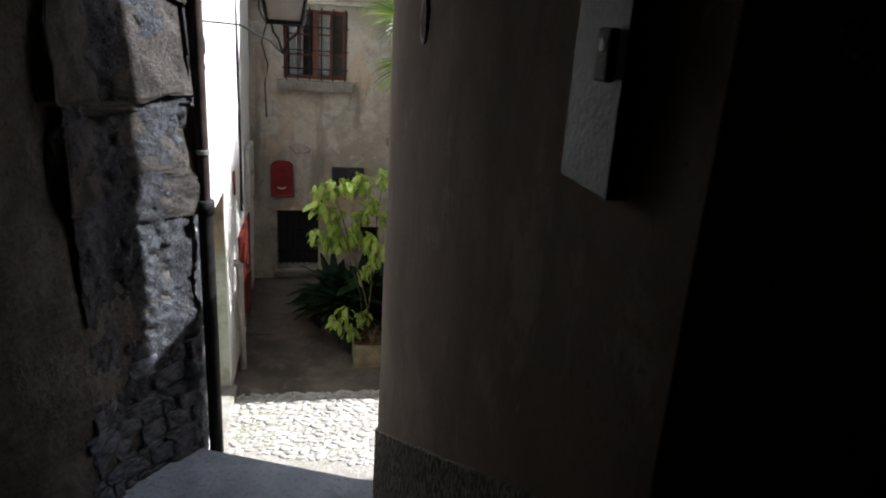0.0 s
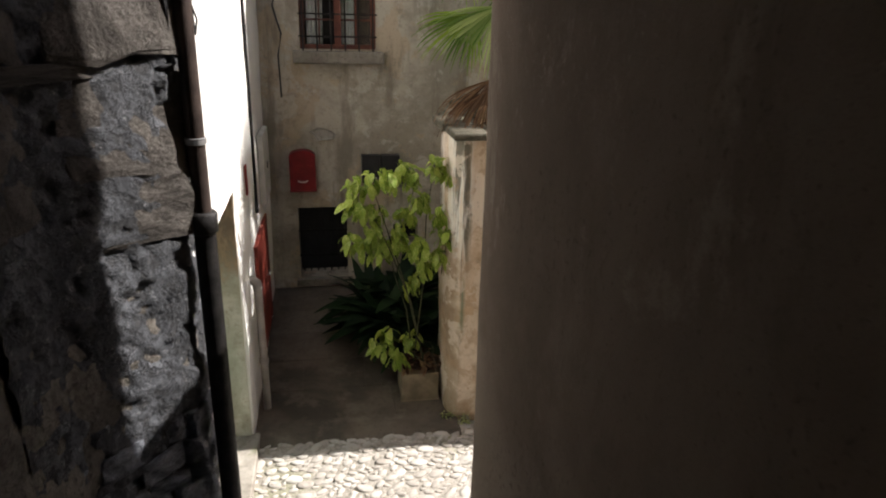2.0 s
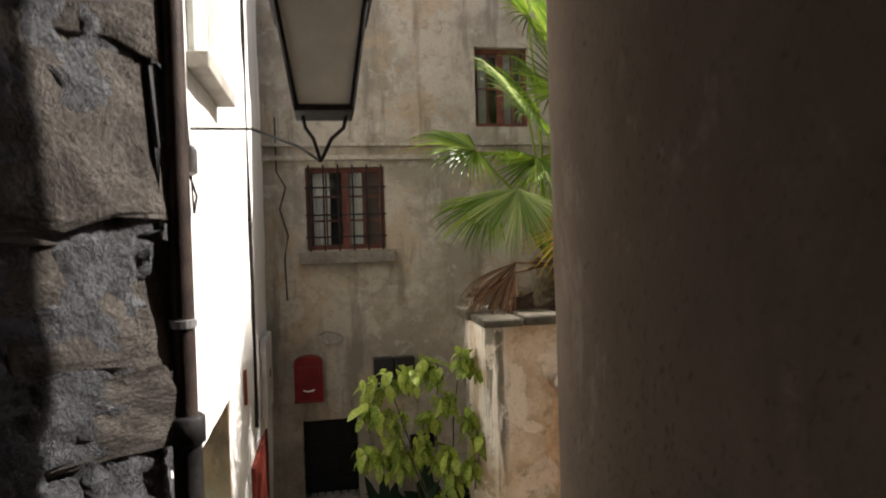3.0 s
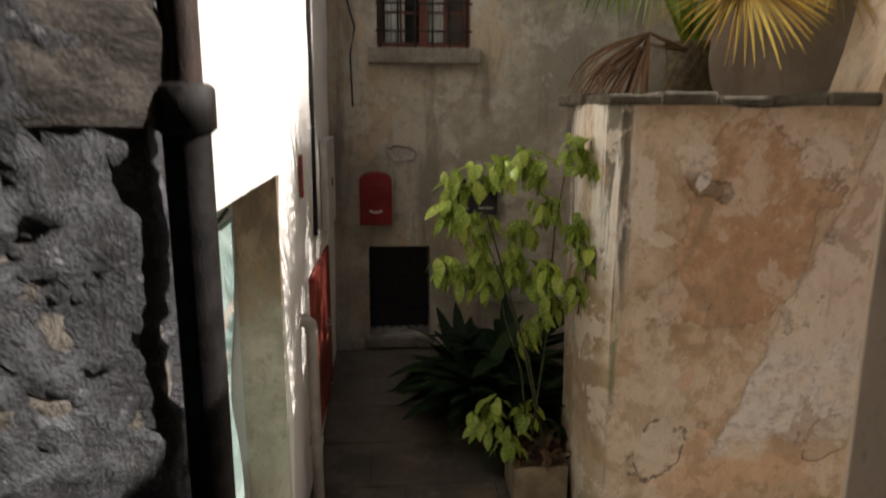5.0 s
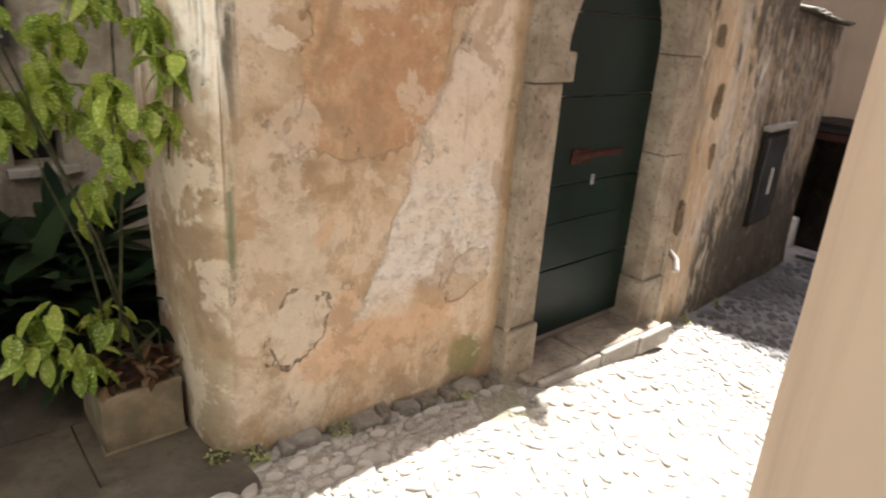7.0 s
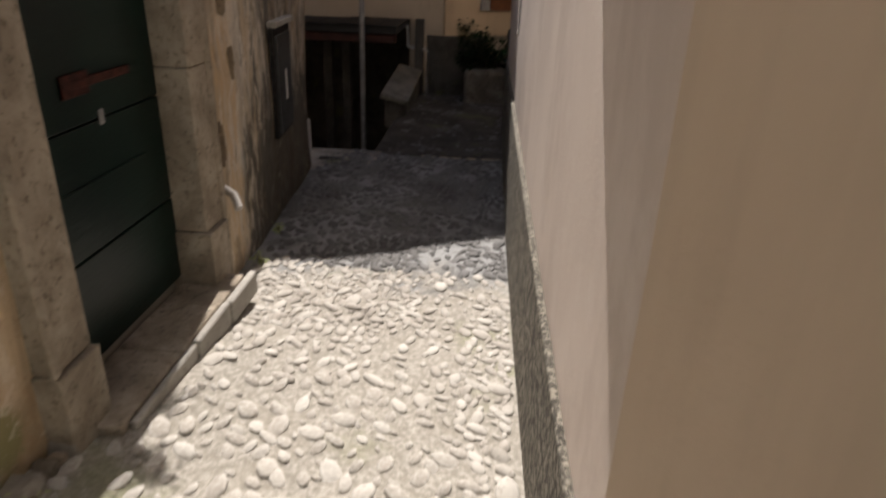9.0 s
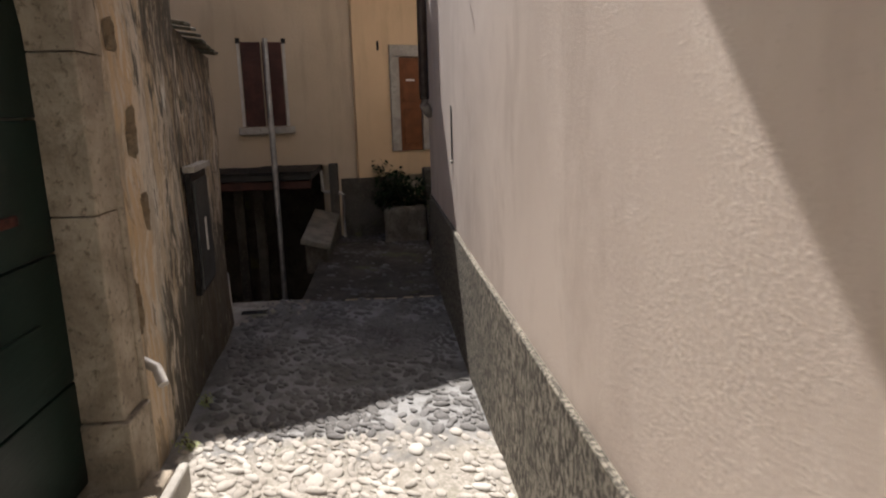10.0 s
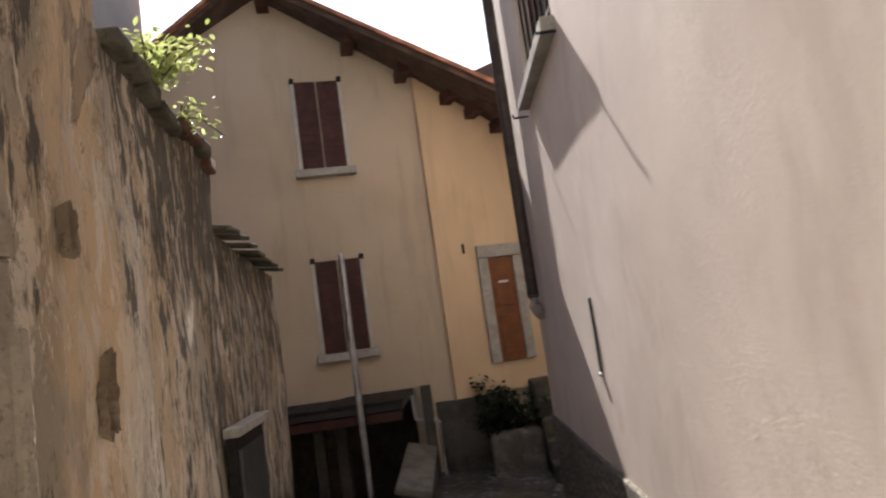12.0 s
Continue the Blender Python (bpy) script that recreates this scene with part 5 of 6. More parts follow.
small = thing("vent_hole", "small black vent opening with a stone ledge in the house wall", "vent", (0.55, 8.25, 0.93))
# the vent's dark inside is this black sheet
part("backing", box((-0.02, 0.2, -0.02), (0.30, 0.22, 0.24)), M_BLACK, small)
part("ledge", box((-0.05, -0.06, -0.06), (0.34, 0.02, -0.005), 0.006), M_SILL, small)

post = thing("post_box", "red metal letter box with a rounded top on the house wall", "letter box", (-0.388, 8.235, 1.56))
outline = [(-0.13, 0.0), (0.13, 0.0)] + [(0.13 * math.cos(a), 0.36 + 0.062 * math.sin(a)) for a in (math.pi * k / 12 for k in range(13))]
part("body", prism(outline, -0.12, 0.0, 1), M_RED, post)
part("flap", box((-0.10, -0.128, 0.27), (0.10, -0.12, 0.33), 0.004), M_RED, post)
bm = bmesh.new()
add_tube(bm, [(-0.05 + 0.1 * k / 10, -0.124, 0.10 + 0.016 * (abs(k - 5) / 5) ** 2) for k in range(11)], 0.008, 6)
part("emblem", bm, M_LABEL, post, "white curved bar")
part("lower_edge", box((-0.136, -0.126, -0.004), (0.136, 0.0, 0.012), 0.003), M_RED, post)
lb = thing("twin_letter_box", "black double letter box on the house wall behind the shrub", "letter box", (0.41, 8.24, 1.63))
for sx in (-1, 1):
    bx = part("box", box((sx * 0.10 - 0.095, -0.11, 0.0), (sx * 0.10 + 0.095, 0.0, 0.29), 0.008), M_BLACK, lb)
    part("slot", box((sx * 0.10 - 0.06, -0.114, 0.05), (sx * 0.10 + 0.06, -0.11, 0.066)), M_STEEL, bx, "pale name slot")

# ---- arched doorway in the garden wall ----
DX, DY = (DOOR_X0 + DOOR_X1) / 2, 5.80
HALF = (DOOR_X1 - DOOR_X0) / 2
portal = tagged(new("door_surround"), "weathered granite surround of the arched doorway", "door surround", "", "structure")


def portal_block(x0, x1, z0, z1, y0=5.70, y1=5.95, bevel=0.008):
    part("block", box((x0, y0, z0), (x1, y1, z1), bevel), M_GRANITE, portal)


for sx in (-1, 1):
    inner = DX + sx * HALF
    outer = inner + sx * 0.215
    lo, hi = min(inner, outer), max(inner, outer)
    portal_block(lo - 0.012, hi + 0.012, -0.12, 0.44, 5.715, 5.96)
    if sx < 0:
        # the impost stands into the opening
        portal_block(lo, hi, 0.445, 1.70, 5.738)
        portal_block(lo, hi + 0.065, 1.705, SPRING + 0.015, 5.730, 5.96)
    else:
        portal_block(lo, hi, 0.445, 1.25, 5.738)
        portal_block(lo, hi, 1.254, SPRING, 5.735)
    # raised roll along the outer edge
    part("moulding", box((outer - 0.022, 5.722, 0.445), (outer + 0.022, 5.745, 1.70), 0.01), M_GRANITE, portal)
NV = 5
for k in range(NV):
    a0, a1 = math.pi * k / NV, math.pi * (k + 1) / NV - 0.004
    pts = [(DX + r * math.cos(a), SPRING + 0.004 + r * math.sin(a)) for r, a in [(HALF, a0 + (a1 - a0) * i / 4) for i in range(5)] + [(HALF + 0.22, a1 - (a1 - a0) * i / 4) for i in range(5)]]
    part("voussoir", prism(pts, 5.732 + 0.003 * (k % 2), 5.95, 1), M_GRANITE, portal)
# plaster that fills the corners over the arch
bm = bmesh.new()
for sx in (-1, 1):
    rr = HALF + 0.16
    arc = [(DX + sx * rr * math.cos(a), SPRING + rr * math.sin(a)) for a in (math.pi / 2 * k / 10 for k in range(11))]
    edge_ = [(DX + sx * 0.69, 2.55), (DX + sx * 0.69, SPRING)]
    outline = arc + [(DX, 2.55)] + edge_
    t_ = prism(outline, 5.788, 5.93, 1)
    me_ = bpy.data.meshes.new("tmp")
    t_.to_mesh(me_)
    t_.free()
    bm.from_mesh(me_)
    bpy.data.meshes.remove(me_)
for sx in (-1, 1):
    e0, e1 = sorted((DX + sx * (HALF + 0.14), DX + sx * 0.69))
    add_box(bm, (e0, 5.792, -0.2), (e1, 5.93, SPRING))
structure("wall_portal_fill", bm, M_ORANGE, "peeling plaster beside and over the arched doorway", "wall")
gdoor = tagged(new("door_1"), "dark green painted plank door under the stone arch, closed", "door", "", "structure")
pl = [DOOR_X0 - 0.02 + (DOOR_X1 - DOOR_X0 + 0.04) * i / 4 for i in range(5)]
for a, b in ((0.20, 0.62), (0.628, 1.12), (1.128, 1.60), (1.608, 2.02), (2.028, 2.40)):
    part("plank", box((pl[0], 5.90, a), (pl[4], 5.935, b), 0.005), M_GREEN, gdoor)
part("bolt", box((2.84, 5.885, 1.262), (3.27, 5.90, 1.298), 0.006), M_RUST, gdoor, "rusty red sliding bolt")
part("bolt_plate", box((2.80, 5.888, 1.235), (2.97, 5.903, 1.32), 0.006), M_RUST, gdoor, "rusty bolt plate")
part("keyhole_plate", box((3.01, 5.892, 1.10), (3.04, 5.903, 1.16), 0.004), M_STEEL, gdoor, "small steel keyhole plate")
for z_ in (0.9, 2.12):
    part("strap", box((pl[0], 5.893, z_ - 0.006), (pl[4] - 0.2, 5.903, z_ + 0.006), 0.002), M_GREEN, gdoor)
structure("door_reveal", box((DOOR_X0 - 0.3, 5.94, -0.2), (DOOR_X1 + 0.3, 5.98, 2.6)), M_DULL, "plain wall behind the door", "wall")
dstep = tagged(new("doorstep"), "pale worn stone doorstep with a cracked front edge", "doorstep", "", "structure")
for x0, x1 in ((2.36, 2.86), (2.866, 3.28), (3.286, 3.64)):
    part("slab", box((x0, 5.625, -0.08), (x1, 5.91, 0.158 + 0.004 * math.sin(x0 * 9)), 0.012), M_GRANITE, dstep)
for x0, x1, y0 in ((2.40, 2.95, 5.592), (2.955, 3.33, 5.585), (3.336, 3.70, 5.578)):
    part("lip", box((x0, y0, 0.02), (x1, 5.622, 0.156 + 0.004 * math.sin(x0 * 7)), 0.014), M_SILL, dstep, "pale worn front edge")
structure("plinth", box((1.9, 5.735, -0.1), (2.34, 5.80, 0.16), 0.02), M_GRANITE, "low stone at the foot of the garden wall", "plinth")

cap = tagged(new("garden_coping"), "mossy dark stone coping of the garden wall", "coping", "", "structure")
for k in range(5):
    x0 = 0.71 + 0.262 * k
    part("slab", box((x0, 5.755 + 0.012 * (k % 2), 2.495), (x0 + 0.255, 6.12, 2.545 + 0.012 * math.sin(k * 2)), 0.014), rough_stone("mossy_coping", (0.065, 0.06, 0.042), (0.14, 0.125, 0.095), (0.03, 0.033, 0.016), 0.025) if k == 0 else bpy.data.materials["mossy_coping"], cap)
for k in range(9):
    y0 = 6.13 + 0.23 * k
    xs = 0.685 + max(0.0, y0 - 6.35) * 0.33
    part("slab", box((xs, y0, 2.495), (xs + 0.3, y0 + 0.222, 2.555 + 0.012 * math.sin(k * 3)), 0.014), bpy.data.materials["mossy_coping"], cap)
pl5 = thing("number_plate", "white enamel plate with a dark bar on the streaked wall", "plate", (3.98, 5.80, 2.58))
part("plate", box((-0.085, -0.012, 0.0), (0.085, 0.0, 0.17), 0.002, pose(0, 0, 0, 0, 0, 5)), M_LABEL, pl5)
part("bar", box((-0.022, -0.016, 0.04), (0.022, -0.013, 0.13), 0.001, pose(0, 0, 0, 0, 0, 5)), M_BLACK, pl5, "dark plain bar")
gp = thing("gutter_pipe", "grey metal rain pipe on the house beyond the lane", "downpipe", (7.6, 8.24, 0.0))
part("pipe", tube([(0, 0, -1.0), (0, 0, 3.0), (0, 0, 6.2)], 0.05, 12), M_STEEL, gp, smooth=True)
fb = thing("meter_cover", "dark grey metal meter cover on the streaked wall", "meter box", (5.28, 5.935, 0.50))
turn6 = pose(0, 0, 0, 0, 0, 5.2)
part("frame", box((-0.05, -0.035, -0.03), (0.50, 0.0, 0.76), 0.006, turn6), M_IRON, fb)
part("lid", box((0.0, -0.05, 0.0), (0.45, -0.034, 0.70), 0.004, turn6), M_BOX, fb)
part("sticker", box((0.20, -0.054, 0.22), (0.26, -0.051, 0.44), 0.0005, turn6), M_LABEL, fb, "worn white sticker")
part("top_edge", box((-0.08, -0.07, 0.76), (0.53, 0.0, 0.80), 0.006, turn6), M_SILL, fb, "thin stone lintel")
stub = thing("lead_stub", "short bent grey lead pipe at the foot of the streaked wall", "pipe", (3.86, 5.74, 0.50))
part("tube", tube([(0.0, 0.05, 0.06), (-0.02, -0.02, 0.03), (-0.07, -0.06, -0.03)], 0.024, 10), M_PIPEGREY, stub, smooth=True)
lowcap = tagged(new("tile_coping"), "crumbling tile coping on the lower wall", "coping", "", "structure")
for k in range(7):
    t_ = 0.2 * k
    part("tile", box((0, -0.06, 0), (0.21, 0.24, 0.022), 0.004, pose(5.46 + t_, 5.955 + 0.1 * t_, 2.17 - 0.07 * t_, 8, -3 + 3 * math.sin(k * 5), 5.8)), bpy.data.materials["mossy_coping"], lowcap)

# mossy stones and a broken brick on top of the streaked wall
topcap = tagged(new("wall_coping"), "dark mossy stones on top of the streaked wall", "coping", "", "structure")
for k in range(9):
    s_ = 0.80 + 0.115 * k
    q = Vector((3.62, 5.80, 0)) + Vector((0.996, 0.0898, 0)) * s_
    part("stone", box((0, -0.045 - 0.01 * (k % 2), -0.03), (0.113, 0.27, 0.035 + 0.012 * math.sin(k * 4)), 0.014, pose(q.x, q.y, past_top(s_ + 0.05), 3 * math.sin(k * 3), 8 + 5 * math.sin(k * 7), 5.2 + 3 * math.sin(k * 5))), bpy.data.materials["mossy_coping"] if k not in (5, 6, 8) else M_TERRA, topcap, "" if k not in (5, 6, 8) else "broken red brick")

# ---- alley wall: window, slit, pipe ----
w3 = tagged(new("window_3"), "grey window with iron bars high on the beige wall", "window", "", "structure")
part("sill", box((6.02, 4.02, 3.13), (7.43, 4.235, 3.215), 0.006), M_SILL, w3, "pale stone sill")
part("frame", box((6.07, 3.98, 3.22), (6.13, 4.04, 4.75)), M_WINWOOD, w3)
part("frame", box((7.31, 3.98, 3.22), (7.37, 4.04, 4.75)), M_WINWOOD, w3)
part("frame", box((6.68, 3.98, 3.22), (6.76, 4.04, 4.75)), M_WINWOOD, w3)
pn = part("pane", box((6.13, 4.0, 3.24), (7.31, 4.005, 4.75)), M_GLASS, w3)
pn.visible_shadow = False
# darkness behind these panes is a black sheet
part("backing", box((6.0, 3.6, 3.1), (7.45, 3.62, 4.85)), M_BLACK, w3)
gr3 = thing("window_bars", "dark iron bars before the beige wall's window", "grille", (6.07, 4.12, 3.25))
for i in range(7):
    part("bar", tube([(0.04 + 0.203 * i, 0.0, -0.03), (0.04 + 0.203 * i, 0.0, 1.5)], 0.010, 6), M_IRON, gr3)
for zz in (0.10, 0.8, 1.42):
    part("cross_bar", box((-0.005, -0.012, zz - 0.012), (1.305, 0.012, zz + 0.012)), M_IRON, gr3)
for xx in (5.98, 7.50):
    hk = thing("shutter_hook", "small dark iron shutter hook on the beige wall", "hook", (xx, 4.16, 3.10))
    part("pin", tube([(0, 0, 0), (0, 0.11, 0), (0, 0.12, 0.03)], 0.008, 6), M_IRON, hk)
slit = thing("wall_slit", "narrow dark slit with a pale lip in the beige wall", "vent", (6.325, 4.165, 1.20))
# black strip near the wall face stands for the slit's shade
part("backing", box((-0.028, -0.03, 0.004), (0.028, -0.006, 0.43)), M_BLACK, slit)
part("lip", box((-0.035, -0.03, -0.02), (0.04, 0.004, 0.0), 0.003), M_SILL, slit)
bp = thing("brown_downpipe", "brown metal downpipe at the end of the beige wall", "downpipe", (8.36, 4.24, 1.72))
part("pipe", tube([(0, 0, 0), (0, 0, 2.0), (0, 0, 5.1)], 0.052, 14), M_PIPE, bp, smooth=True)
part("shoe", tube([(0, 0, 0.02), (0, 0, -0.06), (0.03, -0.03, -0.12), (0.10, -0.06, -0.15)], 0.055, 12), M_PIPEGREY, bp, "pale curved pipe shoe", True)

# ---- far house ----


def at_far(y, z, lo, hi, bevel=0.0):
    return box(lo, hi, bevel, far_pose(y, z))


def at_wing(y, z, lo, hi, bevel=0.0):
    return box(lo, hi, bevel, Matrix.Translation((-0.075, 0, 0)) @ far_pose(y, z))


def far_window(y, z0, z1, width):
    w = tagged(new("window_far"), "closed brown louvred shutters with a stone sill on the ochre house", "window", "", "structure")
    h = z1 - z0
    for sx in (0, 1):
        lf = part("shutter", at_far(y, z0, (sx * width / 2 + 0.012, -0.035, 0.0), ((sx + 1) * width / 2 - 0.012, -0.005, h), 0.004), M_BROWN, w)
        for k in range(14):
            zz = 0.06 + (h - 0.12) * k / 13
            part("louvre", at_far(y, z0, (sx * width / 2 + 0.05, -0.045, zz - 0.014), ((sx + 1) * width / 2 - 0.05, -0.034, zz + 0.014)), M_BROWN, lf)
    for xx in (-0.02, width + 0.02):
        part("reveal", at_far(y, z0, (xx - 0.018, -0.022, 0.0), (xx + 0.018, -0.002, h + 0.02)), M_WHITEBOX, w, "pale painted edge")
        part("hinge", at_far(y, z0, (xx - 0.03, -0.05, h - 0.02), (xx + 0.03, -0.03, h + 0.05)), M_IRON, w)
    part("sill", at_far(y, z0, (-0.10, -0.12, -0.11), (width + 0.10, 0.0, -0.01), 0.008), M_SILL, w, "grey stone sill")


far_window(6.67, 1.44, 2.61, 0.585)
far_window(6.67, 3.83, 5.02, 0.585)
fd = tagged(new("door_far"), "varnished brown panelled door in a grey stone surround", "door", "", "structure")
part("leaf", at_wing(4.44, 1.0, (0.0, -0.02, 0.0), (0.36, 0.0, 1.40)), M_DOORWOOD, fd)
for a, b in ((0.10, 0.62), (0.74, 1.28)):
    part("panel", at_wing(4.44, 1.0, (0.06, -0.03, a), (0.30, -0.018, b), 0.006), M_DOORWOOD, fd)
for lo, hi in (((-0.15, -0.05, 0.0), (-0.005, 0.0, 1.405)), ((0.365, -0.05, 0.0), (0.50, 0.0, 1.405)), ((-0.15, -0.055, 1.408), (0.50, 0.0, 1.58))):
    part("surround", at_wing(4.44, 1.0, lo, hi, 0.008), M_SILL, fd, "grey stone surround")
part("plate", at_wing(4.44, 1.0, (0.11, -0.032, 1.05), (0.25, -0.03, 1.08)), M_LABEL, fd)
n7 = thing("house_number", "small dark plate mark beside the far door", "plate", tuple(far_pose(4.74, 2.50).translation + Vector((-0.085, 0, 0))))
part("bar", box((-0.012, -0.02, 0.0), (0.012, 0.02, 0.13), 0.002, far_frame(4.74)[1]), M_IRON, n7)
structure("plinth_far", sweep_wall([(11.18, 5.38), (11.12, 5.12), (11.42, 4.44)], [-0.4, 0.1, 0.4, 0.62], -0.05, 0.0), M_SHADECONC, "grey cement plinth of the far house", "plinth")

roof = tagged(new("roof_far"), "brown boarded roof overhang with beams and clay tiles", "roof", "", "structure")


def roof_slab(y0, y1, lift, thick, x0, x1, name, mat):
    bm = bmesh.new()
    vs = []
    for y in (y0, y1):
        for x in (x0, x1):
            for dz in (lift, lift + thick):
                vs.append(bm.verts.new((x, y, far_roof(y) + dz)))
    for q in ((0, 1, 3, 2), (4, 6, 7, 5), (0, 4, 5, 1), (2, 3, 7, 6), (1, 5, 7, 3), (0, 2, 6, 4)):
        bm.faces.new([vs[i] for i in q])
    part(name, bm, mat, roof)


roof_slab(7.03, 2.9, -0.06, 0.07, 10.35, 13.5, "boards", M_ROOF)
roof_slab(7.03, 9.8, -0.06, 0.07, 10.35, 13.5, "boards", M_ROOF)
roof_slab(7.03, 2.8, 0.015, 0.06, 10.28, 13.5, "tiles", M_TILE)
roof_slab(7.03, 9.9, 0.015, 0.06, 10.28, 13.5, "tiles", M_TILE)
for y in (8.3, 6.94, 5.93, 5.27, 4.72, 4.40, 4.07):
    p, r = far_frame(y)
    part("beam", box((-0.08, -0.42, -0.22), (0.08, 0.2, -0.07), 0.01, Matrix.Translation((p.x, y, far_roof(y))) @ r), M_BROWN, roof)

# sunk entrance under a canopy, with its pole, parapet and pipe
structure("pit_floor", box((7.5, 5.6, -2.4), (11.6, 8.2, -2.2)), M_SHADECONC, "floor of the sunk entrance, darkened for its shade", "floor")
structure("pit_wall", box((7.3, 7.9, -2.4), (11.0, 8.2, 0.9)), M_SHADECONC, "plain side wall of the sunk entrance", "wall")
structure("pit_side", box((7.42, 5.46, -2.4), (11.3, 5.58, -0.32)), M_SHADECONC, "retaining wall of the sunk entrance", "wall")
structure("landing", box((6.75, 5.50, -0.6), (7.52, 7.9, -0.225), 0.01), M_PAVING, "grey stone landing slab at the top of the sunk steps", "landing")
for i in range(5):
    structure("pit_step", box((7.525 + 0.28 * i, 5.60, -2.2), (7.80 + 0.28 * i, 7.9, -0.42 - 0.19 * i), 0.008), M_SHADECONC, "stone step of the sunk entrance, darkened for its shade", "step")
drain = thing("drain_cover", "small slotted drain in the landing slab", "drain", (7.10, 5.98, -0.222))
for k in range(3):
    part("slot", box((-0.02 + 0.045 * k, -0.12, 0.0), (0.0 + 0.045 * k, 0.12, 0.004)), M_BLACK, drain)
# white enamel block stands in for a sunlit patch on stone
sunlit_block = thing("sunlit_patch_block", "white block for a sunlit patch of stone by the low wall", "stone", (7.40, 6.33, -0.23))
bm = box((-0.06, -0.07, 0.0), (0.06, 0.07, 0.34), 0.025)
for v in bm.verts:
    v.co += Vector((1, 1, 0)) * 0.02 * wob(v.co, 9.0)
part("block", bm, M_LABEL, sunlit_block)
canopy = tagged(new("canopy"), "dark tiled canopy over the sunk entrance of the far house", "canopy", "", "structure")
part("slab", box((9.9, 5.68, 0.74), (11.3, 7.9, 0.83), 0.01), M_BLACK, canopy, "dark boarded canopy")
for k in range(8):
    part("slate", box((9.86, 5.66 + 0.28 * k, 0.834), (11.1, 5.935 + 0.28 * k, 0.855 + 0.006 * (k % 3)), 0.004), M_IRON, canopy)
part("beam", box((9.95, 5.70, 0.62), (10.07, 7.9, 0.735), 0.01), M_BROWN, canopy)
for y in (6.45, 6.72):
    part("post", box((10.5, y, -2.2), (10.62, y + 0.13, 0.82), 0.01), M_SHADECONC, canopy, "grey stone post")
parap = tagged(new("parapet"), "low rough parapet with a sloping stone cap beside the sunk entrance", "parapet", "", "structure")
part("wall", box((9.3, 5.46, -0.4), (10.95, 5.75, 0.02), 0.02), M_DARKWALL, parap)
part("cap", box((9.2, 5.42, 0.02), (11.0, 5.80, 0.10), 0.02, Matrix.Translation((10.1, 5.6, 0.05)) @ pose(0, 0, 0, 14, -4, 0) @ Matrix.Translation((-10.1, -5.6, -0.05))), M_OLDSILL, parap, "pale sloping cap stone")
pole = thing("steel_pole", "tall galvanised steel pole standing by the sunk entrance", "pole", (9.73, 6.12, -2.2))
part("lower_tube", tube([(0, 0, 0), (0, 0, 3.2), (0, 0, 3.75)], 0.036, 14), M_STEEL, pole, smooth=True)
part("upper_tube", tube([(0, 0, 3.75), (0, 0, 4.2), (0, 0, 4.73)], 0.031, 14), M_STEEL, pole, smooth=True)
gas = thing("gas_pipe", "thin grey pipe along the foot of the far house", "pipe", (11.0, 5.6, -0.25))
part("tube", tube([(0.02, 0.06, 1.02), (0.0, 0.05, 0.72), (0.0, 0.02, 0.70), (0.0, -0.22, 0.68), (0, -0.25, 0.64), (0, -0.25, 0.0)], 0.022, 8), M_WHITEBOX, gas, smooth=True)

# stone steps to the far door with plants beside them
for k in range(5):
    structure("far_step", box((9.9 + 0.28 * k, 3.2, -0.4), (11.8, 4.12, -0.08 + 0.2 * k), 0.02), M_SHADECONC, "worn grey stone step up to the far door", "step")
# the bed's shade comes from the dark rubble colour
structure("far_retaining", box((10.55, 4.12, -0.4), (11.4, 4.75, 0.22), 0.06), M_DARKWALL, "rough stone plant bed before the far door, darkened for shade", "wall")

# distance
structure("backdrop_house", box((18, -1.5, -1), (24, 3.9, 7.1)), M_DULL, "far grey house under a dark roof", "house")
structure("backdrop_roof", prism([(-2.0, 7.0), (4.4, 7.0), (4.4, 7.25), (1.2, 8.2), (-2.0, 7.25)], 17.6, 24.4, 0), M_ROOF, "dark roof edge of a far house", "roof")
bm = bmesh.new()
bmesh.ops.create_cone(bm, cap_ends=True, segments=40, radius1=420, radius2=30, depth=230, matrix=Matrix.Translation((620, -40, 100)))
bmesh.ops.subdivide_edges(bm, edges=bm.edges[:], cuts=2)
for v in bm.verts:
    v.co += Vector((0, 0, 22 * noise.noise(v.co * 0.012)))
structure("backdrop_hill", bm, M_HILL, "wooded hill far behind the village, coloured blue for haze", "hill", True)

# chipped holes in the streaked wall
for x, z_, r_ in ((3.95, 0.76, 0.045), (4.20, 1.53, 0.042), (4.06, 1.95, 0.024), (4.28, 1.16, 0.028)):
    ch = thing("plaster_chip", "long ragged hole where plaster flaked off the streaked wall", "hole", (x, 5.80 + 0.09 * (x - 3.62) - 0.012, z_))
    bm = bmesh.new()
    rim, inner_ = [], []
    for k in range(36):
        a = 2 * math.pi * k / 36
        q = Vector((math.cos(a), math.sin(a), x * 5))
        f_ = 0.85 + 0.55 * wob(q, 1.7) + 0.35 * wob(q, 4.5)
        rim.append(bm.verts.new((r_ * f_ * math.cos(a), -0.018, 2.9 * r_ * f_ * math.sin(a))))
        inner_.append(bm.verts.new((0.82 * r_ * f_ * math.cos(a), 0.014, 2.5 * r_ * f_ * math.sin(a))))
    for k in range(36):
        bm.faces.new((rim[k], rim[(k + 1) % 36], inner_[(k + 1) % 36], inner_[k]))
    bm.faces.new(inner_)
    part("edge", bm, M_LOSS, ch)
pc = thing("plaster_loss", "patch of bare grey stone where plaster fell off the house wall", "patch", (-0.17, 8.228, 2.13))
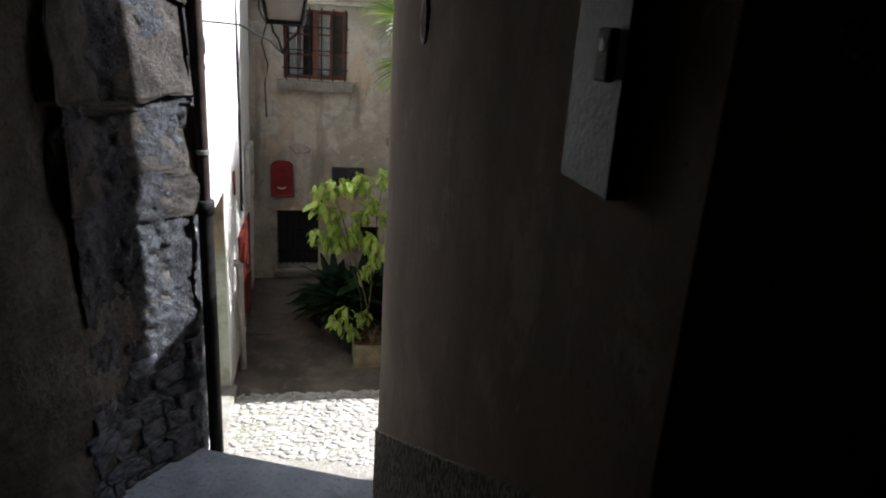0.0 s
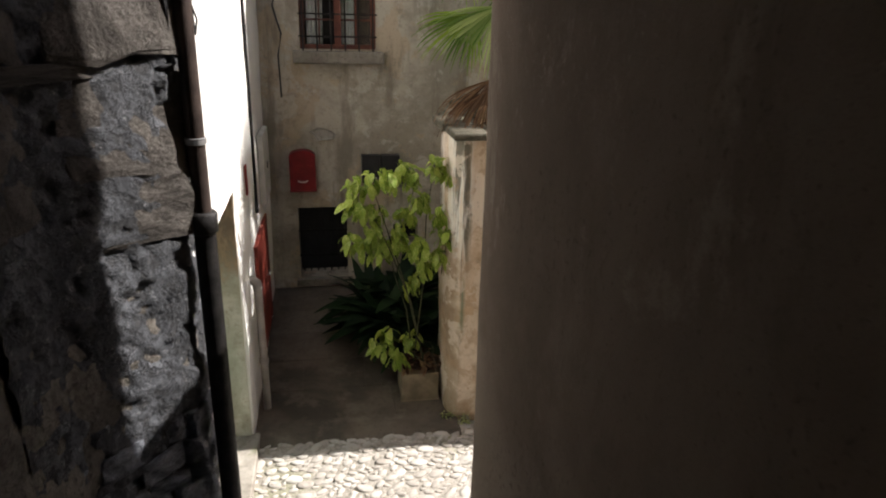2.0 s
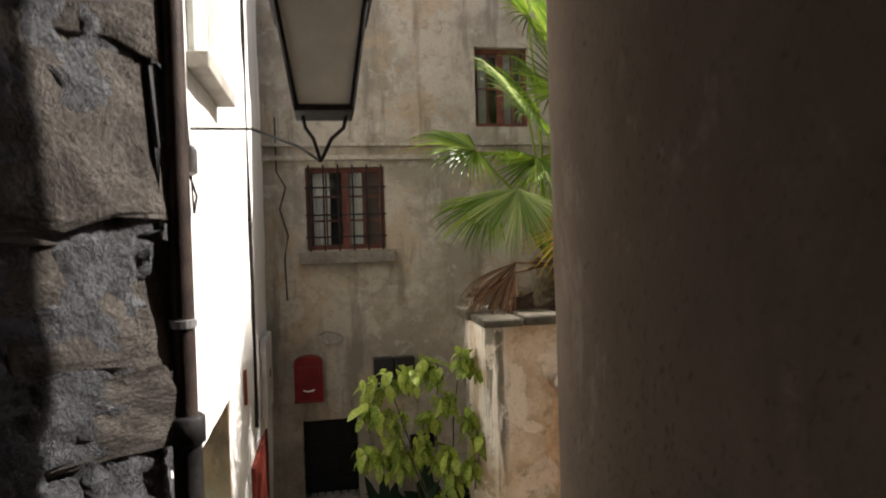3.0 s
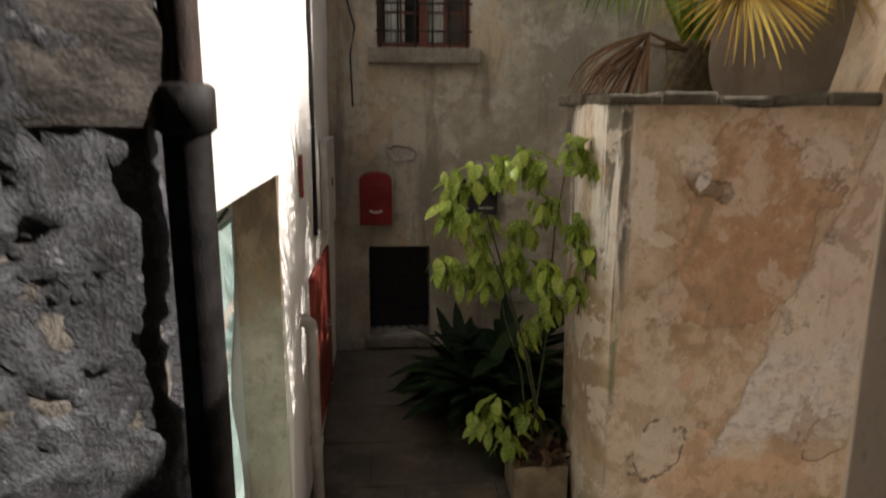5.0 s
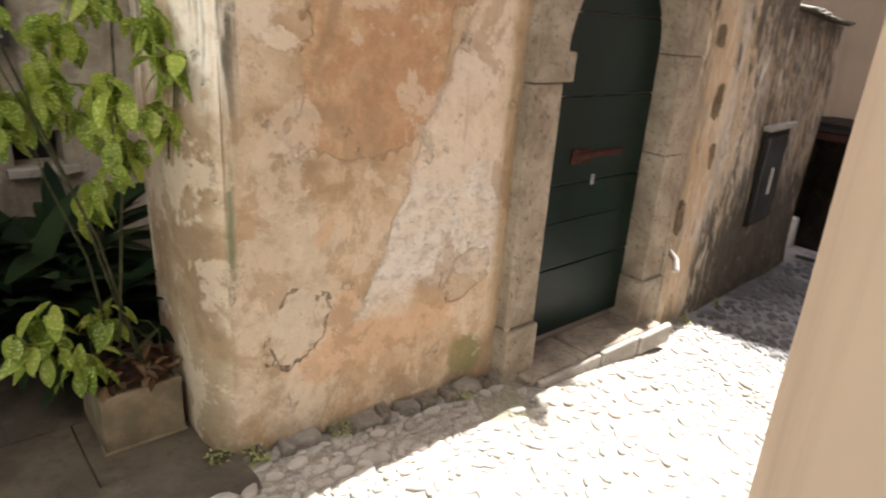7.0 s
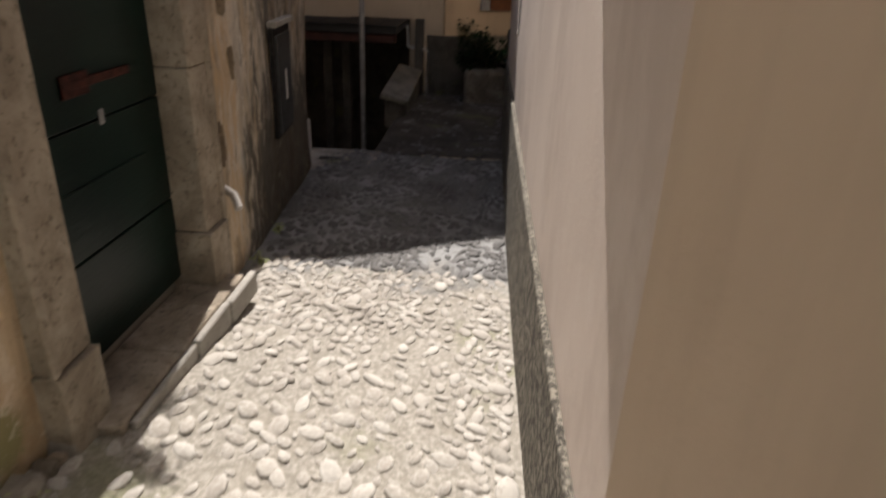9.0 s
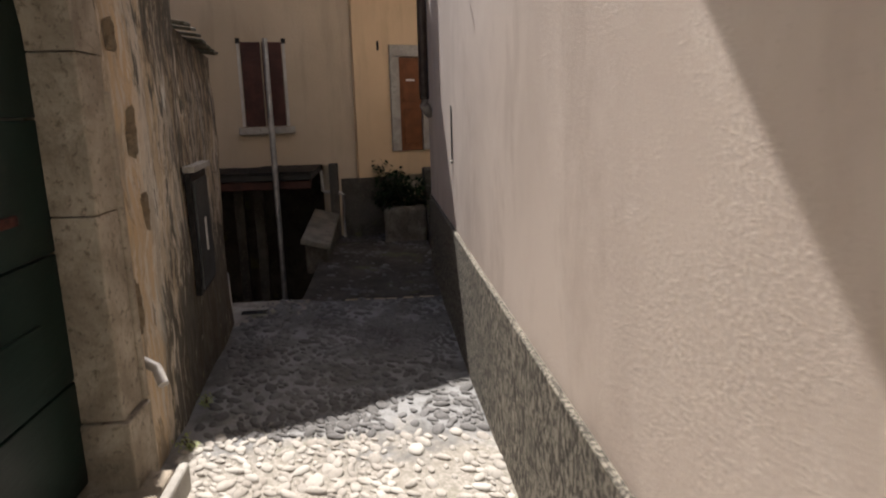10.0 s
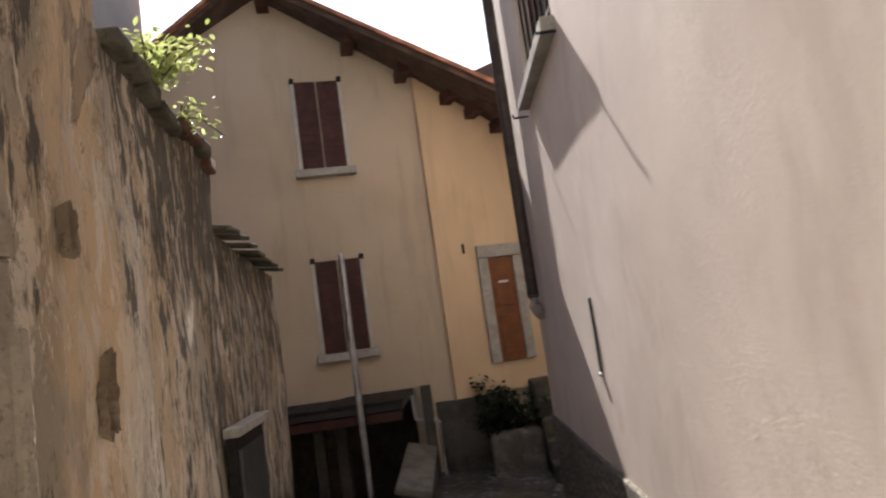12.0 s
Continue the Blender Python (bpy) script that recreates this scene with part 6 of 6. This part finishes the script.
bm = bmesh.new()
vs_ = [bm.verts.new((0.115 * math.cos(a) * (1 + 0.35 * wob((math.cos(a), math.sin(a), 3.1), 2.0)), -0.004, 0.065 * math.sin(a) * (1 + 0.5 * wob((math.cos(a), math.sin(a), 7.7), 2.0)) - 0.02 * math.cos(a))) for a in (2 * math.pi * k / 22 for k in range(22))]
in_ = [bm.verts.new((v.co.x * 0.9, 0.012, v.co.z * 0.88)) for v in vs_]
for k in range(22):
    bm.faces.new((vs_[k], vs_[(k + 1) % 22], in_[(k + 1) % 22], in_[k]))
bm.faces.new(in_)
part("bare_stone", bm, M_SILL, pc)

# ---- plants ----


def add_leaf(bm, base, way, up, length, width, droop=0.3, fold=0.15, segs=4):
    """A pointed leaf with a folded midrib that bends down along its length."""
    way, side = Vector(way).normalized(), None
    side = way.cross(Vector(up))
    side = side.normalized() if side.length > 1e-3 else Vector((1, 0, 0))
    nrm = side.cross(way).normalized()
    p, d = Vector(base), way.copy()
    rows = []
    for i in range(segs + 1):
        t = i / segs
        w = width * 0.5 * (math.sin(math.pi * min(1.0, t * 0.92 + 0.06)) ** 0.8)
        rows.append((bm.verts.new(p - side * w + nrm * fold * w), bm.verts.new(p), bm.verts.new(p + side * w + nrm * fold * w)))
        d = (d - Vector((0, 0, droop / segs))).normalized()
        p = p + d * length / segs
    for a, b in zip(rows, rows[1:]):
        bm.faces.new((a[0], a[1], b[1], b[0]))
        bm.faces.new((a[1], a[2], b[2], b[1]))


def leaf_mesh(seed, length, width, droop, mat, segs=5):
    """One leaf that starts along +x and bends down."""
    bm = bmesh.new()
    add_leaf(bm, (0, 0, 0), (1, 0, 0), (0, 0, 1), length, width, droop, 0.25, segs)
    me = bpy.data.meshes.new("leaf")
    bm.to_mesh(me)
    bm.free()
    me.polygons.foreach_set("use_smooth", [True] * len(me.polygons))
    me.materials.append(mat)
    return me


def put_leaf(parent, me, at, turn, lift, size, roll=0.0):
    ob = new("leaf", me)
    ob.parent = parent
    ob.matrix_basis = pose(*at, 0, 0, turn) @ pose(0, 0, 0, roll, -lift, 0) @ Matrix.Diagonal((size, size, size, 1))


r2 = random.Random(11)
BASE = Vector((0.55, 6.24, 0.27))
shrub = thing("spotted_shrub", "tall shrub with drooping yellow-spotted green leaves growing from a clay trough", "shrub", tuple(BASE))
CL = [(0.06, 2.08), (0.17, 2.12), (0.28, 2.17), (0.40, 2.22), (0.47, 2.16), (0.64, 2.27), (0.72, 2.20), (0.03, 1.95), (0.10, 1.88), (0.20, 1.86), (0.02, 1.62),
      (0.12, 1.58), (0.24, 1.55), (0.32, 1.56), (0.44, 1.58), (0.56, 1.52), (0.52, 1.65), (0.68, 1.56), (0.70, 1.74), (0.68, 1.88), (0.44, 1.82), (0.54, 1.97), (0.50, 1.25), (0.18, 1.70), (0.38, 1.68), (0.60, 1.42),
      (0.24, 0.74), (0.36, 0.66), (0.47, 0.76), (0.30, 0.82)]
SPOTTED = [leaf_mesh(k, 0.115, 0.053, dr, M_AUCUBA) for k, dr in enumerate((0.9, 1.3, 1.8, 2.4))]
small = bmesh.new()
for i, (cx, cz) in enumerate(CL):
    c = Vector((cx, 6.14 + r2.uniform(-0.14, 0.14), cz + 0.05)) - BASE
    if cx > 0.6:
        c.y = 5.98 - BASE.y + r2.uniform(-0.10, 0.06)
    a0 = r2.uniform(0, 360)
    for k in range(11):
        at = c + Vector((r2.uniform(-0.045, 0.045), r2.uniform(-0.045, 0.045), r2.uniform(-0.07, 0.04)))
        put_leaf(shrub, r2.choice(SPOTTED), at, a0 + 137.5 * k + r2.uniform(-15, 15), r2.uniform(-70, 10), r2.uniform(0.85, 1.25), r2.uniform(-15, 15))
    for k in range(9):
        at = c + Vector((r2.uniform(-0.07, 0.07), r2.uniform(-0.07, 0.07), r2.uniform(-0.08, 0.05)))
        a1 = r2.uniform(0, 6.28)
        add_leaf(small, at, (math.cos(a1), math.sin(a1), r2.uniform(-1.2, 0.1)), (0, 0, 1), 0.10 * r2.uniform(0.7, 1.15), 0.046, r2.uniform(0.8, 2.0), 0.25)
    part("twig", tube([tuple(c + Vector((0, 0, -0.16))), tuple(c + Vector((0.01, 0, -0.06))), tuple(c + Vector((0, 0, 0.02)))], [0.004, 0.003, 0.002], 5), M_STEM, shrub)
tagged(part("foliage", small, M_AUCUBA2, shrub), "small drooping spotted leaves", "", "", "stuff")
for i in range(4):
    e = CL[(i * 4 + 1) % 22]
    tip = Vector((e[0], 6.16 + r2.uniform(-0.1, 0.1), e[1])) - BASE
    a = Vector((r2.uniform(-0.05, 0.05), r2.uniform(-0.04, 0.04), 0.30))
    m1 = a.lerp(tip, 0.35) + Vector((r2.uniform(-0.03, 0.03), 0, 0.12))
    m2 = a.lerp(tip, 0.7) + Vector((r2.uniform(-0.03, 0.03), 0, 0.10))
    part("stem", tube([tuple(a), tuple(m1), tuple(m2), tuple(tip)], [0.0065, 0.005, 0.004, 0.002], 6), M_STEM, shrub, smooth=True)
for i in range(6):
    a0 = r2.uniform(0, 6.28)
    loop = [(0.13 * math.cos(a0 + k * 0.55), 0.10 * math.sin(a0 + k * 0.55), 0.34 + 0.10 * math.sin(k * 0.6)) for k in range(7)]
    part("trailing_stem", tube(loop, 0.004, 5), M_STEM, shrub)

trough = thing("clay_trough", "square weathered clay trough filled with dry leaves", "planter", (0.545, 6.22, 0.27))
part("body", prism([(-0.15, -0.15), (0.15, -0.15), (0.15, 0.15), (-0.15, 0.15)], 0.0, 0.255), M_CLAY, trough)
part("foot", box((-0.16, -0.16, 0.0), (0.16, 0.16, 0.03), 0.006), M_CLAY, trough)
for lo, hi in (((-0.154, -0.154, 0.235), (0.154, -0.132, 0.268)), ((-0.154, 0.132, 0.235), (0.154, 0.154, 0.268)), ((-0.154, -0.131, 0.235), (-0.132, 0.131, 0.268)), ((0.132, -0.131, 0.235), (0.154, 0.131, 0.268))):
    part("rim", box(lo, hi, 0.006), M_CLAY, trough)
bm = sheet(-0.134, 0.134, -0.134, 0.134, lambda x, y: 0.27 + 0.05 * wob((x * 9, y * 9, 2), 1.0) + 0.03, 0.025)
part("soil", bm, M_SOIL, trough, "reddish dry leaves and soil")
bm = bmesh.new()
for k in range(60):
    b = (r2.uniform(-0.15, 0.17), r2.uniform(-0.15, 0.13), 0.29 + r2.uniform(0, 0.05))
    add_leaf(bm, b, (r2.uniform(-1, 1), r2.uniform(-1, 1), r2.uniform(-0.2, 0.5)), (0, 0, 1), 0.07, 0.03, 0.8, 0.5, 3)
part("dry_leaves", bm, M_PALMDEAD, trough, "curled brown dead leaves")

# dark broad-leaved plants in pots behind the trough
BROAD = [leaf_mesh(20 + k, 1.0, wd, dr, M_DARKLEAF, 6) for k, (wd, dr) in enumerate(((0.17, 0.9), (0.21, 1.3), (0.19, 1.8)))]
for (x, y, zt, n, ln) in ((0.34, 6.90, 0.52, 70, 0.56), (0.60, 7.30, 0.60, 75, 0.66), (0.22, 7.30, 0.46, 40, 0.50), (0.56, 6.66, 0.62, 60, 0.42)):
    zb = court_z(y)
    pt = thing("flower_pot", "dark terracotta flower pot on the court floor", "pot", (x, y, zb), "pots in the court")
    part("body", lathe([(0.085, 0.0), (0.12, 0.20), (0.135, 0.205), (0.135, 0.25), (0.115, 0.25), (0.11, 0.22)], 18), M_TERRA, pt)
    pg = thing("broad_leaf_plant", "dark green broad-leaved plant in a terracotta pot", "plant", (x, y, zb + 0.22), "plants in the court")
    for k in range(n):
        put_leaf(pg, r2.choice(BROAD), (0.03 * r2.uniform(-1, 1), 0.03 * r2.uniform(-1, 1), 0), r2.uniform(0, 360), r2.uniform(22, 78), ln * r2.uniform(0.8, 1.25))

# ---- fan palm in the raised garden ----
structure("garden_mound", sheet(1.02, 2.34, 6.0, 7.4, lambda x, y: 2.34 + 0.22 * max(0.0, 1 - abs(x - 1.55) / 0.75) * min(1.0, (y - 5.9) / 0.4) + 0.06 * wob((x, y, 6), 5.0), 0.06), M_SOIL, "dark mound of soil and litter round the palm", "ground")
CROWN = Vector((1.50, 6.75, 2.85))
palm = thing("fan_palm", "fan palm with green, yellow and dead fronds above the garden wall", "palm", (CROWN.x, CROWN.y, 2.32))
trunk = [(0, 0, 0), (0.01, 0, 0.25), (0, 0, 0.55)]
part("trunk", tube(trunk, [0.19, 0.16, 0.13], 14), M_BARK, palm, smooth=True)


def frond(hub, face, spine, size, mat, blades=34, arc=250, droop=0.45, seed=0):
    """A fan leaf: a stalk from the crown, and pleated blades that spread round the spine's direction."""
    r = random.Random(seed)
    o = palm.location
    hub, spine, face = Vector(hub) - o, Vector(spine).normalized(), Vector(face).normalized()
    side = spine.cross(face).normalized()
    start = Vector((0, 0, 0.5))
    mid = start.lerp(hub, 0.55) + Vector((0, 0, 0.12 if mat != M_PALMDEAD else 0.0))
    st = part("stalk", tube([tuple(start), tuple(mid), tuple(hub)], [0.014, 0.011, 0.009], 6), M_PALM if mat != M_PALMDEAD else M_PALMDEAD, palm, smooth=True)
    bm = bmesh.new()
    for k in range(blades):
        a = radians(-arc / 2 + arc * k / (blades - 1) + r.uniform(-2, 2))
        d = spine * math.cos(a) + side * math.sin(a)
        if mat == M_PALMDEAD:
            d = (d + face * r.uniform(-0.45, 0.45) + side * r.uniform(-0.2, 0.2)).normalized()
        ln = size * (0.72 + 0.28 * math.cos(a * 0.6)) * r.uniform(0.9, 1.08)
        wv = d.cross(face).normalized()
        p, q = hub.copy(), d.copy()
        rows = []
        for i in range(7):
            t = i / 6
            w = size * (0.0135 if mat != M_PALMDEAD else 0.006) * (0.35 + 1.0 * math.sin(math.pi * min(1, t * 0.75 + 0.12))) * (1 - t ** 3) + 0.001
            rows.append((bm.verts.new(p - wv * w + face * w * 0.9), bm.verts.new(p), bm.verts.new(p + wv * w + face * w * 0.9)))
            q = (q - Vector((0, 0, droop * t * t * 0.5))).normalized()
            p = p + q * ln / 6
        for u, v in zip(rows, rows[1:]):
            bm.faces.new((u[0], u[1], v[1], v[0]))
            bm.faces.new((u[1], u[2], v[2], v[1]))
    part("frond", bm, mat, palm, {M_PALMDRY: "yellowing fan leaf", M_PALMDEAD: "dead brown fan leaf"}.get(mat, ""))


frond((1.74, 6.35, 3.60), (-0.3, -0.9, 0.35), (0.1, -0.35, 0.25), 0.62, M_PALMPALE, 40, 300, 0.6, 1)
frond((1.50, 6.15, 3.12), (-0.1, -0.8, 0.5), (-0.05, -0.5, -0.7), 0.52, M_PALMDRY, 36, 200, 0.3, 2)
frond((1.12, 6.30, 3.36), (-0.4, -0.8, 0.4), (-0.35, -0.3, -0.75), 0.52, M_PALMPALE, 36, 150, 0.5, 3)
frond((0.98, 6.42, 3.30), (-0.5, -0.7, 0.4), (-0.8, -0.3, -0.55), 0.50, M_PALM, 30, 110, 0.7, 15)
frond((1.42, 6.75, 3.62), (-0.2, -0.9, 0.3), (-0.1, -0.3, -0.4), 0.50, M_PALM, 32, 230, 0.6, 14)
frond((0.88, 6.55, 3.66), (-0.2, -0.6, 0.8), (-0.8, -0.2, 0.1), 0.52, M_PALM, 32, 200, 0.9, 4)
frond((1.30, 6.60, 3.92), (0.0, -0.5, 0.8), (-0.5, -0.4, 0.5), 0.62, M_PALMPALE, 34, 230, 0.9, 5)
frond((2.05, 6.60, 3.55), (0.3, -0.7, 0.5), (0.8, -0.3, 0.1), 0.6, M_PALM, 34, 230, 0.8, 6)
frond((1.65, 6.75, 4.15), (-0.1, -0.6, 0.7), (0.1, -0.1, 0.9), 0.6, M_PALM, 34, 230, 0.8, 7)
frond((2.0, 6.25, 3.25), (0.2, -0.8, 0.4), (0.5, -0.4, -0.5), 0.5, M_PALMDRY, 30, 190, 0.5, 8)
frond((1.06, 6.22, 2.86), (-0.5, -0.8, 0.2), (-0.75, -0.25, -0.62), 0.56, M_PALMDEAD, 30, 50, 1.6, 9)
frond((1.04, 6.16, 2.80), (-0.3, -0.9, 0.3), (-0.65, -0.25, -0.80), 0.48, M_PALMDEAD, 26, 60, 1.8, 10)
frond((1.25, 7.1, 3.7), (-0.5, 0.3, 0.8), (-0.7, 0.5, 0.1), 0.6, M_PALM, 32, 230, 0.9, 12)
frond((1.8, 7.2, 3.5), (0.3, 0.5, 0.8), (0.4, 0.8, 0.1), 0.6, M_PALM, 32, 230, 0.9, 13)
# upper crown fronds above view, turned to the sun to shade the white wall
for k, (fx, fy, fz, sy) in enumerate(((1.75, 6.25, 4.02, -0.6), (1.90, 6.55, 4.25, -0.2), (1.70, 6.95, 4.45, 0.1), (1.85, 7.25, 4.70, 0.4), (1.60, 7.45, 4.95, 0.7), (2.00, 7.0, 3.95, 0.3), (1.80, 7.5, 4.25, 0.8), (1.55, 7.15, 4.05, 0.5))):
    frond((fx, fy, fz), (0.75, -0.25, 0.6), (-0.2, sy, 0.45), 0.60, M_PALM, 34, 270, 0.5, 40 + k)


def weed(name, label, place, radius, count, size, mat, height, seed, lean=(0, 0, 0)):
    r = random.Random(seed)
    w = thing(name, label, "plant", place)
    for c in range(5):
        tip = Vector((r.uniform(-1, 1) * radius, r.uniform(-1, 1) * radius, height * r.uniform(0.4, 1.0))) + Vector(lean) * r.uniform(0.2, 1)
        part("stem", tube([(0, 0, 0), tuple(tip * 0.5 + Vector((0, 0, 0.03))), tuple(tip)], 0.004, 5), M_BARK, w)
        bm = bmesh.new()
        for k in range(count):
            t = r.uniform(0.25, 1.05)
            b = tip * t + Vector((r.uniform(-1, 1), r.uniform(-1, 1), r.uniform(-1, 1))) * size * 1.4
            add_leaf(bm, b, (r.uniform(-1, 1), r.uniform(-1, 1), r.uniform(-0.3, 0.8)), (0, 0, 1), size * r.uniform(0.6, 1.2), size * 0.5, 0.4, 0.2, 3)
        part("leaves", bm, mat, w)
    return w


weed("wall_weed", "pale green weed growing from the top of the streaked wall", (4.72, 5.88, 2.54), 0.13, 75, 0.036, M_WEED, 0.27, 21, (0.06, -0.10, 0))
weed("wall_weed", "small dry weed hanging over the streaked wall", (5.02, 5.90, 2.56), 0.07, 12, 0.03, M_WEED, 0.08, 22, (0.05, -0.08, -0.10))
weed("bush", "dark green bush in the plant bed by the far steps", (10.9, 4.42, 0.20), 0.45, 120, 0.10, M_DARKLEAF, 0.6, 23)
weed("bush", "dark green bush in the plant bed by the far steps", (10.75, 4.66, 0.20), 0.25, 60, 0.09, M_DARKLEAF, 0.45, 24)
for k, (x, y) in enumerate(((0.85, 5.74), (1.25, 5.73), (1.95, 5.72), (4.25, 5.76), (4.9, 5.84), (0.72, 5.78))):
    weed("moss_tuft", "small green tuft at the foot of the wall", (x, y, alley_z(x, y) - 0.005), 0.05, 16, 0.022, M_WEED, 0.05, 30 + k)

# ---- cobbles of the alley ----


def pebble_shape(seed):
    """A rounded river stone, about one unit long, its lower part left open in the mortar."""
    r = random.Random(seed)
    n = 8
    vs, fs = [], []
    stretch = r.uniform(0.42, 0.72)
    jag = [r.uniform(0.86, 1.1) for _ in range(n)]
    for rad, zz in ((0.5, -0.25), (0.5, 0.02), (0.38, 0.20)):
        for k in range(n):
            a = 2 * math.pi * k / n
            vs.append((rad * jag[k] * math.cos(a), rad * jag[k] * stretch * math.sin(a), zz * 0.62 + r.uniform(-0.02, 0.02)))
    vs.append((0, 0, 0.17))
    for ring_ in range(2):
        for k in range(n):
            fs.append((ring_ * n + k, ring_ * n + (k + 1) % n, (ring_ + 1) * n + (k + 1) % n, (ring_ + 1) * n + k))
    for k in range(n):
        fs.append((2 * n + k, 2 * n + (k + 1) % n, 3 * n))
    return vs, fs


SHAPES = [pebble_shape(i) for i in range(8)]
MESHES = []
for vs, fs in SHAPES:
    me = bpy.data.meshes.new("cobble")
    me.from_pydata(vs, [], fs)
    me.polygons.foreach_set("use_smooth", [True] * len(me.polygons))
    me.materials.append(M_COBBLE)
    MESHES.append(me)
r3 = random.Random(77)
spots, grid = [], {}


def free(x, y, rad):
    cx, cy = int(x / 0.15), int(y / 0.15)
    for i in range(cx - 1, cx + 2):
        for j in range(cy - 1, cy + 2):
            for (a, b, c) in grid.get((i, j), ()):
                if (a - x) ** 2 + (b - y) ** 2 < ((c + rad) * 0.60) ** 2:
                    return False
    return True


def bare(x, y):
    """Stretches where the stones lie under a skin of cement."""
    return wob((x * 1.0, y * 1.3, 4.2), 0.9) > (0.10 if x < 4.0 else -0.16) and x > 1.9


for tries in range(40000):
    x, y = r3.uniform(-0.72, 7.5), r3.uniform(4.20, 6.1)
    if x < 1.3 and y < 4.6 - 0.25 * x:
        continue
    lim = 5.80 if x < 2.3 else 5.58 if x < 3.75 else 5.76 + 0.1 * (x - 3.9)
    if y > lim - 0.03 or (x < 0.80 and y > 5.60):
        continue
    size = r3.choice((0.05, 0.065, 0.08, 0.09, 0.10, 0.115, 0.13)) * r3.uniform(0.85, 1.15)
    if bare(x, y) and r3.random() < 0.9:
        continue
    if free(x, y, size / 2):
        grid.setdefault((int(x / 0.15), int(y / 0.15)), []).append((x, y, size / 2))
        spots.append((x, y, size))
spots.sort(key=lambda p: (p[0] - 2.2) ** 2 + (p[1] - 5.1) ** 2)


def pebble_pose(x, y, size):
    return pose(x, y, alley_z(x, y) - 0.008 + 0.012 * wob((x, y, 0), 2.5), r3.uniform(-9, 9), r3.uniform(-9, 9), 20 + r3.uniform(-50, 50)) @ Matrix.Diagonal((size, size, size * r3.uniform(0.38, 0.66), 1))


for x, y, size in spots[:300]:
    ob = new("cobble", r3.choice(MESHES))
    ob.parent = ground
    ob.matrix_basis = pebble_pose(x, y, size)


def joined(name, places, label, mat=M_PEBBLE):
    av, af = [], []
    for x, y, size, fn in places:
        vs, fs = r3.choice(SHAPES)
        m = fn(x, y, size)
        o = len(av)
        av.extend([tuple(m @ Vector(v)) for v in vs])
        af.extend([tuple(o + i for i in f) for f in fs])
    me = bpy.data.meshes.new(name)
    me.from_pydata(av, [], af)
    me.polygons.foreach_set("use_smooth", [True] * len(me.polygons))
    me.materials.append(mat)
    return tagged(new(name, me), label, "cobbles", "", "stuff")


# past the sun's edge the stones switch to the shaded copy
joined("dark_cobbles", [(x, y, s, pebble_pose) for x, y, s in spots[300:] if x > 4.35], "cobbles half under cement, darkened for the shaded alley", M_SHADEPEBBLE)
joined("cobbles", [(x, y, s, pebble_pose) for x, y, s in spots[300:] if x <= 4.35], "rounded pale river cobbles bedded in the alley")
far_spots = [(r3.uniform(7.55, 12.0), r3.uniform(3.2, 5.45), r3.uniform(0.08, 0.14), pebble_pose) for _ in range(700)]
joined("far_cobbles", far_spots, "cobbles of the slope before the far house, darkened for shade", M_SHADEPEBBLE)
# broken stones and rubble along the foot of the garden wall
foot = tagged(new("wall_foot"), "crumbling rubble footing of the garden wall", "footing", "", "structure")
FOOT_MESHES = []
for me in STONES:
    me = me.copy()
    me.materials.clear()
    me.materials.append(M_FOOT)
    FOOT_MESHES.append(me)
x = 0.84
while x < 2.25:
    w = r3.uniform(0.04, 0.14)
    ob = new("stone", r3.choice(FOOT_MESHES))
    ob.parent = foot
    yy = 5.765 + r3.uniform(-0.02, 0.015)
    ob.matrix_basis = pose(x + w / 2, yy, alley_z(x, yy) + r3.uniform(-0.02, 0.012), r3.uniform(-12, 12), r3.uniform(-10, 10), r3.uniform(-15, 15)) @ Matrix.Diagonal((w * 1.05, r3.uniform(0.07, 0.11), r3.uniform(0.05, 0.10), 1))
    x += w + r3.choice((0.0, 0.01, 0.06))
# paving joints in the court, cut as low slabs
court = bpy.data.objects["court_floor"]
for i in range(3):
    for j in range(5):
        x0, y0 = -0.72 + 0.525 * i - (0.21 if j % 2 and i else 0.0), 5.86 + 0.46 * j
        x1 = min(x0 + (0.52 if i or not j % 2 else 0.31), 0.74)
        if x1 - x0 > 0.1:
            zc = court_z(y0 + 0.225) + r3.uniform(-0.003, 0.003)
            part("slab", box((x0, -0.228, -0.02), (x1, 0.2285, 0.011), 0.003, Matrix.Translation((0, y0 + 0.228, zc)) @ pose(0, 0, 0, 4.3 + r3.uniform(-0.15, 0.15), r3.uniform(-0.2, 0.2), 0)), M_COURTFLOOR, court)
